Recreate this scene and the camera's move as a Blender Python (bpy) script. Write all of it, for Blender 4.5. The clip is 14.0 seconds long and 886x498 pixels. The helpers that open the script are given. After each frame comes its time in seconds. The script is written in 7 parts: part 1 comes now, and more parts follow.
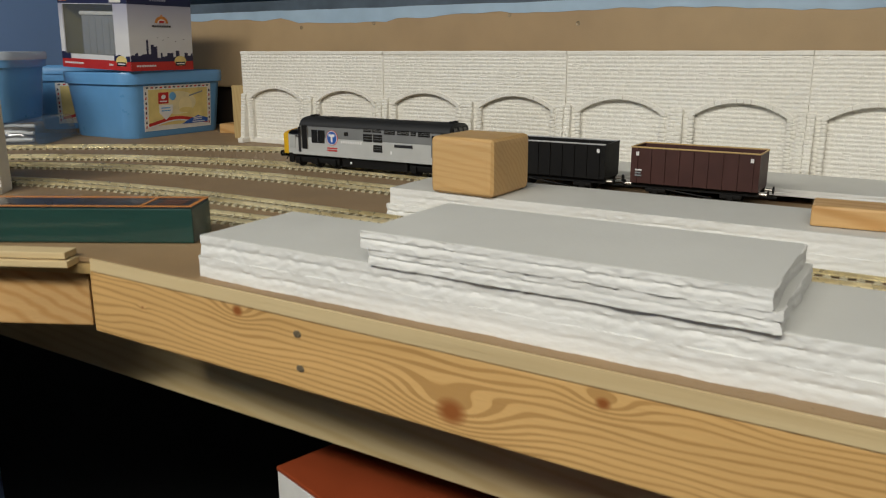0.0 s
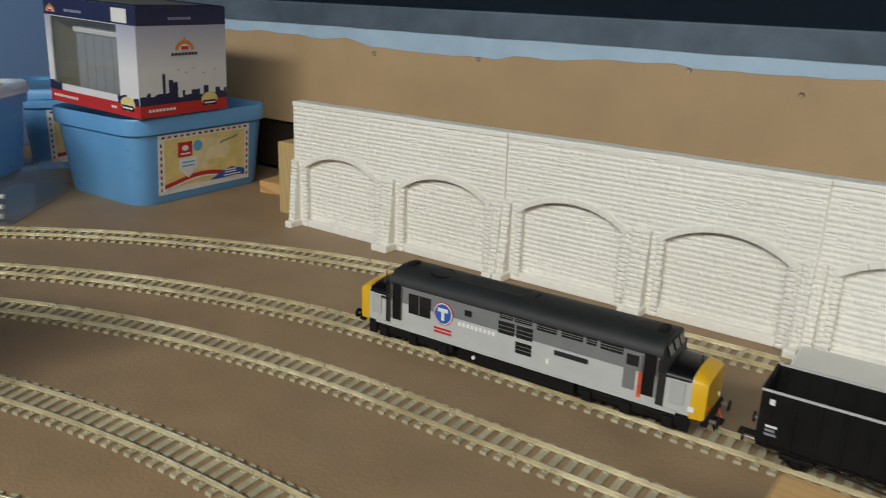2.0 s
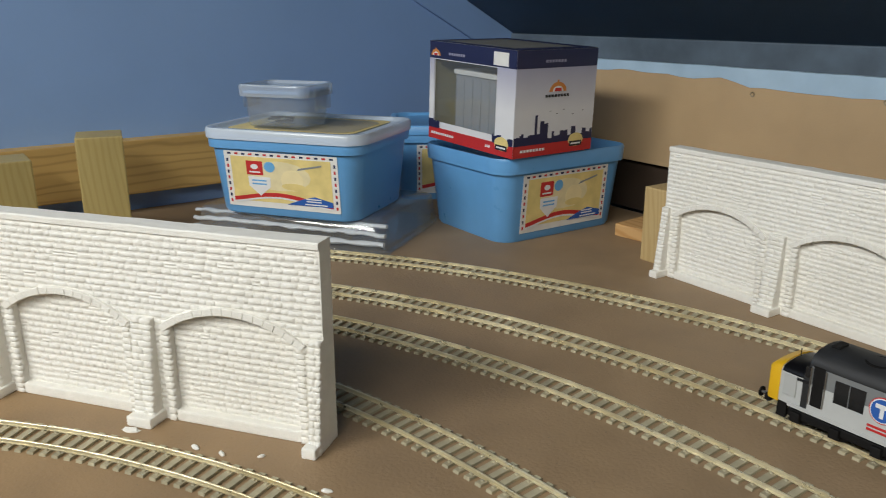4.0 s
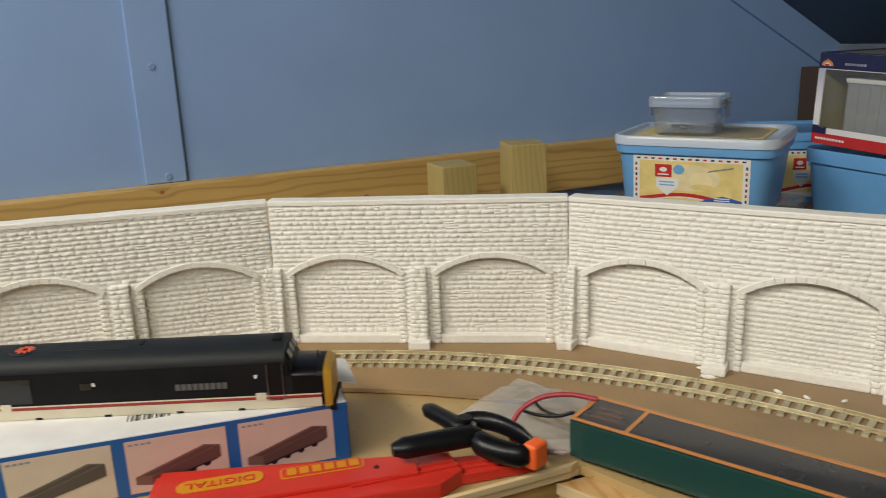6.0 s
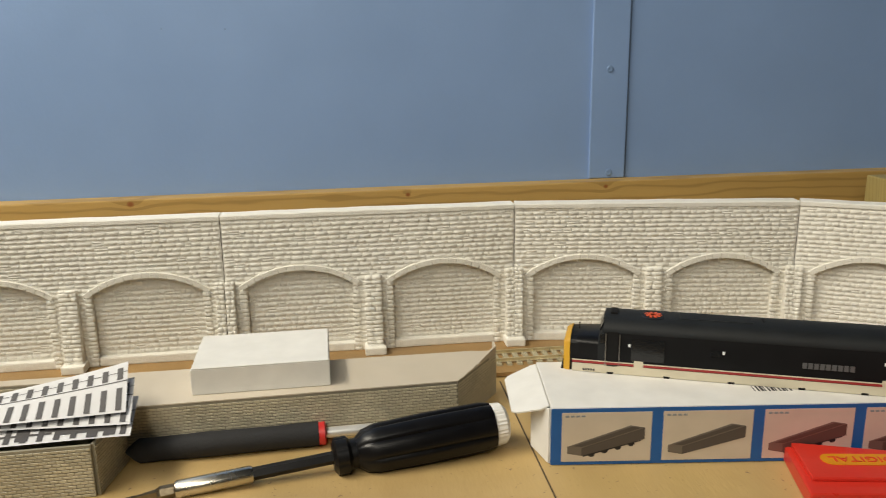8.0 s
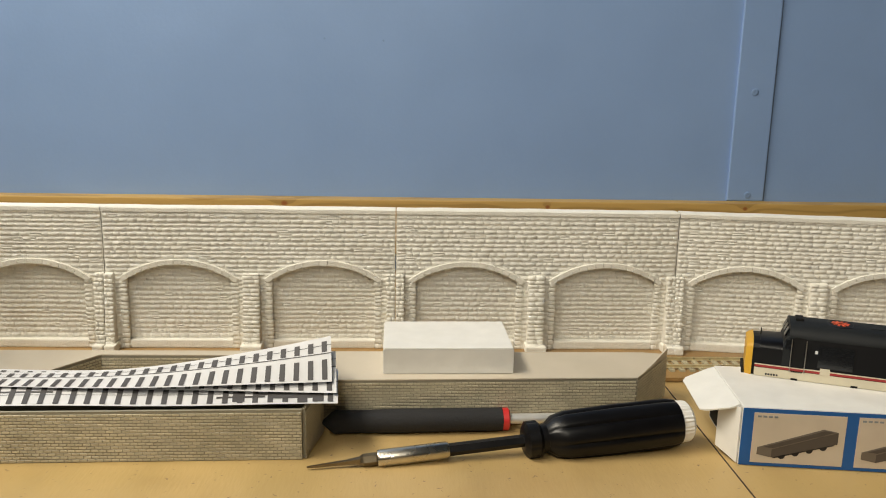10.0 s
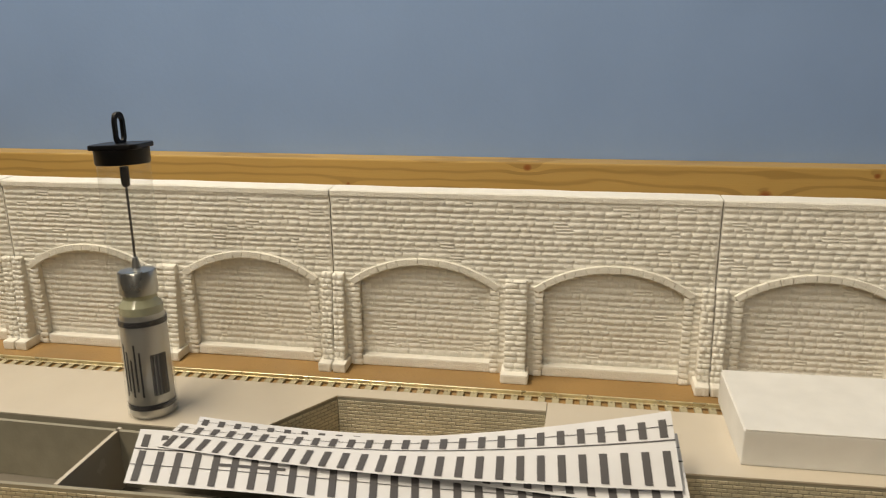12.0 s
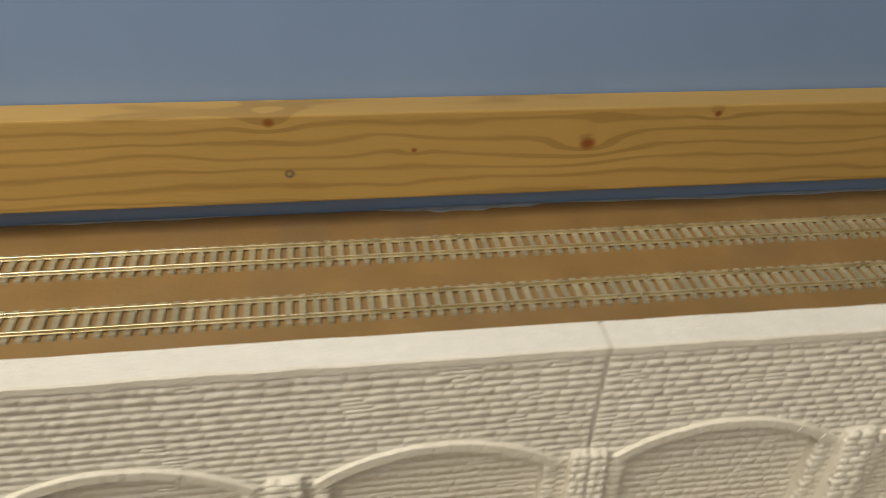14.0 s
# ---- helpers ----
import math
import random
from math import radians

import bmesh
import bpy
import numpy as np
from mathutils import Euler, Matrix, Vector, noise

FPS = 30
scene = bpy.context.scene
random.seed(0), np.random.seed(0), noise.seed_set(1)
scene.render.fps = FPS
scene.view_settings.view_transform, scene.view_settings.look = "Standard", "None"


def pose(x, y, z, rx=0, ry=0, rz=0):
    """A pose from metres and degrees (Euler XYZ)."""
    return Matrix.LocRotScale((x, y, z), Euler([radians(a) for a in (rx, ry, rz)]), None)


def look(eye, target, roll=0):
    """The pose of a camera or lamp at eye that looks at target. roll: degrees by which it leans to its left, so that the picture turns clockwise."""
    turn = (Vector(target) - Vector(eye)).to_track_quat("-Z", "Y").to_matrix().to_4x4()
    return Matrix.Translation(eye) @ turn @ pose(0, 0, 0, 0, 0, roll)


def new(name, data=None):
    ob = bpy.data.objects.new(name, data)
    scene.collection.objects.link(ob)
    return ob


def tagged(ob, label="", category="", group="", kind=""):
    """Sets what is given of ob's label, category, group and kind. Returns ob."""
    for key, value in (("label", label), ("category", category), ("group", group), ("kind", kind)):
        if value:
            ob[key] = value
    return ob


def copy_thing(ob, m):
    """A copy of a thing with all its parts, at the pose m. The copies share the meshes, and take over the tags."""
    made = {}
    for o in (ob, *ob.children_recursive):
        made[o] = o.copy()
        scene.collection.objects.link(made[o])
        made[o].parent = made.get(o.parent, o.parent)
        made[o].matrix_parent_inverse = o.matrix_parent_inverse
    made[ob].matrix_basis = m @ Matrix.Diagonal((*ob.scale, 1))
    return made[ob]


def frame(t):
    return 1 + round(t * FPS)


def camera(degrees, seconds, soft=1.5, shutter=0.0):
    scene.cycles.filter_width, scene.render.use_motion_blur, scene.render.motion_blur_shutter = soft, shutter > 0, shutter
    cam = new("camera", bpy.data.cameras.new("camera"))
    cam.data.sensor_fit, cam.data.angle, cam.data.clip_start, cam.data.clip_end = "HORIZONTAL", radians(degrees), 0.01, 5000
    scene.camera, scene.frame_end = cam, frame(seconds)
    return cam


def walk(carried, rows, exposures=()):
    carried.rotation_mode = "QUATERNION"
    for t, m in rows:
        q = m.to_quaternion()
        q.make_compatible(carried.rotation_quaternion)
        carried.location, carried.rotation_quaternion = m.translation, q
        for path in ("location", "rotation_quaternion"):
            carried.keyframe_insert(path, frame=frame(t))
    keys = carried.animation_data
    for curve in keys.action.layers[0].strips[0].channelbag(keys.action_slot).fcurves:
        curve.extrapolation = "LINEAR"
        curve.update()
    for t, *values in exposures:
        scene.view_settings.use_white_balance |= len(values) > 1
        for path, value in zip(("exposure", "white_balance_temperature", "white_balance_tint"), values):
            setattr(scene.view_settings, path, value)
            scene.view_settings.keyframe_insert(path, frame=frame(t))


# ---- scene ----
cam = camera(58.5, 14.0, soft=1.0, shutter=0.2)
PATH = [
    (0, (0.077, 0.083, 0.123), (-0.939, 1.734, -0.369), -0.2),
    (0.5, (0.02, 0.124, 0.167), (-0.911, 1.823, -0.33), -1.2),
    (1, (-0.039, 0.178, 0.205), (-0.944, 1.874, -0.344), -0.9),
    (1.5, (-0.127, 0.267, 0.219), (-1.047, 1.938, -0.383), 0.3),
    (2, (-0.185, 0.328, 0.225), (-1.242, 1.906, -0.4), 2.0),
    (2.5, (-0.218, 0.338, 0.231), (-1.445, 1.789, -0.393), 2.0),
    (3, (-0.247, 0.317, 0.234), (-1.579, 1.676, -0.381), 1.1),
    (3.2, (-0.251, 0.317, 0.231), (-1.645, 1.616, -0.377), 0.6),
    (5.3, (-0.283, 0.163, 0.245), (-1.978, 1.079, -0.289), 0.4),
    (5.5, (-0.298, 0.123, 0.236), (-2.007, 1.018, -0.293), -0.2),
    (5.8, (-0.295, 0.057, 0.241), (-2.065, 0.817, -0.298), -2.0),
    (6, (-0.291, 0.018, 0.244), (-2.077, 0.747, -0.284), -2.2),
    (6.5, (-0.307, -0.074, 0.245), (-2.132, 0.562, -0.268), -1.9),
    (7, (-0.311, -0.135, 0.246), (-2.184, 0.356, -0.256), -2.0),
    (7.5, (-0.313, -0.19, 0.245), (-2.224, 0.14, -0.245), -1.6),
    (8, (-0.313, -0.243, 0.245), (-2.239, -0.019, -0.246), -0.8),
    (8.2, (-0.315, -0.26, 0.24), (-2.247, -0.063, -0.236), -0.5),
    (10.3, (-0.287, -0.327, 0.222), (-2.248, -0.32, -0.172), 1.2),
    (10.5, (-0.283, -0.323, 0.221), (-2.242, -0.383, -0.175), 0.4),
    (11, (-0.312, -0.349, 0.223), (-2.258, -0.499, -0.216), -0.2),
    (11.5, (-0.422, -0.371, 0.204), (-2.34, -0.68, -0.275), -2.1),
    (12, (-0.469, -0.421, 0.23), (-2.344, -0.793, -0.358), -0.7),
    (12.5, (-0.491, -0.481, 0.238), (-2.378, -0.782, -0.351), -0.7),
    (13, (-0.567, -0.608, 0.271), (-2.394, -0.504, -0.536), 0.5),
    (13.3, (-0.614, -0.649, 0.29), (-2.33, -0.19, -0.629), 2.5),
    (13.5, (-0.644, -0.619, 0.292), (-2.337, -0.166, -0.672), 2.9),
    (14, (-0.736, -0.444, 0.307), (-2.364, -0.18, -0.825), 3.3),
]
walk(cam, [(t, look(eye, target, roll)) for t, eye, target, roll in PATH],
     [(0.0, -0.25, 6250, 7), (1.0, -0.12, 6000, 5), (2.0, -0.06, 5950, 6), (3.0, 0.15, 5700, 6), (5.5, -0.2, 6250, 8), (6.5, -0.18, 6400, 7), (7.5, -0.30, 6600, 6), (10.5, -0.30, 6850, 7), (12.5, -0.60, 7400, 9), (14.0, -0.72, 7050, 8)])

# ---- light ----
world = bpy.data.worlds.new("room_air")
scene.world = world
world.use_nodes = True
world.node_tree.nodes["Background"].inputs[0].default_value = (0.75, 0.82, 1.0, 1)
world.node_tree.nodes["Background"].inputs[1].default_value = 0.02


def area_lamp(name, m, sx, sy, watts, colour):
    data = bpy.data.lights.new(name, "AREA")
    data.shape, data.size, data.size_y, data.energy, data.color = "RECTANGLE", sx, sy, watts, colour
    ob = new(name, data)
    ob.matrix_world = m
    return ob


# Key: a ceiling strip, placed from the way the shadows fall.
area_lamp("key_and_fill_lamp", look((-0.45, -1.05, 1.25), (-0.75, -0.15, 0.0)), 1.1, 0.26, 36.0, (1.0, 0.92, 0.80))
# Added fill lamp that brightens the far wall and slope; no known fitting.
area_lamp("key_and_fill_lamp", look((0.42, -0.48, 0.95), (-0.05, 1.0, 0.20)), 0.9, 0.22, 13.5, (1.0, 0.92, 0.80))


# ---- materials ----
def mat(name, colour, rough=0.6, metal=0.0, vary=0.12, scale=40.0, bump=0.1, bscale=300.0, second=None, mix_scale=6.0,
        stretch=(1, 1, 1), spec=0.5, per_island=0.0, per_object=0.0):
    """A surface with variation at two scales and a fine relief. stretch: the grain's direction."""
    m = bpy.data.materials.new(name)
    m.use_nodes = True
    nt = m.node_tree
    n, l = nt.nodes, nt.links
    b = n["Principled BSDF"]
    b.inputs["Roughness"].default_value, b.inputs["Metallic"].default_value = rough, metal
    b.inputs["Specular IOR Level"].default_value = spec
    tc = n.new("ShaderNodeTexCoord")
    mp = n.new("ShaderNodeMapping")
    mp.inputs["Scale"].default_value = stretch
    l.new(tc.outputs["Object"], mp.inputs["Vector"])
    n1, n2, n3 = (n.new("ShaderNodeTexNoise") for _ in range(3))
    for q, s, d in ((n1, scale, 6), (n2, mix_scale, 4), (n3, bscale, 5)):
        q.inputs["Scale"].default_value, q.inputs["Detail"].default_value = s, d
        l.new(mp.outputs["Vector"], q.inputs["Vector"])
    c2 = second or tuple(c * (1 - 1.6 * vary) for c in colour)
    mx = n.new("ShaderNodeMix")
    mx.data_type = "RGBA"
    mx.inputs[6].default_value, mx.inputs[7].default_value = (*colour, 1), (*c2, 1)
    rp = n.new("ShaderNodeValToRGB")
    rp.color_ramp.elements[0].position, rp.color_ramp.elements[1].position = 0.38, 0.68
    l.new(n2.outputs["Fac"], rp.inputs["Fac"])
    l.new(rp.outputs["Color"], mx.inputs[0])
    hv = n.new("ShaderNodeHueSaturation")
    mr = n.new("ShaderNodeMapRange")
    mr.inputs["From Min"].default_value, mr.inputs["From Max"].default_value = 0.3, 0.7
    mr.inputs["To Min"].default_value, mr.inputs["To Max"].default_value = 1 - vary, 1 + vary
    l.new(n1.outputs["Fac"], mr.inputs["Value"])
    l.new(mx.outputs[2], hv.inputs["Color"])
    if per_island or per_object:
        gi = n.new("ShaderNodeNewGeometry") if per_island else n.new("ShaderNodeObjectInfo")
        per_island = per_island or per_object
        m2 = n.new("ShaderNodeMapRange")
        m2.inputs["To Min"].default_value, m2.inputs["To Max"].default_value = 1 - per_island, 1 + per_island
        l.new(gi.outputs["Random Per Island" if gi.type == "NEW_GEOMETRY" else "Random"], m2.inputs["Value"])
        mu = n.new("ShaderNodeMath")
        mu.operation = "MULTIPLY"
        l.new(mr.outputs["Result"], mu.inputs[0])
        l.new(m2.outputs["Result"], mu.inputs[1])
        l.new(mu.outputs[0], hv.inputs["Value"])
    else:
        l.new(mr.outputs["Result"], hv.inputs["Value"])
    l.new(hv.outputs["Color"], b.inputs["Base Color"])
    rr = n.new("ShaderNodeMapRange")
    rr.inputs["To Min"].default_value, rr.inputs["To Max"].default_value = max(0.02, rough - 0.12), min(1, rough + 0.12)
    l.new(n1.outputs["Fac"], rr.inputs["Value"])
    l.new(rr.outputs["Result"], b.inputs["Roughness"])
    if bump:
        bp = n.new("ShaderNodeBump")
        bp.inputs["Strength"].default_value, bp.inputs["Distance"].default_value = bump, 0.002
        l.new(n3.outputs["Fac"], bp.inputs["Height"])
        l.new(bp.outputs["Normal"], b.inputs["Normal"])
    return m


def pine(name, light, dark, axis=0, rings=70.0, rough=0.5, warp=3.0):
    """Sawn softwood: long growth bands along one axis, bent by slow noise, with pores."""
    m = mat(name, light, rough, 0, 0.08, 30, 0.12, 500, stretch=tuple(0.12 if i == axis else 1 for i in range(3)))
    nt = m.node_tree
    n, l = nt.nodes, nt.links
    tc = n.new("ShaderNodeTexCoord")
    mp = n.new("ShaderNodeMapping")
    mp.inputs["Scale"].default_value = tuple(0.1 if i == axis else 1.0 for i in range(3))
    l.new(tc.outputs["Object"], mp.inputs["Vector"])
    w = n.new("ShaderNodeTexWave")
    w.wave_type, w.bands_direction = "BANDS", "DIAGONAL"
    w.inputs["Scale"].default_value, w.inputs["Distortion"].default_value = rings, warp * 3
    w.inputs["Detail"].default_value, w.inputs["Detail Scale"].default_value = 3.0, 0.5
    l.new(mp.outputs["Vector"], w.inputs["Vector"])
    rp = n.new("ShaderNodeValToRGB")
    rp.color_ramp.elements[0].position, rp.color_ramp.elements[1].position = 0.45, 1.0
    rp.color_ramp.elements[0].color, rp.color_ramp.elements[1].color = (*light, 1), (*dark, 1)
    l.new(w.outputs["Fac"], rp.inputs["Fac"])
    hv = [q for q in n if q.type == "HUE_SAT"][0]
    l.new(rp.outputs["Color"], hv.inputs["Color"])
    return m


def knotty(name, light, dark, axis, rings, knots, rough=0.5):
    """A flat-sawn face: grain bands along one axis that close round each knot (place along, height, size)."""
    m = pine(name, light, dark, axis, rings, rough)
    n, l = m.node_tree.nodes, m.node_tree.links

    def calc(op, a, b=None, c=None):
        q = n.new("ShaderNodeMath")
        q.operation = op
        for i, v in enumerate((a, b, c)):
            if v is None:
                continue
            if isinstance(v, (int, float)):
                q.inputs[i].default_value = v
            else:
                l.new(v, q.inputs[i])
        return q.outputs[0]
    tc, sp, nz = n.new("ShaderNodeTexCoord"), n.new("ShaderNodeSeparateXYZ"), n.new("ShaderNodeTexNoise")
    mp = n.new("ShaderNodeMapping")
    mp.inputs["Scale"].default_value = tuple(1.6 if i == axis else 7.0 for i in range(3))
    l.new(tc.outputs["Object"], sp.inputs[0])
    l.new(tc.outputs["Object"], mp.inputs[0])
    l.new(mp.outputs[0], nz.inputs["Vector"])
    nz.inputs["Detail"].default_value = 2.0
    along, up = sp.outputs[axis], sp.outputs[2]
    field = calc("MULTIPLY_ADD", nz.outputs["Fac"], 0.022, up)
    core = None
    for a, z, r in knots:
        da = calc("DIVIDE", calc("SUBTRACT", along, a), r * 3.2)
        dz = calc("DIVIDE", calc("SUBTRACT", up, z), r * 1.25)
        d2 = calc("ADD", calc("MULTIPLY", da, da), calc("MULTIPLY", dz, dz))
        bump = calc("POWER", 2.718, calc("MULTIPLY", d2, -0.6))
        field = calc("MULTIPLY_ADD", bump, r * 2.2, field)
        ka = calc("DIVIDE", calc("SUBTRACT", along, a), r * 1.05)
        kz = calc("DIVIDE", calc("SUBTRACT", up, z), r * 0.85)
        k = calc("SUBTRACT", 1.25, calc("ADD", calc("MULTIPLY", ka, ka), calc("MULTIPLY", kz, kz)))
        core = k if core is None else calc("MAXIMUM", core, k)
    s = calc("SINE", calc("MULTIPLY", field, rings * 6.283))
    rp = n.new("ShaderNodeValToRGB")
    rp.color_ramp.elements[0].position, rp.color_ramp.elements[1].position = 0.35, 1.0
    rp.color_ramp.elements[0].color, rp.color_ramp.elements[1].color = (*light, 1), (*dark, 1)
    near = None
    for a, z, rad in knots:
        ka = calc("DIVIDE", calc("SUBTRACT", along, a), rad * 4.2)
        kz = calc("DIVIDE", calc("SUBTRACT", up, z), rad * 2.6)
        g = calc("POWER", 2.718, calc("MULTIPLY", calc("ADD", calc("MULTIPLY", ka, ka), calc("MULTIPLY", kz, kz)), -1.0))
        near = g if near is None else calc("MAXIMUM", near, g)
    l.new(calc("ADD", calc("MULTIPLY_ADD", s, 0.5, 0.5), calc("MULTIPLY", near, calc("MULTIPLY_ADD", s, 0.9, 0.35))), rp.inputs["Fac"])
    rp.color_ramp.elements.new(0.75).color = tuple((p + q) / 2 for p, q in zip((*light, 1), (*dark, 1)))
    rp.color_ramp.elements[-1].color = (*(c * 0.8 for c in dark), 1)
    mx = n.new("ShaderNodeMix")
    mx.data_type = "RGBA"
    mx.inputs[7].default_value = (0.29, 0.095, 0.022, 1)
    mx.clamp_factor = True
    l.new(calc("MULTIPLY", core, 0.9), mx.inputs[0])
    l.new(rp.outputs["Color"], mx.inputs[6])
    hv = [q for q in n if q.type == "HUE_SAT"][0]
    l.new(mx.outputs[2], hv.inputs["Color"])
    return m


def printed_fade(name, low, high, v0, v1):
    """A print that fades from one colour to another up the card."""
    m = mat(name, low, 0.42, 0, 0.02, 40, 0.02, 300)
    n, l = m.node_tree.nodes, m.node_tree.links
    tc, sp, mr, mx = (n.new("ShaderNode" + k) for k in ("TexCoord", "SeparateXYZ", "MapRange", "Mix"))
    mx.data_type = "RGBA"
    l.new(tc.outputs["Object"], sp.inputs[0])
    l.new(sp.outputs["Y"], mr.inputs["Value"])
    mr.inputs["From Min"].default_value, mr.inputs["From Max"].default_value = v0, v1
    mx.inputs[6].default_value, mx.inputs[7].default_value = (*low, 1), (*high, 1)
    l.new(mr.outputs["Result"], mx.inputs[0])
    l.new(mx.outputs[2], [q for q in n if q.type == "HUE_SAT"][0].inputs["Color"])
    return m


def clear_plastic(name, tint=(0.95, 0.96, 0.97), rough=0.06, see=0.8, gloss=0.55):
    m = bpy.data.materials.new(name)
    m.use_nodes = True
    nt = m.node_tree
    n, l = nt.nodes, nt.links
    b = n["Principled BSDF"]
    b.inputs["Base Color"].default_value, b.inputs["Roughness"].default_value = (*tint, 1), rough
    tr, gl, lw = n.new("ShaderNodeBsdfTransparent"), n.new("ShaderNodeBsdfGlossy"), n.new("ShaderNodeLayerWeight")
    tr.inputs[0].default_value = (*tint, 1)
    gl.inputs["Roughness"].default_value = rough
    lw.inputs[0].default_value = 0.25
    gain = n.new("ShaderNodeMath")
    gain.operation = "MULTIPLY_ADD"
    gain.inputs[1].default_value, gain.inputs[2].default_value = gloss, 0.03
    l.new(lw.outputs["Facing"], gain.inputs[0])
    m1, m2 = n.new("ShaderNodeMixShader"), n.new("ShaderNodeMixShader")
    l.new(gain.outputs[0], m1.inputs[0])
    l.new(tr.outputs[0], m1.inputs[1])
    l.new(gl.outputs[0], m1.inputs[2])
    m2.inputs[0].default_value = 1 - see
    l.new(m1.outputs[0], m2.inputs[1])
    l.new(b.outputs[0], m2.inputs[2])
    l.new(m2.outputs[0], n["Material Output"].inputs[0])
    return m


PLASTER = mat("white_plaster", (0.86, 0.84, 0.78), 0.85, 0, 0.035, 160, 0.4, 900, (0.82, 0.795, 0.725), 9)
FOAM = mat("white_foam_board", (0.77, 0.77, 0.75), 0.9, 0, 0.05, 90, 0.22, 500, (0.72, 0.72, 0.70), 30, stretch=(0.3, 0.3, 1))
# Darker than FOAM: the weaker light on the sheets' tops is in the colour.
FOAM_FACE_DIMMED = mat("foam_board_paper_face_dimmed", (0.63, 0.63, 0.60), 0.75, 0, 0.03, 30, 0.1, 400, (0.60, 0.60, 0.57), 7)
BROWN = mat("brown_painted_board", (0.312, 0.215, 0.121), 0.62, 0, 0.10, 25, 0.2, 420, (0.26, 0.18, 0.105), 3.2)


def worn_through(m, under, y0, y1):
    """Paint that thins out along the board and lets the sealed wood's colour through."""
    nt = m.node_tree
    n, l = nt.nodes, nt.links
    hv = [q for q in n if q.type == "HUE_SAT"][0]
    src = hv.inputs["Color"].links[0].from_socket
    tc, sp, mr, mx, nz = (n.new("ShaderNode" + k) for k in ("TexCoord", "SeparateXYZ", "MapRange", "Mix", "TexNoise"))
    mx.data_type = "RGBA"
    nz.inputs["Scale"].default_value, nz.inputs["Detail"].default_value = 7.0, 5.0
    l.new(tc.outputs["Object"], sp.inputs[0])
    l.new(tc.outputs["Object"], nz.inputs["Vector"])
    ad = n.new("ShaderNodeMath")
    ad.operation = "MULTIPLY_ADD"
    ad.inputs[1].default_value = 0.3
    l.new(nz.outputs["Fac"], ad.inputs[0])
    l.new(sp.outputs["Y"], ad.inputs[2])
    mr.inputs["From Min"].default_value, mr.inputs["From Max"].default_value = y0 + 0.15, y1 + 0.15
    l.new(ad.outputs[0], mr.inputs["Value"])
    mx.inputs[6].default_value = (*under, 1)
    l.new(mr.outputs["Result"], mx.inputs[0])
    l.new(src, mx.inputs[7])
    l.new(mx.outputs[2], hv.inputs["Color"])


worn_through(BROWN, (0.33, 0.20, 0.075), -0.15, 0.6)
PLY = mat("bare_plywood", (0.52, 0.365, 0.15), 0.42, 0, 0.13, 16, 0.12, 500, (0.43, 0.295, 0.135), 4, stretch=(0.25, 1, 1))


def soiled(m, stain, speck, size=9.0):
    """Old stains in soft patches and scattered dark specks."""
    n, l = m.node_tree.nodes, m.node_tree.links
    hv = [q for q in n if q.type == "HUE_SAT"][0]
    src = hv.inputs["Color"].links[0].from_socket
    tc = n.new("ShaderNodeTexCoord")
    for scale, detail, lo, hi, colour in ((size, 6.0, 0.50, 0.80, stain), (size * 34, 2.0, 0.69, 0.74, speck)):
        nz, mr, mx = n.new("ShaderNodeTexNoise"), n.new("ShaderNodeMapRange"), n.new("ShaderNodeMix")
        mx.data_type = "RGBA"
        nz.inputs["Scale"].default_value, nz.inputs["Detail"].default_value, nz.inputs["Distortion"].default_value = scale, detail, 0.6
        mr.inputs["From Min"].default_value, mr.inputs["From Max"].default_value = lo, hi
        mr.inputs["To Max"].default_value = 0.75
        l.new(tc.outputs["Object"], nz.inputs["Vector"])
        l.new(nz.outputs["Fac"], mr.inputs["Value"])
        l.new(mr.outputs["Result"], mx.inputs[0])
        l.new(src, mx.inputs[6])
        mx.inputs[7].default_value = (*colour, 1)
        src = mx.outputs[2]
    l.new(src, hv.inputs["Color"])


soiled(PLY, (0.36, 0.23, 0.085), (0.16, 0.10, 0.05))
soiled(BROWN, (0.265, 0.18, 0.10), (0.20, 0.14, 0.08), 12.0)
PLY_EDGE = mat("plywood_edge", (0.66, 0.52, 0.29), 0.7, 0, 0.12, 30, 0.2, 300, (0.56, 0.42, 0.22), 90, stretch=(0.05, 0.05, 1))
HARDBOARD = mat("tan_hardboard", (0.47, 0.335, 0.185), 0.62, 0, 0.06, 18, 0.1, 500, (0.43, 0.30, 0.165), 2.5)
BLUE = mat("blue_painted_wall", (0.26, 0.395, 0.675), 0.42, 0, 0.03, 12, 0.08, 250, (0.245, 0.375, 0.65), 2.0)
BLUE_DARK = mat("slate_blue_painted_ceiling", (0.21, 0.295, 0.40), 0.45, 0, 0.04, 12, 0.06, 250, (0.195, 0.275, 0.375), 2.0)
BLUE_LIGHT = mat("pale_blue_paint", (0.42, 0.56, 0.70), 0.5, 0, 0.06, 30, 0.1, 300, (0.36, 0.49, 0.63), 12)
PINE = pine("pine_along_x", (0.60, 0.37, 0.155), (0.50, 0.275, 0.095), 0, 60)
PINE_Y = pine("pine_along_y", (0.53, 0.335, 0.105), (0.47, 0.28, 0.078), 1, 45)
PINE_Z = pine("pine_upright", (0.52, 0.385, 0.18), (0.47, 0.33, 0.14), 2, 110)
POST_PINE = pine("treated_post_pine", (0.43, 0.335, 0.125), (0.385, 0.29, 0.10), 2, 110)
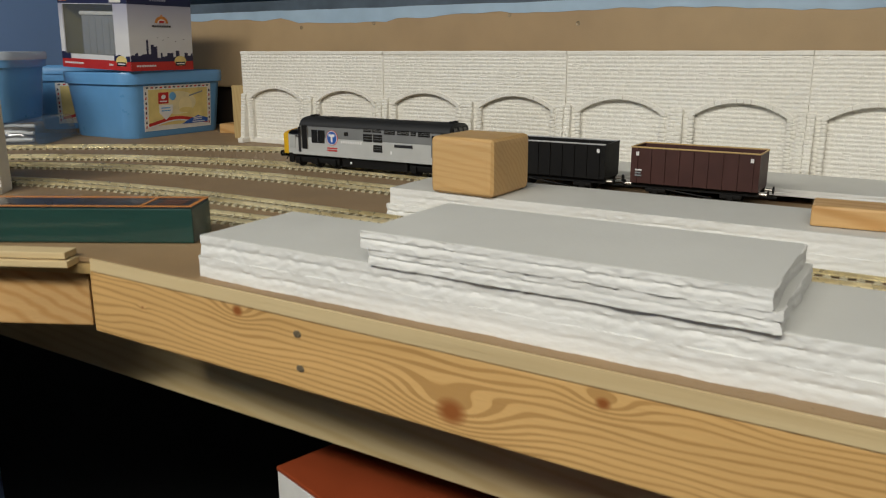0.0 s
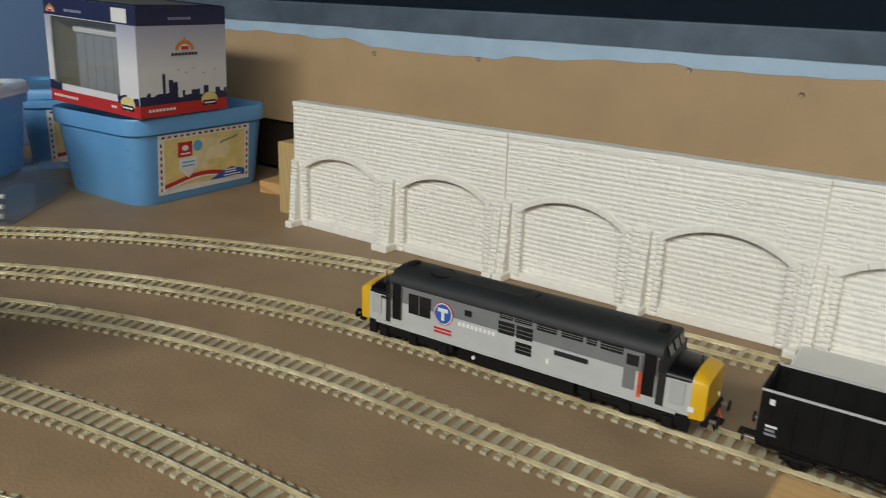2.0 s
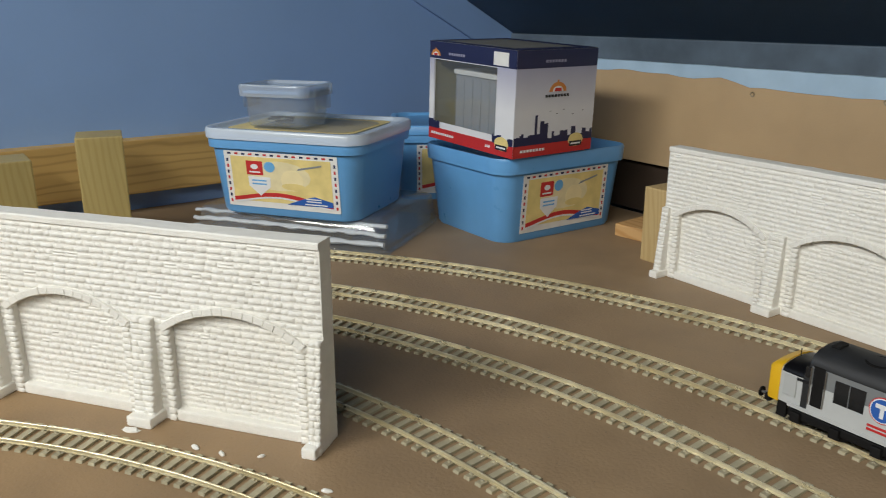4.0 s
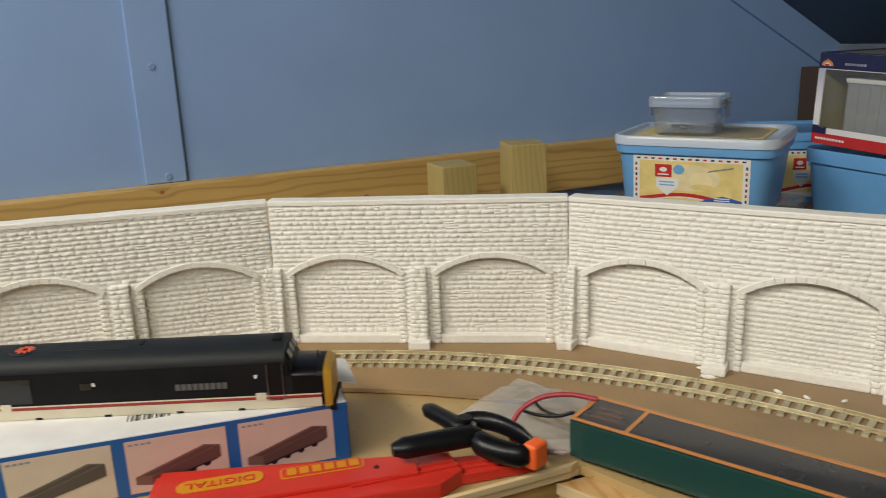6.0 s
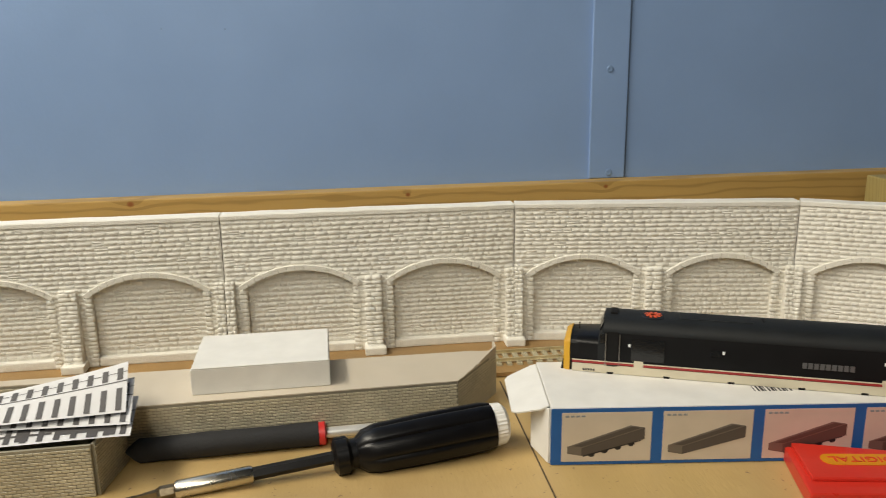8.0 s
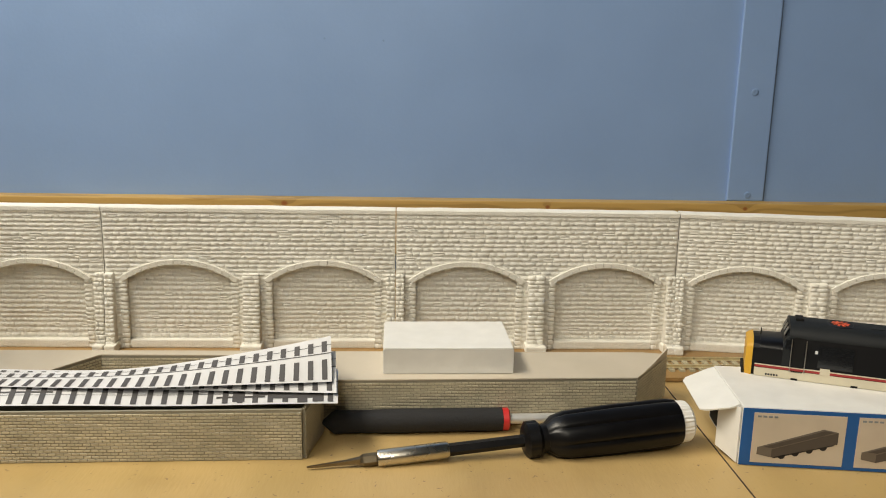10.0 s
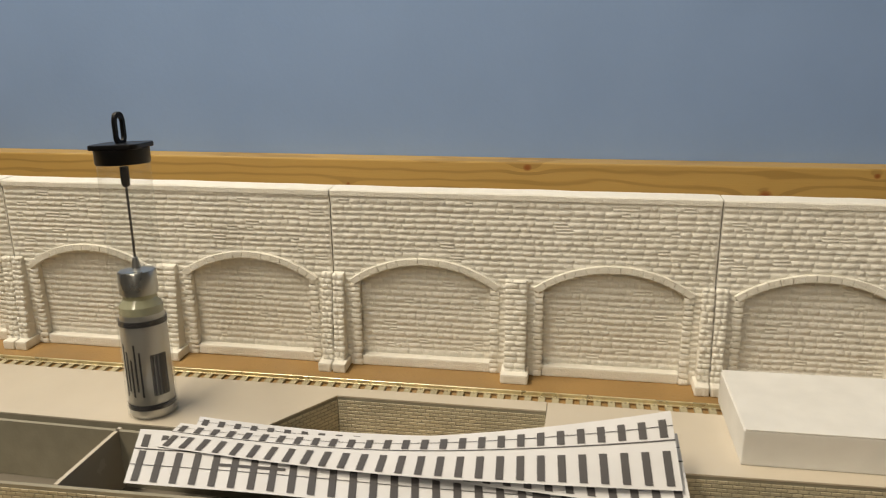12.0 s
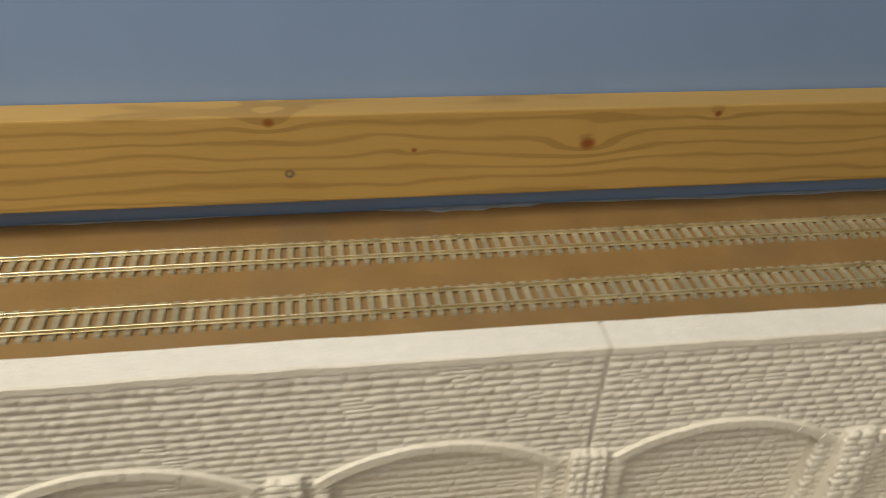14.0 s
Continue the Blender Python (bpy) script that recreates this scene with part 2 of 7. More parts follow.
BLOCK_PINE = pine("light_pine_block", (0.60, 0.385, 0.165), (0.56, 0.34, 0.135), 0, 130)
PINE_PALE = pine("pale_pine_bearer", (0.66, 0.52, 0.28), (0.60, 0.45, 0.22), 0, 60)
DARK_WOOD = mat("dark_stained_wood", (0.055, 0.035, 0.022), 0.7)
# Near-black colour that stands in for deep shade.
SHADE_BLACK = mat("black_for_deep_shade", (0.012, 0.012, 0.012), 0.9)
SLEEPER = mat("weathered_sleepers", (0.43, 0.385, 0.26), 0.85, 0, 0.12, 120, 0.3, 900, (0.35, 0.31, 0.205), 20, per_island=0.10)
RAIL = mat("brassy_rail", (0.88, 0.81, 0.58), 0.30, 0.65, 0.15, 90, 0, 900, (0.62, 0.53, 0.31), 15)
SLEEPER_ONE = mat("weathered_single_sleeper", (0.43, 0.385, 0.26), 0.85, 0, 0.12, 120, 0.3, 900, (0.35, 0.31, 0.205), 20, per_object=0.14)
BLACK = mat("black_plastic", (0.005, 0.005, 0.006), 0.36, 0, 0.1, 80, 0.04, 600, spec=0.32)
BLACK_GLOSS = mat("glossy_black_plastic", (0.004, 0.004, 0.005), 0.34, 0, 0.1, 80, 0.03, 400, spec=0.28)
BLACK_MATT = mat("weathered_black", (0.0065, 0.0062, 0.0062), 0.62, 0, 0.25, 90, 0.1, 700, spec=0.25)


# ---- building helpers ----
def mesh_of(bm, material, smooth=False):
    me = bpy.data.meshes.new("mesh")
    bm.to_mesh(me)
    bm.free()
    for m in material if isinstance(material, (list, tuple)) else [material]:
        me.materials.append(m)
    if smooth:
        for p in me.polygons:
            p.use_smooth = True
        me.set_sharp_from_angle(angle=radians(42))
    return me


def part(name, bm, material, parent=None, label="", smooth=False, at=None):
    ob = new(name, mesh_of(bm, material, smooth))
    if parent is not None:
        ob.parent = parent
    if at is not None:
        ob.matrix_basis = at
    if label:
        ob["label"] = label
    return ob


def thing(name, label, category, m=None, group="", kind=""):
    ob = new(name)
    ob.empty_display_size = 0.01
    if m is not None:
        ob.matrix_basis = m
    return tagged(ob, label, category, group, kind)


def bevelled(bm, w, seg=2):
    if w:
        es = [e for e in bm.edges if len(e.link_faces) == 2 and e.calc_face_angle(0) > 0.5]
        bmesh.ops.bevel(bm, geom=es, offset=w, segments=seg, affect="EDGES", profile=0.6, clamp_overlap=True)
    return bm


def box(x0, x1, y0, y1, z0, z1, bevel=0.0, seg=2, m=None, bm=None):
    b = bmesh.new()
    bmesh.ops.create_cube(b, size=1)
    bmesh.ops.transform(b, matrix=Matrix.Translation(((x0 + x1) / 2, (y0 + y1) / 2, (z0 + z1) / 2)) @ Matrix.Diagonal((x1 - x0, y1 - y0, z1 - z0, 1)), verts=b.verts)
    bevelled(b, bevel, seg)
    if m is not None:
        bmesh.ops.transform(b, matrix=m, verts=b.verts)
    return merge(bm, b)


def merge(bm, b):
    if bm is None:
        return b
    me = bpy.data.meshes.new("tmp")
    b.to_mesh(me)
    b.free()
    bm.from_mesh(me)
    bpy.data.meshes.remove(me)
    return bm


def extrude(points, z0, z1, bevel=0.0, m=None, bm=None, seg=2):
    """A flat outline (counter-clockwise x, y), made solid from z0 to z1."""
    b = bmesh.new()
    lo = [b.verts.new((x, y, z0)) for x, y in points]
    hi = [b.verts.new((x, y, z1)) for x, y in points]
    b.faces.new(lo[::-1])
    b.faces.new(hi)
    for i in range(len(points)):
        j = (i + 1) % len(points)
        b.faces.new((lo[i], lo[j], hi[j], hi[i]))
    bmesh.ops.recalc_face_normals(b, faces=b.faces)
    bevelled(b, bevel, seg)
    if m is not None:
        bmesh.ops.transform(b, matrix=m, verts=b.verts)
    return merge(bm, b)


def lathe(profile, segs=24, m=None, bm=None):
    """A turned solid round z, from (radius, height) pairs."""
    b = bmesh.new()
    rings = []
    for r, z in profile:
        rings.append([b.verts.new((r * math.cos(2 * math.pi * k / segs), r * math.sin(2 * math.pi * k / segs), z)) for k in range(segs)] if r > 1e-6 else [b.verts.new((0, 0, z))])
    for a, c in zip(rings, rings[1:]):
        for k in range(segs):
            k2 = (k + 1) % segs
            if len(a) == 1 and len(c) == 1:
                continue
            if len(a) == 1:
                b.faces.new((a[0], c[k2], c[k]))
            elif len(c) == 1:
                b.faces.new((a[k], a[k2], c[0]))
            else:
                b.faces.new((a[k], a[k2], c[k2], c[k]))
    if len(rings[0]) > 1:
        b.faces.new(rings[0][::-1])
    if len(rings[-1]) > 1:
        b.faces.new(rings[-1])
    bmesh.ops.recalc_face_normals(b, faces=b.faces)
    if m is not None:
        bmesh.ops.transform(b, matrix=m, verts=b.verts)
    return merge(bm, b)


def rod(p, q, r, segs=10, bm=None, r2=None):
    p, q = Vector(p), Vector(q)
    m = Matrix.Translation(p) @ (q - p).to_track_quat("Z", "Y").to_matrix().to_4x4()
    return lathe([(r, 0), (r if r2 is None else r2, (q - p).length)], segs, m, bm)


def loft(sections, caps=True, closed=True, m=None, bm=None):
    """Skins between outlines that have equal numbers of points."""
    b = bmesh.new()
    rings = [[b.verts.new(p) for p in s] for s in sections]
    k = len(rings[0])
    for a, c in zip(rings, rings[1:]):
        for i in range(k if closed else k - 1):
            j = (i + 1) % k
            b.faces.new((a[i], a[j], c[j], c[i]))
    if caps:
        b.faces.new(rings[0][::-1])
        b.faces.new(rings[-1])
    bmesh.ops.recalc_face_normals(b, faces=b.faces)
    if m is not None:
        bmesh.ops.transform(b, matrix=m, verts=b.verts)
    return merge(bm, b)


def rounded(w, d, r, n=5, cx=0.0, cy=0.0):
    """The outline of a rectangle with round corners."""
    out = []
    for sx, sy, a0 in ((1, 1, 0), (-1, 1, 90), (-1, -1, 180), (1, -1, 270)):
        for k in range(n + 1):
            a = radians(a0 + 90 * k / n)
            out.append((cx + sx * (w / 2 - r) + r * math.cos(a), cy + sy * (d / 2 - r) + r * math.sin(a)))
    return out


def words(name, text, size, material, m, parent, depth=0.0002, wide=1.0, align="CENTER"):
    """Raised lettering in the built-in face, as a mesh."""
    cu = bpy.data.curves.new("lettering", "FONT")
    cu.body, cu.size, cu.extrude, cu.align_x, cu.align_y = text, size, depth, align, "CENTER"
    tmp = bpy.data.objects.new("lettering", cu)
    me = bpy.data.meshes.new_from_object(tmp)
    bpy.data.objects.remove(tmp)
    bpy.data.curves.remove(cu)
    me.transform(Matrix.Diagonal((wide, 1, 1, 1)))
    me.materials.append(material)
    ob = new(name, me)
    ob.parent = parent
    ob.matrix_basis = m
    return ob


def plain(name, colour, rough=0.5, metal=0.0):
    return mat(name, colour, rough, metal, 0.04, 60, 0.03, 500)


# ---- the room ----
WALL_X = -1.230
EAVE_Y, EAVE_Z, RISE = 1.16, 0.19, 0.52
FLOOR_Z = -0.95
ASKEW = Matrix.Translation((-1.204, -0.484, 0)) @ Matrix.Rotation(radians(1.7), 4, "Z") @ Matrix.Translation((1.204, 0.484, 0))


def on_west_wall(ob):
    """The blue wall stands a little askew to the room: what is fixed to it turns with it."""
    ob.matrix_basis = ASKEW @ ob.matrix_basis
    return ob


room = lambda ob, label: tagged(ob, label, "structure", "", "structure")
room(part("floor", box(-1.4, 2.6, -2.9, 1.5, FLOOR_Z - 0.05, FLOOR_Z), mat("dark_carpet", (0.06, 0.055, 0.05), 0.95)), "dark worn floor under the railway benches")
on_west_wall(room(part("wall_west", box(WALL_X - 0.1, WALL_X, -2.95, 1.5, FLOOR_Z, 1.6), BLUE), "blue painted board wall behind the railway"))
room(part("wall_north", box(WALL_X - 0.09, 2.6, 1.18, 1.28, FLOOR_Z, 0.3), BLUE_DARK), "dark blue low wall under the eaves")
room(part("wall_south", box(WALL_X - 0.09, 2.6, -2.9, -2.8, FLOOR_Z, 1.6), mat("cream_wall", (0.6, 0.56, 0.5), 0.7)), "plain cream wall at the far end of the room")
room(part("wall_east", box(2.5, 2.6, -2.8, 1.18, FLOOR_Z, 1.6), mat("cream_wall_east", (0.6, 0.56, 0.5), 0.7)), "plain cream wall closing the room")
top_y = EAVE_Y - (1.45 - EAVE_Z) / RISE
bm = bmesh.new()
vs = [bm.verts.new(v) for v in ((WALL_X - 0.09, EAVE_Y + 0.1, EAVE_Z - 0.1 * RISE), (2.5, EAVE_Y + 0.1, EAVE_Z - 0.1 * RISE), (2.5, top_y, 1.45), (WALL_X - 0.09, top_y, 1.45), (WALL_X - 0.09, -2.8, 1.45), (2.5, -2.8, 1.45))]
bm.faces.new((vs[0], vs[1], vs[2], vs[3]))
bm.faces.new((vs[3], vs[2], vs[5], vs[4]))
bmesh.ops.solidify(bm, geom=bm.faces, thickness=-0.05)
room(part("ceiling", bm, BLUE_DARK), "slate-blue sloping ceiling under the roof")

# trim strip along the slope on the blue wall, the eaves batten and the wall's cover strip
bm = bmesh.new()
a = math.atan(RISE)
box(0, 1.6, -0.045, 0, 0, 0.006, 0.001, 1, Matrix.Translation((WALL_X, EAVE_Y, EAVE_Z)) @ Matrix.Rotation(0, 4, "X") @ Matrix(((0, 0, 1, 0), (-math.cos(a), -math.sin(a), 0, 0), (math.sin(a), -math.cos(a), 0, 0), (0, 0, 0, 1))) @ Matrix.Translation((0, 0.045, 0)), bm)
on_west_wall(room(part("trim", bm, BLUE), "blue painted strip along the sloping ceiling"))
room(part("trim", box(WALL_X - 0.06, 2.5, EAVE_Y - 0.03, EAVE_Y - 0.012, EAVE_Z - 0.02, EAVE_Z + 0.012, 0.002), mat("dusty_slate_batten", (0.12, 0.16, 0.21), 0.7, 0, 0.2, 30, 0.2, 200)), "dusty slate-blue batten at the foot of the slope")
on_west_wall(room(part("trim", box(WALL_X, WALL_X + 0.004, 0.046, 0.091, 0.089, 1.3, 0.0012), BLUE), "blue painted cover strip on the wall"))
# The shade line along the cover strip, laid on as a darker blue strip.
on_west_wall(room(part("trim", box(WALL_X, WALL_X + 0.0012, 0.0912, 0.0934, 0.089, 1.3), mat("painted_gap_shade", (0.14, 0.21, 0.34), 0.8)), "thin dark blue strip painted as the shade line beside the cover strip"))

PAINTED_SCREW = mat("painted_over_screw", (0.22, 0.34, 0.58), 0.4, 0, 0.05, 60, 0.1, 400)
for y, z in ((0.068, 0.219), (0.071, 0.096), (0.0665, 0.62)):
    on_west_wall(room(part("trim", lathe([(0.0042, 0), (0.0042, 0.0006), (0.0034, 0.0011), (0.0012, 0.0009), (0, 0.0005)], 14, Matrix.Translation((WALL_X + 0.004, y, z)) @ Matrix.Rotation(radians(90), 4, "Y")), PAINTED_SCREW, smooth=True), "painted screw head on the cover strip"))
for y, z in ((-0.439, 0.270), (-0.372, 0.269)):
    on_west_wall(room(part("trim", lathe([(0.0012, 0), (0.0012, 0.0003), (0, 0.0004)], 10, Matrix.Translation((WALL_X, y, z)) @ Matrix.Rotation(radians(90), 4, "Y")), PAINTED_SCREW), "small filled nail hole in the blue wall"))

# plank along the blue wall
plank = thing("plank", "long knotty varnished pine plank fixed along the blue wall", "plank", ASKEW)
part("board", box(WALL_X + 0.001, -1.204, -1.9, 0.82, 0.024, 0.0885, 0.0015), knotty("knotty_plank_face", (0.545, 0.35, 0.112), (0.522, 0.328, 0.101), 1, 90, ((-0.485, 0.0835, 0.004), (-0.391, 0.061, 0.0022), (-0.178, 0.082, 0.003), (0.06, 0.0825, 0.003), (-0.66, 0.064, 0.0018), (-0.27, 0.062, 0.006), (-1.0, 0.059, 0.004))), plank)
SCREW = mat("dull_screw", (0.34, 0.27, 0.17), 0.38, 0.45, 0.25, 400, 0.3, 900)
for y, z in ((-0.474, 0.0465), (0.3, 0.049), (-0.98, 0.049)):
    part("screw", lathe([(0.0032, -0.001), (0.0032, 0.0004), (0.0015, 0.0002), (0.0, -0.0006)], 14, Matrix.Translation((-1.204, y, z)) @ Matrix.Rotation(radians(90), 4, "Y")), SCREW, plank)

# hardboard backscene with its paint
hb = thing("backscene_board", "tan hardboard backscene with a ragged pale blue painted top edge", "board")
part("hardboard", box(-1.03, 2.2, 1.03, 1.036, 0.062, 0.172, 0.0006, 1), HARDBOARD, hb)
bm = bmesh.new()
lo = []
rnd = random.Random(4)
for k in range(180):
    x = -1.03 + k * 0.018
    lo.append((x, 0.1675 - 0.008 * max(0.0, math.sin(x * 9.0 + 1.2)) + 0.006 * noise.noise((x * 22, 0, 3)) + 0.002 * noise.noise((x * 90, 0, 7))))
va = [bm.verts.new((x, 1.0295, z)) for x, z in lo]
vb = [bm.verts.new((x, 1.0295, 0.1795 + 0.0015 * noise.noise((x * 14, 2, 0)))) for x, z in lo]
vc = [bm.verts.new((v.co.x, 1.0385, v.co.z)) for v in vb]
for i in range(len(lo) - 1):
    bm.faces.new((va[i], va[i + 1], vb[i + 1], vb[i]))
    bm.faces.new((vb[i], vb[i + 1], vc[i + 1], vc[i]))
bmesh.ops.recalc_face_normals(bm, faces=bm.faces)
part("painted_band", bm, BLUE_LIGHT, hb, "pale blue brushed paint")
for x, z in ((-0.404, 0.164), (-0.756, 0.154), (-0.31, 0.152), (-0.62, 0.158)):
    part("screw", lathe([(0.0028, -0.001), (0.0028, 0.0004), (0, -0.0003)], 12, Matrix.Translation((x, 1.03, z)) @ Matrix.Rotation(radians(90), 4, "X")), SCREW, hb)
room(part("wall_batten", box(-1.26, 2.2, 1.04, 1.06, 0.0, 0.17, 0.001), DARK_WOOD), "dark timber behind the backscene")

# ---- benches ----
OUTLINE = [(-1.273, 1.03), (-1.183, -2.0), (-0.645, -2.0), (-0.645, 0.245), (-0.349, 0.367), (1.3, 0.352), (1.3, 1.03)]
bench = thing("baseboard", "plywood railway baseboard on a pine frame with a brown painted track area", "railway baseboard")
part("plywood_top", extrude(OUTLINE, -0.010, -0.004, 0.0), PLY, bench, "bare plywood")
part("ply_layer", extrude([(-0.356, 0.3545), (-0.478, 0.2975), (-0.484, 0.3095), (-0.362, 0.3665)], 0.0010, 0.0052, 0.0006), PLY_EDGE, bench, "pale plywood strip laid along the corner")
part("ply_layer", extrude([(-0.353, 0.3535), (-0.490, 0.2900), (-0.496, 0.3020), (-0.359, 0.3655)], -0.0038, 0.0004, 0.0005), PLY_EDGE, bench, "pale plywood strip laid along the corner")
for z0, z1, x in ((-0.0096, -0.0052, -0.6436), (-0.0044, -0.0002, -0.6420)):
    part("ply_layer", extrude([(x, -2.0), (x, 0.236), (-0.6452, 0.2435), (-0.6452, -2.0)], z0, z1, 0.0004), PLY_EDGE, bench, "pale plywood edge")
part("board_seam", extrude([(-0.8700, -0.1360), (-0.6470, -0.1350), (-0.6470, -0.1340), (-0.8700, -0.1350)], -0.0041, -0.0038), DARK_WOOD, bench, "dark seam between plywood sheets")
C5 = (-0.298, -0.112)
brown = [(-1.2725, 1.03), (-1.1855, -1.9), (-0.868, -1.9), (-0.868, -0.3)]
for k in range(13):
    a = radians(180 - k * 50 / 12)
    brown.append((C5[0] + 0.560 * math.cos(a) - 0.02 * (1 - k / 12), C5[1] + 0.560 * math.sin(a)))
brown += [(-0.646, 0.262), (-0.351, 0.368), (1.3, 0.353), (1.3, 1.03)]
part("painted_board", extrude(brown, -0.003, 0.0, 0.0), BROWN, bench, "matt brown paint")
SMEAR = mat("pale_blue_paint_smear", (0.44, 0.52, 0.60), 0.55, 0, 0.08, 40, 0.15, 300, (0.34, 0.40, 0.46), 30)
for y0, y1, w, off in ((-0.415, -0.285, 0.008, 0.0), (-0.27, 0.06, 0.0055, 0.3), (-0.66, -0.52, 0.003, 0.7)):
    k = 26
    inner = [(-1.2285 - 0.0297 * (y0 + (y1 - y0) * i / k + 0.484), y0 + (y1 - y0) * i / k) for i in range(k + 1)]
    outer = [(x + max(0.0006, w * (abs(math.sin(math.pi * i / k)) ** 0.6) * (0.75 + 0.6 * noise.noise((i * 0.37, off * 9, 2)))), y) for i, (x, y) in enumerate(inner)]
    part("paint_smear", extrude(outer + inner[::-1], 0.0001, 0.0005), SMEAR, bench, "pale blue paint smeared along the wall")
part("edge_strip", extrude([(-0.349, 0.3655), (1.3, 0.3505), (1.3, 0.3519), (-0.349, 0.3669)], -0.0076, -0.0001), PLY_EDGE, bench, "pale plywood edge")
part("front_rail", extrude([(-0.352, 0.3665), (1.3, 0.3515), (1.3, 0.376), (-0.352, 0.391)], -0.047, -0.0078, 0.001), knotty("knotty_rail_face", (0.68, 0.425, 0.165), (0.60, 0.345, 0.12), 0, 260, ((-0.225, -0.0115, 0.0040), (-0.092, -0.036, 0.0080), (-0.021, -0.0145, 0.0034), (-0.304, -0.0235, 0.0011), (0.12, -0.03, 0.004))), bench, "knotty planed pine rail with screws")
part("corner_rail", extrude([(-0.3590, 0.3700), (-0.3700, 0.3890), (-0.6430, 0.2520), (-0.6430, 0.2285)], -0.046, -0.0102, 0.001), PINE, bench, "short pine rail across the corner")
part("ply_layer", extrude([(-0.4900, 0.3032), (-0.4907, 0.3046), (-0.6430, 0.2284), (-0.6430, 0.2268)], -0.0172, -0.0098, 0.0005), PLY_EDGE, bench, "pale plywood edge")
part("side_rail", extrude([(-0.650, -2.0), (-0.650, 0.243), (-0.672, 0.243), (-0.672, -2.0)], -0.05, -0.0102, 0.001), PINE_Y, bench)
part("lower_rail", extrude([(-0.75, 0.436), (1.3, 0.42), (1.3, 0.44), (-0.75, 0.456)], -0.118, -0.0102, 0.001), PINE_PALE, bench, "pale pine bearer under the bench")
for x, z, r, k in ((-0.183, -0.0165, 0.0026, SCREW), (-0.182, -0.035, 0.0026, SCREW), (-0.387, -0.027, 0.0028, SCREW)):
    y = 0.3665 - (x + 0.352) * 0.015 / 1.652
    part("screw", lathe([(1, -0.001), (1, 0.0003), (0.6, 0.0005), (0, 0.0004)], 16, Matrix.Translation((x, y, z)) @ Matrix.Rotation(radians(90), 4, "X") @ Matrix.Diagonal((r, r * 0.75, 1, 1))), k, bench)
for x, y in ((1.2, 0.48), (-0.70, -1.8), (-1.15, -1.8), (-1.15, 0.95), (1.2, 0.98)):
    part("leg", box(x - 0.022, x + 0.022, y - 0.022, y + 0.022, FLOOR_Z, -0.0102, 0.002), PINE_Z, bench)
# Added black sheet in place of the dark space under the bench.
room(part("wall_inner", box(-1.2, 2.4, 0.72, 0.74, FLOOR_Z, -0.12), SHADE_BLACK), "added black sheet standing in for the deep shade under the bench")


# ---- the white plaster arch panels ----
PANEL_W, PANEL_H, PANEL_T = 0.2335, 0.120, 0.013
SPRING, CROWN_UP, HALF = 0.0595, 0.0130, 0.0425
CENTRES = (PANEL_W * 0.25, PANEL_W * 0.75)
R_ARCH = (HALF ** 2 + CROWN_UP ** 2) / (2 * CROWN_UP)


def soft_stone(verts, faces, x0, x1, z0, z1, y, proud, rnd, along=None):
    """One pillowed stone on a face that looks to -y."""
    jx, jz = 0.0004, 0.00022
    q = [rnd.uniform(-jx, jx) for _ in range(4)] + [rnd.uniform(-jz, jz) for _ in range(4)]
    c = ((x0 + q[0], z0 + q[4]), (x1 + q[1], z0 + q[5]), (x1 + q[2], z1 + q[6]), (x0 + q[3], z1 + q[7]))
    mx, mz = (x0 + x1) / 2, (z0 + z1) / 2
    p = proud * rnd.uniform(0.8, 1.15)
    base = len(verts)
    for ix, iz, d in ((0.0, 0.0, -0.0012), (0.00006, 0.0002, 0.55 * p), (0.0006, 0.0011, p)):
        for x, z in c:
            sx, sz = (1 if x < mx else -1), (1 if z < mz else -1)
            verts.append((x + sx * min(ix, abs(mx - x) * 0.7), y - d, z + sz * min(iz, abs(mz - z) * 0.7)))
    for r in (0, 4):
        for i in range(4):
            j = (i + 1) % 4
            faces.append((base + r + i, base + r + j, base + r + 4 + j, base + r + 4 + i))
    faces.append((base + 8, base + 9, base + 10, base + 11))


def arch_z(dx):
    return SPRING + math.sqrt(max(0.0, R_ARCH ** 2 - dx * dx)) - (R_ARCH - CROWN_UP)


def pydata(name, verts, faces, material, parent, smooth=True):
    me = bpy.data.meshes.new("mesh")
    me.from_pydata(verts, [], faces)
    me.materials.append(material)
    if smooth:
        for p in me.polygons:
            p.use_smooth = True
    ob = new(name, me)
    ob.parent = parent
    return ob


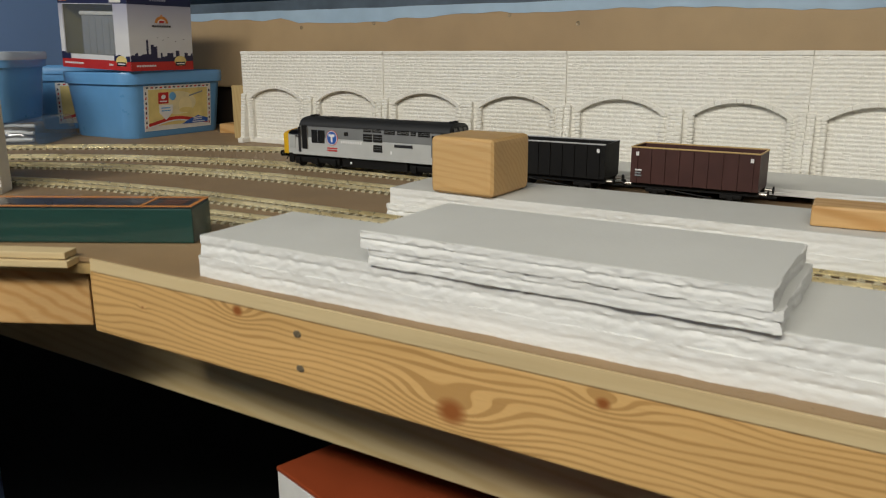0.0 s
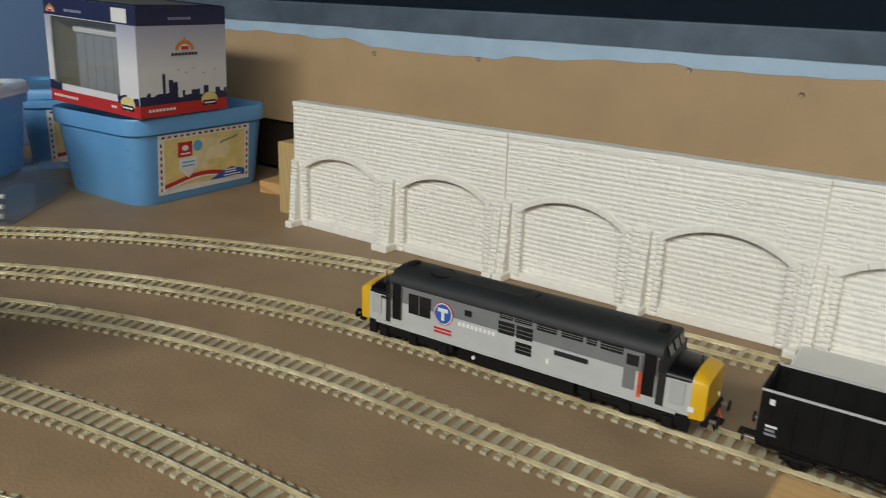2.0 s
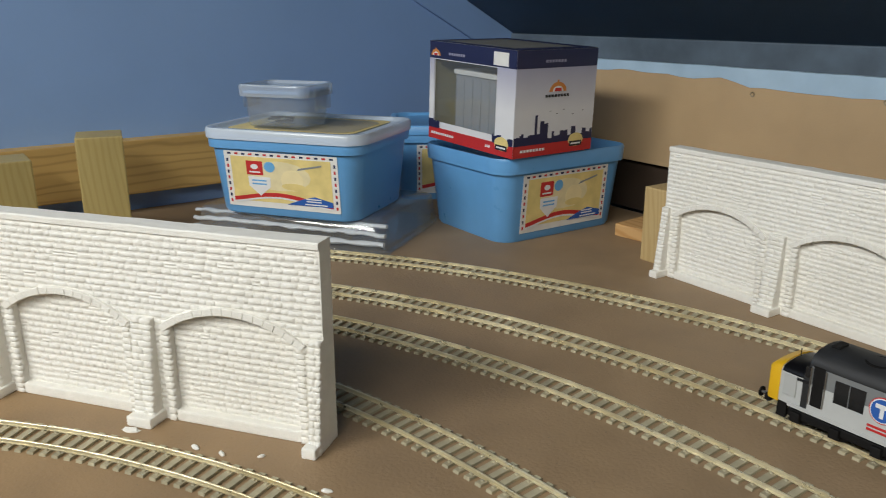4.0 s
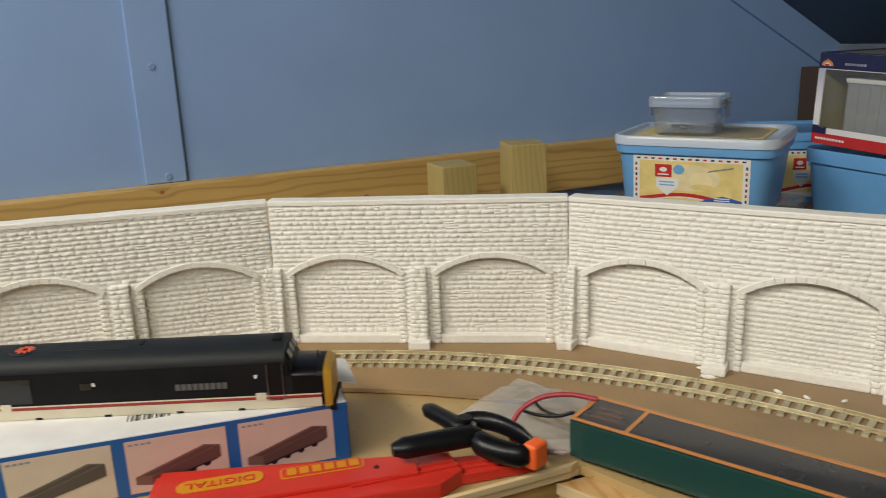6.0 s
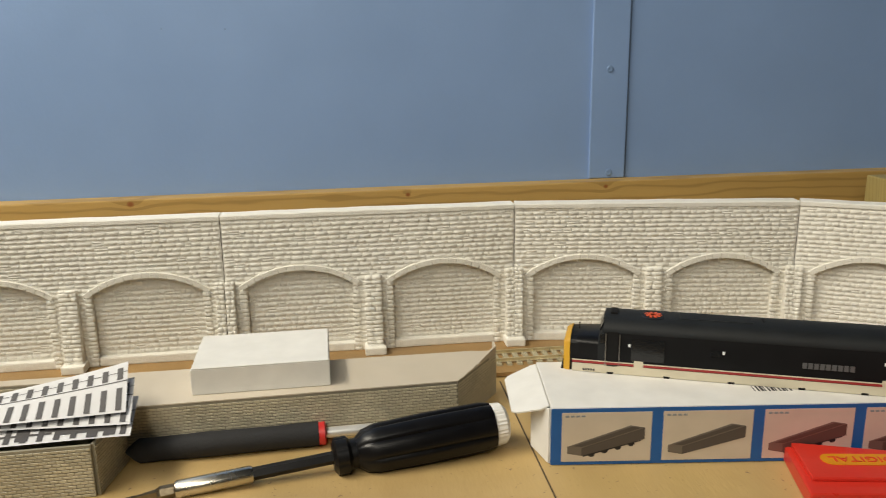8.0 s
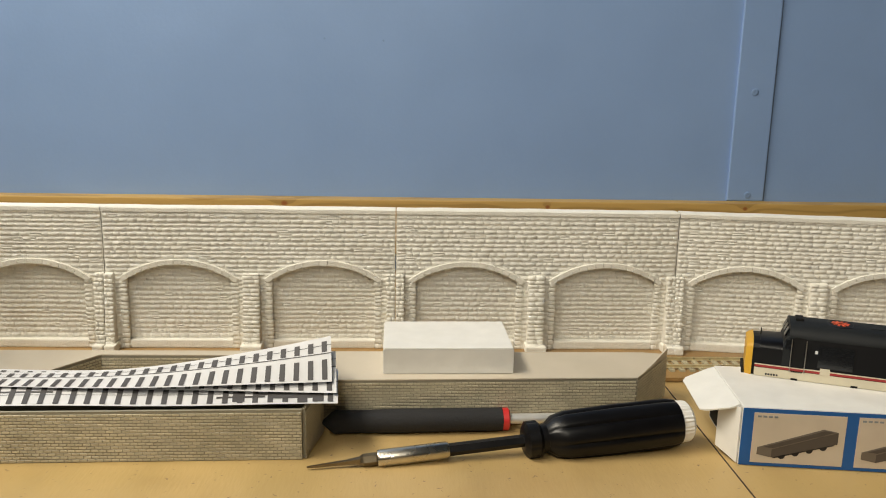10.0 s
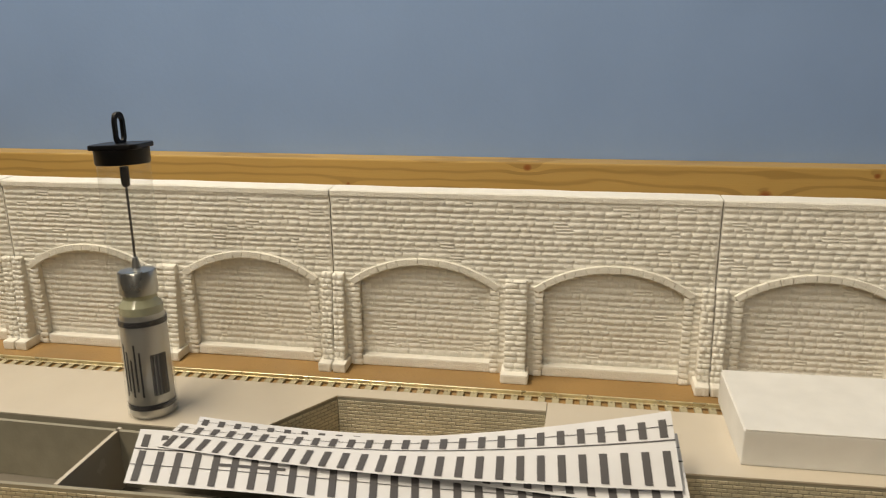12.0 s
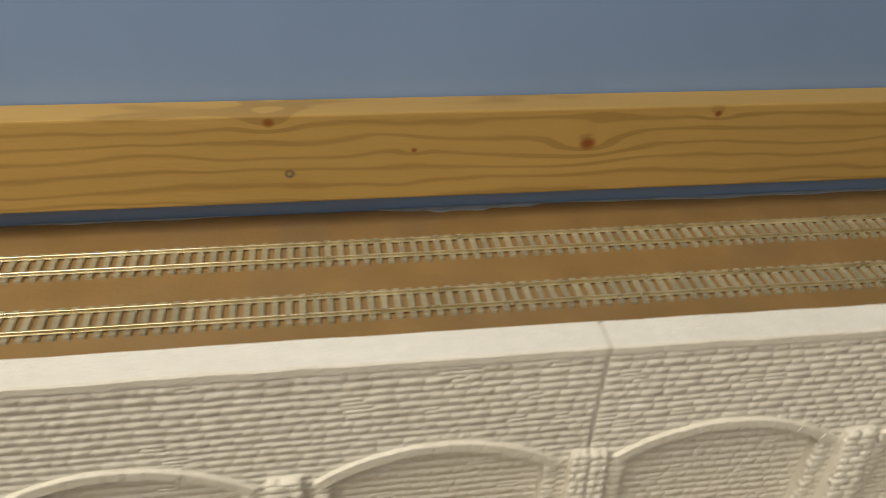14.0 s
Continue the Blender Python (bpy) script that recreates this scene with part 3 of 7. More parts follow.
def courses(rnd, x0, x1, z0, z1, y, proud, keep, step=0.0037, short=0.0042, wide=0.0110):
    """Rows of rough rubble stones with uneven outlines, each pillowed and a little out of line."""
    verts, faces = [], []
    warp = rnd.uniform(0, 40)
    sag = lambda x, z: 0.00035 * noise.noise((x * 55 + warp, z * 45, 1.0))

    def stone(xa, xb, za, zb):
        p = proud * rnd.uniform(0.88, 1.12)
        tu, tv = rnd.uniform(-0.14, 0.14), rnd.uniform(-0.15, 0.12)
        mx, mz, hx, hz = (xa + xb) / 2, (za + zb) / 2, (xb - xa) / 2, (zb - za) / 2
        ku, kv = 1 - min(0.5, 0.00055 / hx), 1 - min(0.62, 0.00085 / hz)
        base = len(verts)
        for v in (-1, -kv, kv, 1):
            for u in (-1, -ku, ku, 1):
                edge = abs(u) == 1 or abs(v) == 1
                corner = abs(u) == 1 and abs(v) == 1
                q = 0.93 if corner else 1.0
                x = mx + hx * u * q + rnd.uniform(-0.00022, 0.00022)
                z = mz + hz * v * q + rnd.uniform(-0.00013, 0.00013)
                d = -0.0009 if abs(v) == 1 else -0.35 * p if edge else p * (1 + tu * u + tv * v) * rnd.uniform(0.93, 1.06)
                verts.append((x, y - d, z + sag(x, mz + hz * v)))
        for j in range(3):
            for i in range(3):
                q = base + j * 4 + i
                faces.append((q, q + 1, q + 5, q + 4))
    z = z0
    while z < z1 - 0.001:
        zt = min(z1, z + step * rnd.uniform(0.86, 1.15))
        if z1 - zt < 0.0012:
            zt = z1
        for a, b in keep(x0, x1, (z + zt) / 2):
            if b - a < 0.0015:
                continue
            x, w = a, min(0.009, b - a) * rnd.uniform(0.4, 1.0)
            while x < b - 0.0008:
                e = min(b, x + w)
                if b - e < 0.0015:
                    e = b
                if rnd.random() < 0.05 and zt - z > 0.0034:
                    m = z + (zt - z) * rnd.uniform(0.42, 0.58)
                    stone(x, e, z, m)
                    stone(x, e, m, zt)
                else:
                    stone(x, e, z, zt)
                x, w = e, rnd.uniform(short, wide)
        z = zt
    return verts, faces


def arch_panel(seed):
    """A cast panel with two blind arches, its face at y = 0 looking to -y, from x = 0 to PANEL_W."""
    rnd = random.Random(seed)
    p = thing("arch_wall_panel", "white cast plaster retaining wall panel with two blind arches", "model wall")
    RECESS = 0.0048
    # solid body: upper wall with the two openings cut down to the recess
    def upper(xa, xb, z):
        spans = [(xa, xb)]
        for c in CENTRES:
            if z < SPRING:
                h = HALF
            elif z < SPRING + CROWN_UP:
                h = math.sqrt(max(0, R_ARCH ** 2 - (z - SPRING + R_ARCH - CROWN_UP) ** 2))
            else:
                continue
            out = []
            for a, b in spans:
                lo, hi = c - h - 0.0035, c + h + 0.0035
                if b <= lo or a >= hi:
                    out.append((a, b))
                else:
                    out += [(a, min(b, lo)), (max(a, hi), b)]
            spans = out
        return spans
    v, f = courses(rnd, 0.0006, PANEL_W - 0.0006, 0.006, PANEL_H - 0.003, 0.0, 0.0005, upper)
    pydata("stone_facing", v, f, PLASTER, p)
    b = box(0, PANEL_W, RECESS, PANEL_T, 0, PANEL_H - 0.0025, 0.0004, 1)
    # front layer pieces round the openings
    n = 14
    def slab(pts):
        nonlocal b
        bb = bmesh.new()
        fr = [bb.verts.new((x, 0.0, z)) for x, z in pts]
        bk = [bb.verts.new((x, RECESS + 0.0004, z)) for x, z in pts]
        bb.faces.new(fr)
        for i in range(len(pts)):
            j = (i + 1) % len(pts)
            bb.faces.new((fr[i], fr[j], bk[j], bk[i]))
        bmesh.ops.recalc_face_normals(bb, faces=bb.faces)
        b = merge(b, bb)
    xs = [0.0] + [CENTRES[0] - HALF, CENTRES[0] + HALF, CENTRES[1] - HALF, CENTRES[1] + HALF] + [PANEL_W]
    for a, c in ((xs[0], xs[1]), (xs[2], xs[3]), (xs[4], xs[5])):
        slab([(a, 0), (c, 0), (c, SPRING), (a, SPRING)])
    for c in CENTRES:
        lo_x = 0.0 if c < PANEL_W / 2 else PANEL_W / 2
        hi_x = lo_x + PANEL_W / 2
        pts = [(lo_x, SPRING), (c - HALF, SPRING)]
        pts += [(c - HALF + 2 * HALF * k / n, arch_z(-HALF + 2 * HALF * k / n)) for k in range(1, n)]
        pts += [(c + HALF, SPRING), (hi_x, SPRING), (hi_x, PANEL_H - 0.0025), (lo_x, PANEL_H - 0.0025)]
        # strips keep the faces simple
        ring = pts[1:n + 2]
        for (xa, za), (xb, zb) in zip(ring, ring[1:]):
            slab([(xa, za), (xb, zb), (xb, PANEL_H - 0.0025), (xa, PANEL_H - 0.0025)])
        slab([(lo_x, SPRING), (c - HALF, SPRING), (c - HALF, PANEL_H - 0.0025), (lo_x, PANEL_H - 0.0025)])
        slab([(c + HALF, SPRING), (hi_x, SPRING), (hi_x, PANEL_H - 0.0025), (c + HALF, PANEL_H - 0.0025)])
    part("backing", b, PLASTER, p)
    # flat coping with a slightly broken edge
    cop = []
    K = 40
    for k in range(K + 1):
        x = PANEL_W * k / K
        cop.append((x, -0.0012 + 0.0007 * noise.noise((x * 60, seed * 3.1, 0)), PANEL_H + 0.0006 * noise.noise((x * 35, seed * 1.7, 4))))
    part("coping", loft([[(x, y, PANEL_H - 0.0038), (x, PANEL_T + 0.0003, PANEL_H - 0.0038), (x, PANEL_T + 0.0003, z), (x, y + 0.0008, z), (x, y, z - 0.0008)] for x, y, z in cop]), PLASTER, p)
    for c in CENTRES:
        # rubble infill
        def infill(xa, xb, z, c=c):
            h = HALF if z < SPRING else math.sqrt(max(0, R_ARCH ** 2 - (z - SPRING + R_ARCH - CROWN_UP) ** 2)) if z < SPRING + CROWN_UP else 0
            return [(max(xa, c - h + 0.0004), min(xb, c + h - 0.0004))]
        v, f = courses(rnd, c - HALF, c + HALF, 0.0075, SPRING + CROWN_UP, RECESS, 0.00045, infill, 0.0040, 0.0036, 0.0088)
        pydata("arch_infill", v, f, PLASTER, p)
        # ring of voussoirs
        v, f = [], []
        na = 15
        R0, R1 = R_ARCH - 0.0002, R_ARCH + 0.0043
        zc = SPRING - (R_ARCH - CROWN_UP)
        span = math.asin(min(1, (HALF + 0.001) / R_ARCH)) + 0.03
        for k in range(na):
            a0, a1 = -span + 2 * span * k / na + 0.0012, -span + 2 * span * (k + 1) / na - 0.0012
            base = len(v)
            pr = 0.0024 * rnd.uniform(0.94, 1.07)
            for ins, d in ((0, -0.003), (0, pr * 0.85), (0.0003, pr)):
                for r, aa in ((R0 + ins, a0 + ins * 5), (R0 + ins, a1 - ins * 5), (R1 - ins, a1 - ins * 5), (R1 - ins, a0 + ins * 5)):
                    v.append((c + r * math.sin(aa), -d, zc + r * math.cos(aa)))
            for r in (0, 4):
                for i in range(4):
                    j = (i + 1) % 4
                    f.append((base + r + i, base + r + j, base + r + 4 + j, base + r + 4 + i))
            f.append((base + 8, base + 9, base + 10, base + 11))
        pydata("arch_ring", v, f, PLASTER, p, False)
        # sill ledge and the jamb stones
        part("sill", box(c - HALF + 0.0005, c + HALF - 0.0005, -0.0008, RECESS + 0.001, 0.0, 0.0072, 0.0012, 2), PLASTER, p)
        for s in (-1, 1):
            v, f = [], []
            z = 0.0
            while z < SPRING - 0.001:
                h = rnd.uniform(0.003, 0.0047)
                w = 0.0048 * rnd.uniform(0.85, 1.1)
                xa = c + s * HALF
                soft_stone(v, f, min(xa - s * 0.0006, xa + s * w), max(xa - s * 0.0006, xa + s * w), z, min(SPRING + 0.001, z + h), -0.0006, 0.0012, rnd)
                z += h
            pydata("jamb", v, f, PLASTER, p)
    # buttress piers: a whole one in the middle, half ones at the ends
    for x0, x1 in ((0.0, 0.0068), (PANEL_W / 2 - 0.0066, PANEL_W / 2 + 0.0066), (PANEL_W - 0.0068, PANEL_W)):
        v, f = [], []
        z, top = 0.0, SPRING + 0.006
        while z < top - 0.001:
            h = rnd.uniform(0.003, 0.0044)
            lean = 0.0105 - 0.0065 * (z / top)
            cut = x0 + (x1 - x0) * rnd.uniform(0.3, 0.7)
            for xa, xb in ((x0, cut), (cut, x1)):
                soft_stone(v, f, xa, xb, z, min(top, z + h), -lean + 0.0012, 0.0014, rnd)
            z += h
        pydata("pier", v, f, PLASTER, p)
        part("pier_core", loft([[(x0, 0.001, 0), (x1, 0.001, 0), (x1, -0.0100, 0), (x0, -0.0100, 0)], [(x0, 0.001, top), (x1, 0.001, top), (x1, -0.0038, top - 0.001), (x0, -0.0038, top - 0.001)]]), PLASTER, p)
        part("pier_foot", box(x0 - (0.002 if x0 > 0 else 0), x1 + (0.002 if x1 < PANEL_W else 0), -0.0155, 0.001, 0.0, 0.0065, 0.0012, 2), PLASTER, p)
    return p


def panel_between(p, a, b, fill=0.9965):
    """Stands a panel with its face from a to b, seen from the side where a lies to the left."""
    d = Vector((b[0] - a[0], b[1] - a[1]))
    ang = math.atan2(d.y, d.x)
    sc = d.length / PANEL_W
    p.matrix_basis = Matrix.Translation((a[0], a[1], 0)) @ Matrix.Rotation(ang, 4, "Z") @ Matrix.Diagonal((sc * fill, 1, 1, 1))
    return p


CURVE = [(-0.618, 0.4725), (-0.802, 0.332), (-0.913, 0.123), (-0.945, -0.109), (-0.941, -0.347), (-0.935, -0.586), (-0.932, -0.820), (-0.927, -1.055)]
kinds = [arch_panel(11), arch_panel(23), arch_panel(37)]
n_used = [0, 0, 0]


def place_panel(i, a, b, label, group):
    k = i % 3
    base = kinds[k]
    ob = base if n_used[k] == 0 else copy_thing(base, Matrix())
    n_used[k] += 1
    panel_between(ob, a, b, 0.9992 if "straight" in group else 0.9965)
    ob["label"], ob["group"] = label, group
    return ob


for i, (b, a) in enumerate(zip(CURVE, CURVE[1:])):
    place_panel(i, a, b, "white cast plaster retaining wall panel with two blind arches, standing along the curved track", "curved arch wall")
for i in range(5):
    x = -0.722 + i * 0.234
    place_panel(i + 1, (x, 0.868), (x + 0.234, 0.866), "white cast plaster retaining wall panel with two blind arches, in front of the hardboard", "straight arch wall")


# ---- track ----
def track_line(cx, cy, rx, ry, x_end, y_end, lean=0.03):
    """Straight from x_end to the curve, an easing quarter turn, then straight down to y_end."""
    fine = []
    for k in range(1201):
        a = math.pi / 2 * k / 1200
        fine.append((cx - rx * math.sin(a), cy + ry * math.cos(a)))
    path = [(x_end, cy + ry)] + fine + [(cx - rx + lean * (cy - y_end), y_end)]
    s, pts, left = 0.00415, [], 0.0
    for (ax, ay), (bx, by) in zip(path, path[1:]):
        d = math.hypot(bx - ax, by - ay)
        h = math.degrees(math.atan2(ay - by, ax - bx))
        while left < d:
            pts.append((ax + (bx - ax) * left / d, ay + (by - ay) * left / d, h))
            left += s
        left -= d
    return pts


def sleeper_at(v, f, x, y, a):
    """A sleeper across the track with the rail chairs on it."""
    u = Vector((math.cos(radians(a)), math.sin(radians(a))))
    w = Vector((-u.y, u.x))

    def block(c, hu, hw, z0, z1, q):
        base = len(v)
        for z, k in ((z0, 1.0), (z1, q)):
            for su, sw in ((-1, -1), (1, -1), (1, 1), (-1, 1)):
                p = c + u * su * hu * k + w * sw * hw * k
                v.append((p.x, p.y, z))
        f.append((base + 4, base + 5, base + 6, base + 7))
        f.extend((base + k, base + (k + 1) % 4, base + 4 + (k + 1) % 4, base + 4 + k) for k in range(4))
    c = Vector((x, y))
    block(c, 0.0021, 0.0147, 0.0, 0.0016, 0.97)
    for side in (-1, 1):
        for s2 in (-1, 1):
            block(c + w * (side * 0.0087 + s2 * 0.0021), 0.0010, 0.0009, 0.0015, 0.0023, 0.6)


vv, ff = [], []
sleeper_at(vv, ff, 0.0, 0.0, 0.0)
ONE_SLEEPER = bpy.data.meshes.new("sleeper")
ONE_SLEEPER.from_pydata(vv, [], ff)
ONE_SLEEPER.materials.append(SLEEPER_ONE)


def track(line, label):
    t = thing("railway_track", label, "track", group="model railway tracks")
    for side in (-1, 1):
        secs = []
        for x, y, a in line[::3] + [line[-1]]:
            # travel runs towards -x at a = 0 and turns to -y at a = 90
            nx, ny = -math.sin(radians(a)), math.cos(radians(a))
            c = side * 0.0087
            sec = []
            for o, z in ((-0.0010, 0.0014), (0.0010, 0.0014), (0.0010, 0.0018), (0.0003, 0.0021), (0.0003, 0.0033), (0.0006, 0.0036), (0.0006, 0.0041), (0.0004, 0.0043), (-0.0004, 0.0043), (-0.0006, 0.0041), (-0.0006, 0.0036), (-0.0003, 0.0033), (-0.0003, 0.0021), (-0.0010, 0.0018)):
                sec.append((x + nx * (c + o), y + ny * (c + o), z))
            secs.append(sec)
        part("rail", loft(secs), RAIL, t)
    v, f = [], []
    for i in range(0, len(line), 2):
        x, y, a = line[i]
        if x < 0.35 and y > -0.8:
            ob = new("sleeper", ONE_SLEEPER)
            ob.parent = t
            ob.matrix_basis = Matrix.Translation((x, y, 0)) @ Matrix.Rotation(radians(a), 4, "Z")
        else:
            sleeper_at(v, f, x, y, a)
    pydata("sleeper_run", v, f, SLEEPER, t, False)["kind"] = "stuff"
    return t


track(track_line(-0.4073, 0.1072, 0.7855, 0.7266, 1.2, -1.9), "outer model railway track with brassy rails beside the wall")
track(track_line(-0.4362, 0.0639, 0.6972, 0.6548, 1.2, -1.9), "model railway track with brassy rails carrying the goods train")
track(track_line(-0.4261, 0.0983, 0.6476, 0.5488, 1.2, -1.9), "model railway track with brassy rails and pale sleepers")
track(track_line(-0.4283, 0.1152, 0.5889, 0.426, 1.2, -1.9), "model railway track curving behind the plaster arch wall")
track(track_line(-0.3183, -0.0721, 0.5874, 0.5628, 1.2, -1.9, 0.02), "inner model railway track in front of the plaster arch wall")


# ---- things in the corner ----
def mc(name, colour, rough=0.5, metal=0.0, vary=0.05, bump=0.03):
    return mat(name, colour, rough, metal, vary, 60, bump, 500)


WHITE_CARD = mc("white_card", (0.78, 0.77, 0.74), 0.6)
NAVY = mc("navy_print", (0.018, 0.022, 0.075), 0.35)
RED_PRINT = mc("red_print", (0.52, 0.03, 0.03), 0.4)
YELLOW_PRINT = mc("yellow_print", (0.79, 0.64, 0.25), 0.45, 0, 0.12)
CREAM_PRINT = mc("cream_print", (0.80, 0.70, 0.42), 0.45, 0, 0.1)
ORANGE_PRINT = mc("orange_print", (0.62, 0.24, 0.05), 0.45)
BLUE_PRINT = mc("blue_print", (0.03, 0.11, 0.42), 0.4)
SKY_PRINT = mc("light_blue_print", (0.16, 0.42, 0.75), 0.4)
WHITE_PRINT = mc("white_print", (0.8, 0.8, 0.8), 0.45)
DARK_PRINT = mc("black_print", (0.015, 0.015, 0.02), 0.45)
GREY_PRINT = mc("grey_print", (0.25, 0.27, 0.29), 0.5)
LILAC_PRINT = mc("lilac_print", (0.30, 0.30, 0.42), 0.5)
TUB_BLUE = mc("pale_blue_tub_plastic", (0.15, 0.375, 0.71), 0.32, 0, 0.03)
LID_CLEAR = clear_plastic("milky_lid", (0.78, 0.86, 0.95), 0.25, 0.34)
CLEAR = clear_plastic("clear_plastic", (0.94, 0.96, 0.975), 0.08, 0.92, 0.4)
CRINKLE = clear_plastic("crinkled_film", (0.90, 0.92, 0.94), 0.10, 0.45, 0.9)
CLEAR_SLEEVE = clear_plastic("clear_box_sleeve", (0.98, 0.985, 0.985), 0.06, 0.99, 0.10)
BAG_FILM = clear_plastic("crumpled_bag_film", (0.93, 0.95, 0.97), 0.12, 0.8, 0.5)
CLEAR_THIN = clear_plastic("thin_clear_film", (0.975, 0.98, 0.98), 0.05, 0.975, 0.22)
CLEAR_LID = clear_plastic("clear_container_lid", (0.88, 0.93, 0.97), 0.1, 0.72, 0.4)


def flat(name, pts, material, m, parent, lift, thick=0.00025):
    """A printed shape on a plane: m lays x, y into the plane, z points out of it."""
    return part(name, extrude(pts, lift - thick, lift), material, parent, at=m)


def rect(u0, u1, v0, v1):
    return [(u0, v0), (u1, v0), (u1, v1), (u0, v1)]


def disc(u, v, r, n=20, ry=None):
    return [(u + r * math.cos(2 * math.pi * k / n), v + (ry or r) * math.sin(2 * math.pi * k / n)) for k in range(n)]


def plane(o, u, v):
    o, u, v = Vector(o), Vector(u).normalized(), Vector(v).normalized()
    w = u.cross(v).normalized()
    return Matrix(((u.x, v.x, w.x, o.x), (u.y, v.y, w.y, o.y), (u.z, v.z, w.z, o.z), (0, 0, 0, 1)))


def wave_band(u0, u1, v0, h, amp, n=18):
    f = lambda t: v0 + amp * math.sin((t - 0.15) * 5.2)
    lo = [(u0 + (u1 - u0) * k / n, f(k / n)) for k in range(n + 1)]
    return lo + [(x, y + h) for x, y in lo[::-1]]


TW, TD, TH = 0.180, 0.144, 0.092


def tub(label, m, lid=False, front=True, wide=1.0):
    t = thing("plastic_tub", label, "tub", m, "blue storage tubs")
    r = 0.02
    ring = lambda w, d, rr, z: [(x, y, z) for x, y in rounded(w, d, rr, 6)]
    secs = [ring(TW - 0.024, TD - 0.024, r, 0.002), ring(TW - 0.016, TD - 0.016, r, 0.0), ring(TW - 0.013, TD - 0.013, r, 0.003), ring(TW - 0.001, TD - 0.001, r, TH - 0.017), ring(TW + 0.007, TD + 0.007, r + 0.003, TH - 0.0165),
            ring(TW + 0.009, TD + 0.009, r + 0.004, TH - 0.003), ring(TW + 0.007, TD + 0.007, r + 0.003, TH), ring(TW + 0.003, TD + 0.003, r, TH), ring(TW - 0.002, TD - 0.002, r, TH - 0.004), ring(TW - 0.016, TD - 0.016, r - 0.002, 0.004)]
    part("body", loft(secs), TUB_BLUE, t, smooth=True)
    if lid:
        secs = [ring(TW + 0.012, TD + 0.012, r + 0.005, TH - 0.006), ring(TW + 0.0125, TD + 0.0125, r + 0.005, TH + 0.003), ring(TW + 0.009, TD + 0.009, r + 0.003, TH + 0.0055), ring(TW - 0.004, TD - 0.004, r, TH + 0.0055), ring(TW - 0.010, TD - 0.010, r, TH + 0.002)]
        if lid == "blue":
            part("lid", loft(secs), TUB_BLUE, t, "blue snap-on lid", True)
        else:
            ld = part("lid", loft(secs), LID_CLEAR, t, "milky translucent lid", True)
    if lid is True:
        flat("printed_panel", rounded(TW - 0.03, TD - 0.03, 0.012), YELLOW_PRINT, Matrix(), ld, TH + 0.0031)
        flat("printed_panel", rounded(TW - 0.06, TD - 0.05, 0.02, 5, 0.01, -0.004), mc("lid_photo", (0.42, 0.37, 0.24), 0.5), Matrix(), ld, TH + 0.0035)
    if front:
        # label on the long side that looks to -y
        tilt = 0.006 / (TH - 0.02)
        q = plane((0, -(TD - 0.0125) / 2 - 0.0003, 0.003), (1, 0, 0), (0, -tilt, 1))
        w, h = 0.122, 0.064
        lb = part("label", extrude(rect(-w / 2, w / 2, 0.006, 0.006 + h), -0.0002, 0.0002), WHITE_CARD, t, "printed ice cream label", at=q @ Matrix.Diagonal((wide, 1, 1, 1)))
        I = Matrix()
        flat("printed_field", rect(-w / 2 + 0.007, w / 2 - 0.007, 0.013, h + 0.0005), YELLOW_PRINT, I, lb, 0.0005)
        flat("printed_glow", disc(-0.002, 0.044, 0.034, 20, 0.017), CREAM_PRINT, I, lb, 0.0006)
        flat("scoop", disc(0.012, 0.040, 0.012, 16), mc("ice_cream_print", (0.86, 0.74, 0.42), 0.5), I, lb, 0.0008)
        flat("scoop_shade", disc(0.013, 0.033, 0.013, 14, 0.004), YELLOW_PRINT, I, lb, 0.0009)
        flat("spoon", [(0.018, 0.052), (0.044, 0.058), (0.045, 0.060), (0.02, 0.0545)], GREY_PRINT, I, lb, 0.0009)
        heart = [(-0.024, 0.020), (-0.012, 0.031), (-0.0115, 0.042), (-0.036, 0.042), (-0.0355, 0.031)]
        flat("heart", heart, WHITE_PRINT, I, lb, 0.0009)
        for v in (0.037, 0.033):
            flat("bar", rect(-0.032, -0.016, v, v + 0.0016), SKY_PRINT, I, lb, 0.0011)
        flat("badge", rect(-0.037, -0.019, 0.044, 0.060), RED_PRINT, I, lb, 0.0009)
        flat("badge_mark", disc(-0.028, 0.0535, 0.0042, 14, 0.003), WHITE_PRINT, I, lb, 0.0011)
        flat("badge_mark", rect(-0.034, -0.022, 0.0465, 0.0482), WHITE_PRINT, I, lb, 0.0011)
        flat("round_mark", disc(-0.0115, 0.054, 0.006, 18), SKY_PRINT, I, lb, 0.0009)
        flat("wave", wave_band(-w / 2 + 0.007, w / 2 - 0.007, 0.0155, 0.0045, 0.0045), RED_PRINT, I, lb, 0.0008)
        flat("wave", wave_band(-w / 2 + 0.007, w / 2 - 0.007, 0.0135, 0.0018, 0.0045), WHITE_PRINT, I, lb, 0.001)
        flat("corner_print", [(0.005, 0.0125), (w / 2 - 0.007, 0.0125), (w / 2 - 0.007, 0.0185), (0.035, 0.0235), (0.02, 0.019)], BLUE_PRINT, I, lb, 0.0012)
        for v, a, b in ((0.0205, 0.026, 0.042), (0.0178, 0.026, 0.042), (0.0145, 0.024, 0.048)):
            flat("bar", rect(a, b, v - 0.0007, v + 0.0006), WHITE_PRINT, I, lb, 0.0014)
        k = 0
        for i in range(15):
            u = -w / 2 + 0.004 + i * (w - 0.012) / 14
            flat("dash", rect(u, u + 0.0038, h + 0.0022, h + 0.0042), RED_PRINT if i % 2 else NAVY, I, lb, 0.0005)
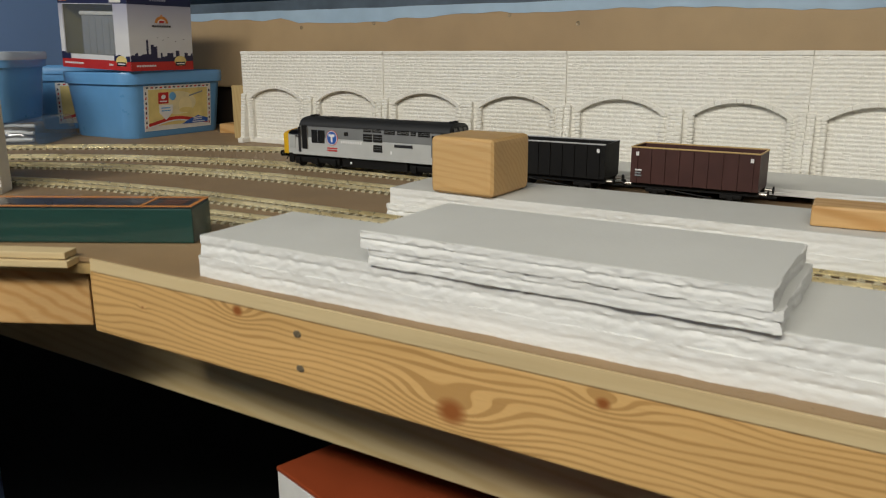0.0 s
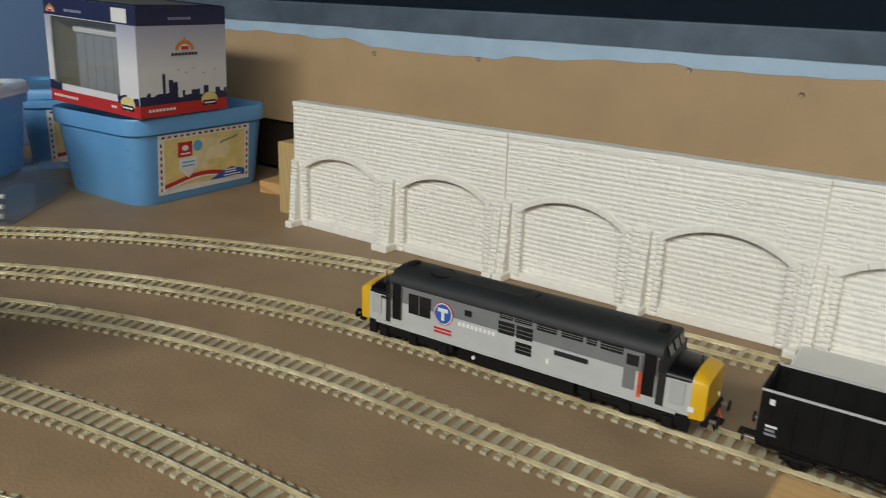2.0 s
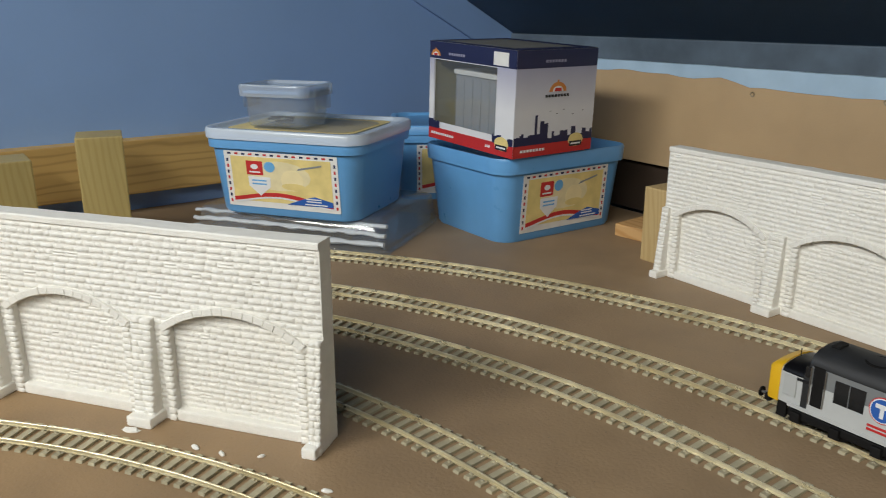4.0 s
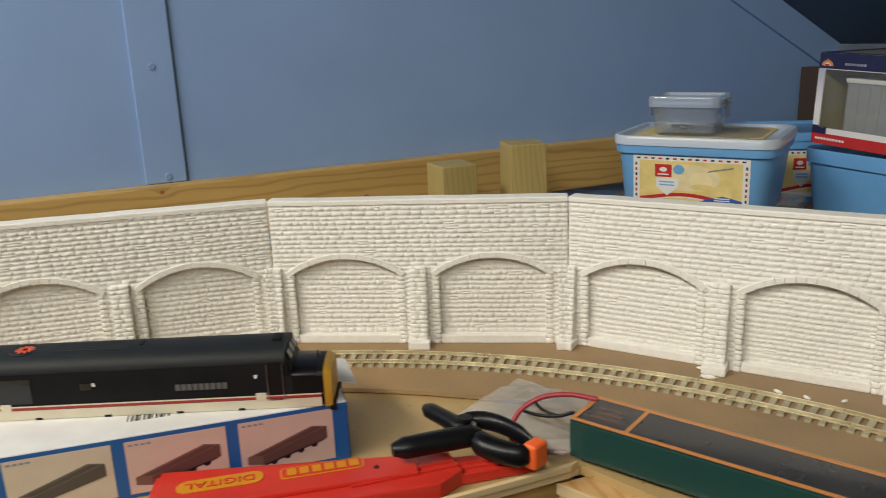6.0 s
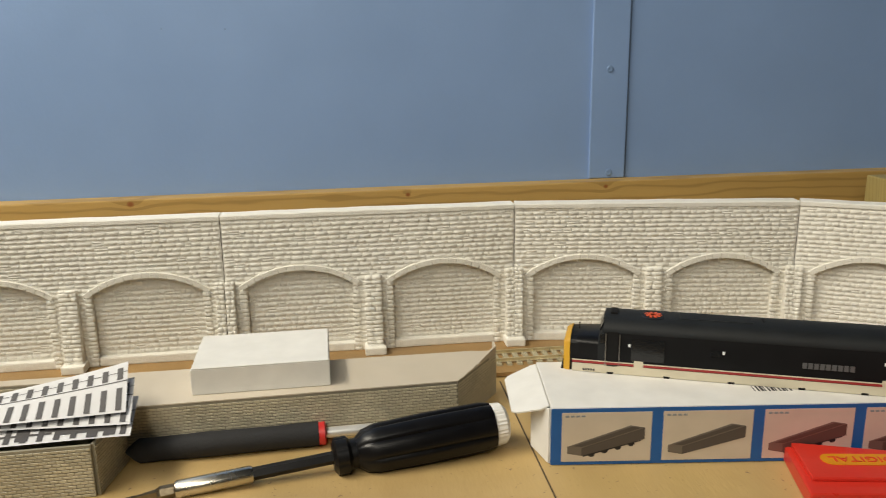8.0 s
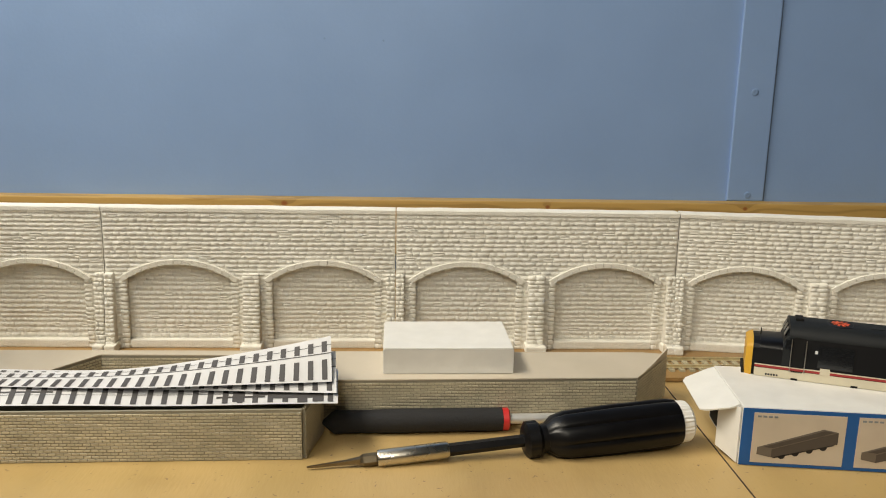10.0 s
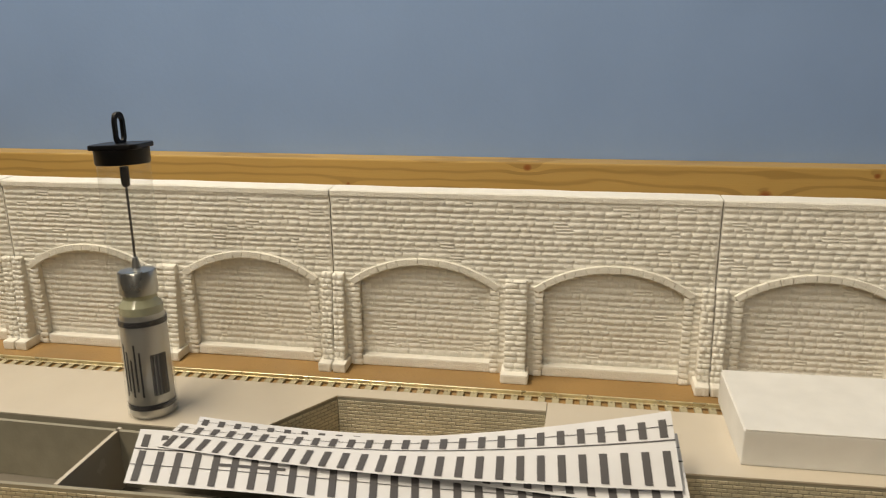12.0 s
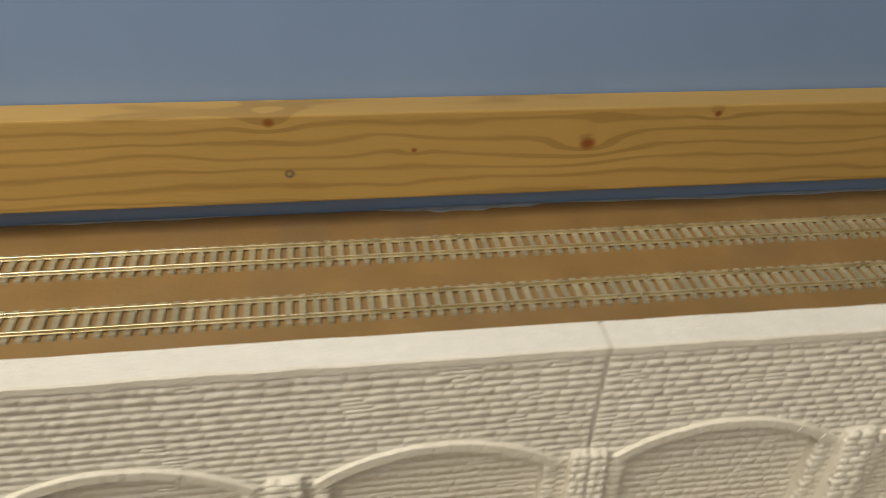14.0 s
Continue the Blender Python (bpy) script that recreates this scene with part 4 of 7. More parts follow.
        for i in range(8):
            v = 0.010 + i * 0.0068
            for u in (-w / 2 + 0.0022, w / 2 - 0.0042):
                flat("dash", rect(u, u + 0.002, v, v + 0.0036), NAVY if i % 2 else RED_PRINT, I, lb, 0.0005)
    return t


def turn(x, y, z, deg):
    return Matrix.Translation((x, y, z)) @ Matrix.Rotation(radians(deg), 4, "Z")


tub("pale blue plastic ice cream tub without lid, carrying a window box", turn(-0.944, 0.887, 0.0, 90))
tub("pale blue ice cream tub with milky lid on a clear tray", turn(-1.043, 0.669, 0.031, 36) @ Matrix.Diagonal((0.97, 0.97, 0.92, 1)), True, True, 1.1)
tub("mid-blue ice cream tub with blue lid behind the others", turn(-1.128, 0.924, 0.0, 59) @ Matrix.Diagonal((0.94, 0.92, 1.0, 1)), "blue")

# clear vacuum-formed tray under the lidded tub
pk = thing("plastic_tray", "clear crinkled vacuum-formed plastic packing tray", "packaging tray", turn(-1.061, 0.684, 0, 36) @ Matrix.Diagonal((1, 1, 1.13, 1)))
secs = [[(x, y, z) for x, y in rounded(w, d, 0.012, 4)] for w, d, z in ((0.236, 0.168, 0.0005), (0.230, 0.162, 0.001), (0.222, 0.152, 0.0255), (0.218, 0.148, 0.0272), (0.06, 0.04, 0.0272), (0.05, 0.03, 0.006))]
part("shell", loft(secs, caps=False), CLEAR, pk, smooth=True)
for j, (v, z, rr0) in enumerate(((-0.0795, 0.0075, 0.0055), (-0.0770, 0.0165, 0.0050), (-0.0720, 0.0235, 0.0042))):
    secs = []
    for i in range(41):
        u = -0.114 + i * 0.0057
        w = rr0 * (0.75 + 0.5 * noise.noise((u * 60, j * 5.0, 0)))
        cy, cz = v + 0.003 * noise.noise((u * 45, j * 3.0, 4)), z + 0.0028 * noise.noise((u * 50, j * 7.0, 8))
        secs.append([(u, cy + w * math.cos(a), max(0.0008, cz + 0.6 * w * math.sin(a))) for a in [2 * math.pi * k / 8 for k in range(8)]])
    part("crinkled_fold", loft(secs), CRINKLE, pk, "silvery crinkled fold", True)
part("flange", box(-0.121, 0.121, -0.087, 0.087, 0.0, 0.0006), CLEAR, pk)

# small clip-lid container
ct = thing("food_container", "small clear plastic clip-lid container holding dark scraps", "container", turn(-1.042, 0.642, TH + 0.0195 + 0.0095, 35) @ Matrix.Diagonal((0.86, 0.86, 1.1, 1)))
ring = lambda w, d, r, z: [(x, y, z) for x, y in rounded(w, d, r, 5)]
part("bowl", loft([ring(0.078, 0.058, 0.01, 0.0), ring(0.08, 0.06, 0.01, 0.001), ring(0.087, 0.067, 0.012, 0.03), ring(0.085, 0.065, 0.011, 0.03), ring(0.077, 0.057, 0.009, 0.002)]), CLEAR, ct, smooth=True)
part("lid", loft([ring(0.096, 0.076, 0.013, 0.028), ring(0.097, 0.077, 0.013, 0.037), ring(0.094, 0.074, 0.012, 0.039), ring(0.086, 0.066, 0.01, 0.039), ring(0.082, 0.062, 0.01, 0.0365)]), CLEAR_LID, ct, smooth=True)
part("seal", loft([ring(0.088, 0.068, 0.012, 0.0305), ring(0.089, 0.069, 0.012, 0.0335)]), mc("blue_seal", (0.25, 0.42, 0.72), 0.4), ct)
for s in (-1, 1):
    part("clip", box(s * 0.0495 - 0.0012, s * 0.0495 + 0.0012, -0.018, 0.018, 0.016, 0.036, 0.0008), CLEAR, ct)
rnd = random.Random(7)
for i in range(9):
    part("scrap", box(-0.006, 0.006, -0.002, 0.002, 0, 0.002, 0.0004, 1, turn(rnd.uniform(-0.02, 0.02), rnd.uniform(-0.015, 0.015), 0.003 + 0.001 * (i % 3), rnd.uniform(0, 180))), mc("dark_scrap", (0.03, 0.03, 0.035), 0.5) if i == 0 else bpy.data.materials["dark_scrap"], ct)

# window box with a grey model inside, standing on the open tub
BW, BD, BH = 0.118, 0.152, 0.1045
wb = thing("model_box", "white, navy and red card window box holding a grey model", "box", turn(-0.862, 0.801, TH + 0.0020, 2) @ Matrix.Rotation(radians(2.2), 4, "Y") @ Matrix.Diagonal((0.94, 0.94, 1.01, 1)))
# local: x from -BD (towards the wall) to 0, y from 0 to BW
CARD = mat("printed_card", (0.76, 0.76, 0.77), 0.42, 0, 0.03, 30, 0.02, 300, (0.68, 0.68, 0.72), 5)
bm = box(-BD, 0, 0, BW, 0, 0.0012)
box(-BD, 0, 0, BW, BH - 0.0012, BH, 0, 1, None, bm)
box(-0.0012, 0, 0, BW, 0.0012, BH - 0.0012, 0, 1, None, bm)
box(-BD, -BD + 0.0012, 0, BW, 0.0012, BH - 0.0012, 0, 1, None, bm)
box(-BD + 0.0012, -0.0012, BW - 0.0012, BW, 0.0012, BH - 0.0012, 0, 1, None, bm)
part("carton", bm, CARD, wb)
W0, W1, V0, V1 = -BD + 0.009, -0.030, 0.019, 0.086
fr = box(-BD + 0.0012, W0, 0, 0.0012, 0.0012, BH - 0.0012)
box(W1, -0.0012, 0, 0.0012, 0.0012, BH - 0.0012, 0, 1, None, fr)
box(W0, W1, 0, 0.0012, 0.0012, V0, 0, 1, None, fr)
box(W0, W1, 0, 0.0012, V1, BH - 0.0012, 0, 1, None, fr)
part("window_front", fr, CARD, wb)
pane = part("window_film", box(W0 - 0.003, W1 + 0.003, 0.0014, 0.0018, V0 - 0.003, V1 + 0.003), CLEAR_THIN, wb, "clear film window")
pane.visible_shadow = False
part("liner", box(-BD + 0.004, -0.004, 0.10, 0.101, 0.003, BH - 0.004), mc("olive_liner", (0.30, 0.27, 0.12), 0.7), wb, "olive card liner")
part("liner", box(-BD + 0.003, -BD + 0.004, 0.003, 0.10, 0.003, BH - 0.004), bpy.data.materials["olive_liner"], wb, "olive card liner")
part("liner", box(-0.004, -0.003, 0.003, 0.10, 0.003, BH - 0.004), bpy.data.materials["olive_liner"], wb, "olive card liner")
gm = part("grey_model", box(-BD + 0.034, -0.012, 0.012, 0.095, 0.006, 0.074, 0.002), mc("grey_model_paint", (0.24, 0.25, 0.26), 0.5), wb, "grey moulded model building")
part("model_ledge", box(-BD + 0.033, -0.011, 0.010, 0.097, 0.072, 0.077, 0.0008), mc("pale_model_ledge", (0.6, 0.6, 0.58), 0.5), gm)
part("model_ledge", box(-BD + 0.030, -0.010, 0.006, 0.098, 0.003, 0.0055, 0.0008), GREY_PRINT, gm)
for i in range(5):
    part("model_groove", box(-BD + 0.036 + i * 0.015, -BD + 0.0365 + i * 0.015, 0.0112, 0.0122, 0.008, 0.07), GREY_PRINT, gm)
front = plane((0, -0.0002, 0), (1, 0, 0), (0, 0, 1))
side = plane((0.0002, 0, 0), (0, 1, 0), (0, 0, 1))
lidp = plane((-BD, 0, BH + 0.0002), (1, 0, 0), (0, 1, 0))
flat("top_print", rect(0.0, BD, 0.0, BW), NAVY, lidp, wb, 0.0004)
flat("top_print", rect(0.02, BD - 0.016, 0.012, BW - 0.02), mc("grey_top_print", (0.16, 0.16, 0.15), 0.5), lidp, wb, 0.0007)
flat("band", rect(-BD, 0.0004, BH - 0.0175, BH), NAVY, front, wb, 0.0004)
flat("band", rect(0, BW, BH - 0.0175, BH), NAVY, side, wb, 0.0004)
flat("band", rect(-BD, 0.0004, 0.0, 0.0125), RED_PRINT, front, wb, 0.0004)
flat("band", rect(0, BW, 0.0, 0.0125), RED_PRINT, side, wb, 0.0004)
WASH = printed_fade("lilac_fade_print", (0.74, 0.74, 0.76), (0.40, 0.40, 0.52), 0.045, 0.088)
flat("wash", rect(-BD, W0, 0.0125, BH - 0.0175), WASH, front, wb, 0.0003)
flat("wash", rect(W1, 0.0002, 0.0125, BH - 0.0175), WASH, front, wb, 0.0003)
flat("wash", rect(0.0, BW, 0.0125, BH - 0.0175), WASH, side, wb, 0.0003)
rnd = random.Random(3)


def skyline(u0, u1, m, lift, tall=()):
    u = u0
    top = [(u0, 0.0125)]
    while u < u1 - 0.001:
        w = rnd.uniform(0.002, 0.007)
        h = 0.0185 + rnd.uniform(-0.002, 0.0055)
        for a, hh in tall:
            if u <= a < u + w:
                h = hh
        e = min(u1, u + w)
        top += [(u, h), (e, h + rnd.uniform(-0.0008, 0.0008))]
        u += w
    top.append((u1, 0.0125))
    flat("skyline", [(u0, 0.012)] + top[1:-1] + [(u1, 0.012)], NAVY, m, wb, lift)


skyline(0.0, BW, side, 0.0006, ((0.030, 0.041), (0.039, 0.035), (0.046, 0.032), (0.09, 0.0265)))
skyline(W1 - 0.004, 0.0, front, 0.0006)
skyline(-BD, W0 + 0.012, front, 0.0006)
for u, v in ((0.060, 0.041), (0.07, 0.0445), (0.084, 0.039), (0.05, 0.044), (0.1, 0.042)):
    flat("bird", rect(u, u + 0.0022, v, v + 0.0006), DARK_PRINT, side, wb, 0.0005)


def arch_mark(u, v, s, m):
    arc = [(u + s * math.cos(radians(a)), v + s * 0.75 * math.sin(radians(a))) for a in range(0, 181, 15)]
    flat("badge", arc, ORANGE_PRINT, m, wb, 0.0007)
    arc = [(u + 0.62 * s * math.cos(radians(a)), v + 0.62 * s * 0.7 * math.sin(radians(a))) for a in range(0, 181, 15)]
    flat("badge", arc, WHITE_PRINT, m, wb, 0.0009)
    flat("badge", rect(u - 0.4 * s, u + 0.4 * s, v + 0.02 * s, v + 0.28 * s), RED_PRINT, m, wb, 0.0011)
    flat("badge", rect(u - 0.1 * s, u + 0.1 * s, v + 0.75 * s, v + 0.92 * s), ORANGE_PRINT, m, wb, 0.0007)


arch_mark(0.060, 0.0635, 0.0125, side)
arch_mark(-BD + 0.012, BH - 0.0145, 0.0085, front)
for a, b, v, m2, k in ((0.042, 0.078, 0.0595, side, DARK_PRINT), (0.04, 0.075, BH - 0.011, side, LILAC_PRINT), (-BD + 0.037, -BD + 0.067, BH - 0.0115, front, LILAC_PRINT), (-BD + 0.006, -BD + 0.05, 0.0065, front, WHITE_PRINT), (0.010, 0.046, 0.0065, side, WHITE_PRINT), (-0.045, -0.036, 0.007, front, WHITE_PRINT)):
    n = max(3, int((b - a) / 0.0042))
    for i in range(n):
        w = (b - a) / n
        if rnd.random() < 0.88:
            flat("bar", rect(a + i * w, a + (i + 0.72) * w, v - 0.0013, v + 0.0013), k, m2, wb, 0.0008)
flat("sticker", rect(-0.036, -0.012, BH - 0.016, BH - 0.003), WHITE_CARD, front, wb, 0.0008)
for u0, m2 in ((-0.018, front), (BW - 0.026, side)):
    flat("badge", disc(u0, 0.0125, 0.0115, 18, 0.007), YELLOW_PRINT, m2, wb, 0.0009)
    flat("badge", rect(u0 - 0.0095, u0 + 0.0095, 0.006, 0.0112), DARK_PRINT, m2, wb, 0.0011)
    flat("badge", rect(u0 - 0.0075, u0 + 0.0075, 0.0078, 0.0094), WHITE_PRINT, m2, wb, 0.0013)

# timber offcuts
def offcut(name, label, m, w, d, h, material, bevel=0.0015):
    t = thing(name, label, "wood block", m)
    part("timber", box(-w / 2, w / 2, -d / 2, d / 2, 0, h, bevel), material, t)
    return t


offcut("timber_post", "upright sawn pine post offcut behind the arch wall", turn(-1.134, 0.471, 0, -12), 0.05, 0.045, 0.1135, POST_PINE)
offcut("timber_post", "shorter sawn pine post offcut behind the arch wall", turn(-1.146, 0.382, 0, 0), 0.05, 0.044, 0.0945, POST_PINE)
offcut("wood_block", "pine block standing against the end of the arch wall", turn(-0.744, 0.909, 0, 0), 0.04, 0.044, 0.074, PINE_Z)
offcut("wood_offcut", "thin flat pine offcut lying behind the tub", turn(-0.803, 0.962, 0, 6), 0.08, 0.055, 0.014, PINE)


# ---- the goods train ----
LGREY = mc("loco_light_grey", (0.50, 0.51, 0.50), 0.42)
DGREY = mc("loco_flint_grey", (0.175, 0.18, 0.18), 0.45)
ROOF = mc("loco_roof_grey", (0.018, 0.0185, 0.020), 0.6, 0, 0.15)
WARN = mc("warning_yellow", (0.72, 0.42, 0.005), 0.42)
ORANGE_RED = mc("signal_orange", (0.75, 0.10, 0.03), 0.45)
GLASS_DARK = mc("dark_glazing", (0.012, 0.013, 0.015), 0.12)
STEEL = mc("worn_steel", (0.35, 0.33, 0.30), 0.35, 0.9)
DIM_PRINT = mc("dim_grey_print", (0.11, 0.11, 0.115), 0.5)
CREAM = mc("cream_stripe", (0.66, 0.60, 0.46), 0.5)
IC_DARK = mat("executive_charcoal", (0.005, 0.005, 0.006), 0.5, 0, 0.15, 60, 0.03, 500, spec=0.25)
IC_ROOF = mat("weathered_slate_roof", (0.013, 0.015, 0.017), 0.6, 0, 0.2, 70, 0.05, 500, spec=0.3)
IC_RED = mc("dark_red_stripe", (0.34, 0.03, 0.03), 0.45)
AMBER = mc("aged_amber_yellow", (0.60, 0.33, 0.03), 0.45)
RUST_RED = mc("wagon_maroon", (0.060, 0.020, 0.016), 0.55, 0, 0.15)
STRAW = mc("straw_edge", (0.55, 0.38, 0.16), 0.55)


def section(x, hw, zb, zs, zt, n=7, tumble=0.0):
    """A body outline across the length: upright sides to zs, then a rounded roof to zt."""
    pts = [(x, -hw, zb), (x, -hw, zs)]
    for k in range(1, n):
        a = math.pi * k / n
        pts.append((x, -hw * math.cos(a), zs + (zt - zs) * math.sin(a) ** 0.75))
    return pts + [(x, hw, zs), (x, hw, zb)]


def locomotive(name, label, m, low, mid, high, nose, livery, underframe=True):
    """A twin-nosed diesel with its length along x, 0.238 long, its rails' top at z = 0."""
    L = thing(name, label, "model locomotive", m)
    hl, hw, zb = 0.119, 0.0178, 0.0135 if underframe else 0.0
    up = 0.0 if underframe else -0.0135
    zs, zt, zn = 0.0425 + up, 0.0505 + up, 0.0375 + up
    cab = 0.092
    # main body between the cabs
    part("body", loft([section(x, hw, zb, zs, zt) for x in (-cab, -cab + 0.002, cab - 0.002, cab)]), mid, L, smooth=True)
    part("roof", loft([[(x, y, z + 0.0002) for x, y, z in section(x, hw + 0.0002, zs - 0.001, zs, zt + 0.0001)] for x in (-cab - 0.0012, -0.03, 0.03, cab + 0.0012)]), high, L, "dark grey roof", True)
    if low is not mid:
        for s in (-1, 1):
            part("lower_panel", box(-cab, cab, min(s * (hw - 0.001), s * (hw + 0.0003)), max(s * (hw - 0.001), s * (hw + 0.0003)), zb, zb + 0.0172), low, L)
    for s in (-1, 1):
        # sloping cab front, the nose and its end
        x0, x1 = s * cab, s * (cab + 0.0045)
        part("cab_front", loft([section(x0, hw, zb, zs, zt), section(x1, hw * 0.98, zb, zn - 0.003, zn + 0.0005)]), high, L)
        part("nose", loft([section(s * x, w, zb, zn - 0.0052, z) for x, w, z in ((cab + 0.001, hw * 0.985, zn + 0.0003), (hl - 0.010, hw * 0.955, zn - 0.0006), (hl - 0.004, hw * 0.93, zn - 0.0012))]), low, L, smooth=False)
        part("nose_top", loft([[(px, py * 1.004, pz + 0.0003) for px, py, pz in section(s * x, w, zn - 0.0056, zn - 0.0052, z)] for x, w, z in ((cab + 0.001, hw * 0.985, zn + 0.0003), (hl - 0.010, hw * 0.955, zn - 0.0006), (hl - 0.0085, hw * 0.94, zn - 0.0008))]), BLACK_GLOSS, L, "black nose top", True)
        part("nose_end", loft([section(s * x, w, zb - 0.001, zn - 0.0052, z) for x, w, z in ((hl - (0.0080 if underframe else 0.0042), hw * 0.965, zn + 0.0002), (hl - 0.0020, hw * 0.92, zn - 0.0014), (hl, hw * 0.86, zn - 0.0036))]), nose, L, "bright yellow warning end", True)
        for yy in (-0.0088, 0, 0.0088):
            part("windscreen", box(-0.0005, 0.0005, yy - 0.0036, yy + 0.0036, -0.003, 0.003, 0.0004, 1, Matrix.Translation((s * (cab + 0.0026), yy * 0.02, zn + 0.0068 - 0.0004 * abs(yy) * 100)) @ Matrix.Rotation(radians(s * -22), 4, "Y")), GLASS_DARK, L)
        part("buffer_beam", box(s * hl - 0.002, s * hl + 0.002, -0.0155, 0.0155, zb - 0.0045, zb, 0.0006), BLACK_MATT, L)
        if underframe:
            for yy in (-0.0115, 0.0115):
                bf = part("buffer", rod((s * (hl + 0.001), yy, zb - 0.002), (s * (hl + 0.006), yy, zb - 0.002), 0.0011), STEEL, L)
                part("buffer_head", rod((s * (hl + 0.006), yy, zb - 0.002), (s * (hl + 0.0068), yy, zb - 0.002), 0.0031, 14), BLACK_MATT, bf)
            part("coupling_hook", box(s * (hl + 0.003) - 0.004, s * (hl + 0.003) + 0.004, -0.003, 0.003, zb - 0.0072, zb - 0.0058, 0.0004), BLACK_MATT, L)
            for yy in (-0.006, 0.006):
                part("air_hose", rod((s * (hl + 0.001), yy, zb - 0.001), (s * (hl + 0.0045), yy * 1.2, zb - 0.009), 0.0006, 6), ORANGE_RED if yy > 0 else BLACK_MATT, L)
            part("tail_lamp", rod((s * (hl - 0.001), 0.010, zb + 0.004), (s * (hl + 0.0006), 0.010, zb + 0.004), 0.0014, 10), WHITE_PRINT, L)
            part("tail_lamp", rod((s * (hl - 0.001), -0.010, zb + 0.004), (s * (hl + 0.0006), -0.010, zb + 0.004), 0.0014, 10), ORANGE_RED, L)
    # side fittings, both sides
    for s in (-1, 1):
        y = s * hw

        def on(nm, a, b, z0, z1, k, lift=0.0006, lab=""):
            return part(nm, box(a, b, min(y, y + s * lift), max(y, y + s * lift), z0 + up, z1 + up), k, L, lab)
        for e in (-1, 1):
            xa, xb = sorted((e * (cab - 0.0085), e * (cab - 0.0015)))
            on("cab_door", xa, xb, 0.0185, 0.0425, BLACK_MATT, 0.0005)
            on("handrail", xa - 0.0012, xa - 0.0007, 0.019, 0.041, STEEL, 0.0012)
            on("handrail", xb + 0.0007, xb + 0.0012, 0.019, 0.041, STEEL, 0.0012)
            xa, xb = sorted((e * (cab + 0.0), e * (cab + 0.0032)))
            on("cab_window", xa, xb, 0.0345, 0.0405, GLASS_DARK, 0.0007)
            xa, xb = sorted((e * (cab - 0.0195), e * (cab - 0.0095)))
            if livery == "goods" and e > 0:
                on("orange_door_edge", e * (cab - 0.0108), e * (cab - 0.0086), 0.0165, 0.031, ORANGE_RED, 0.0009, "bright orange door edge")
                on("window", xa + 0.001, xb - 0.002, 0.0335, 0.0395, GLASS_DARK, 0.0007)
                on("grille", xa, xb - 0.003, 0.0195, 0.0315, DGREY, 0.0007)
        if livery == "goods":
            fr = on("side_window", -0.077, -0.0595, 0.0255, 0.0385, GLASS_DARK, 0.0006)
            part("glazing_bar", box(-0.0685, -0.0681, min(y, y + s * 0.001), max(y, y + s * 0.001), 0.0255, 0.0385), DGREY, fr)
            for a, b, z0, z1 in ((-0.0085, 0.0005, 0.0395, 0.0428), (0.002, 0.0135, 0.0395, 0.0428), (-0.009, 0.002, 0.030, 0.0375), (0.0035, 0.0145, 0.030, 0.0375), (0.0035, 0.0145, 0.0205, 0.0275), (0.017, 0.030, 0.0385, 0.0425), (0.033, 0.0465, 0.0385, 0.0425), (0.049, 0.055, 0.0385, 0.0425), (0.0575, 0.071, 0.038, 0.0425)):
                g = on("grille", a, b, z0, z1, GLASS_DARK, 0.0006)
                for q in range(1, 3):
                    zz = z0 + (z1 - z0) * q / 3
                    part("louvre", box(a, b, min(y, y + s * 0.0009), max(y, y + s * 0.0009), zz, zz + 0.0003), DGREY, g)
            on("porthole", -0.0335, -0.0285, 0.0345, 0.038, GLASS_DARK, 0.0007)
            mk = plane((-0.0495, y + s * 0.0003, 0.0315), (-s, 0, 0), (0, 0, 1))
            dd = part("round_emblem", extrude(disc(0, 0, 0.0075, 24), 0, 0.0003), RED_PRINT, L, "round blue and red emblem", at=mk)
            flat("emblem_ring", disc(0, 0, 0.0069, 24), WHITE_PRINT, Matrix(), dd, 0.0005)
            flat("emblem_field", disc(0, 0, 0.0063, 24), BLUE_PRINT, Matrix(), dd, 0.0007)
            flat("emblem_bar", rect(-0.0038, 0.0038, 0.0012, 0.0036), WHITE_PRINT, Matrix(), dd, 0.0009)
            flat("emblem_bar", rect(-0.0011, 0.0011, -0.0042, 0.0014), WHITE_PRINT, Matrix(), dd, 0.0009)
            for z in (0.0205, 0.0182):
                on("red_stripe", -0.0565, -0.043, z, z + 0.0013, RED_PRINT, 0.0006)
            for i in range(9):
                on("letter_bar", -0.038 + i * 0.0031, -0.0361 + i * 0.0031, 0.0268, 0.0292, WHITE_PRINT, 0.0006)
            for i in range(5):
                on("number_bar", -cab - 0.001 + i * -0.0017, -cab + 0.0001 + i * -0.0017, 0.0305, 0.0318, DARK_PRINT, 0.0008)
            on("name_plate", 0.0295, 0.051, 0.0265, 0.0292, DARK_PRINT, 0.0009)
            on("label_patch", 0.0245, 0.0262, 0.0195, 0.0225, WHITE_PRINT, 0.0006)
            for a in (-0.104, 0.1035):
                g = on("nose_grille", a - 0.004, a + 0.004, 0.019, 0.0315, mc("grille_grey", (0.43, 0.44, 0.43), 0.5) if "grille_grey" not in bpy.data.materials else bpy.data.materials["grille_grey"], 0.0003)
            on("data_panel", 0.110, 0.1135, 0.0165, 0.0195, WHITE_PRINT, -0.0002)
            on("solebar", -cab - 0.012, cab + 0.012, 0.0128, 0.0150, WHITE_PRINT if False else LGREY, 0.0006)
        else:
            on("cream_band", -hl + 0.006, hl - 0.006, 0.0135, 0.0192, CREAM, 0.0005, "cream lower band")
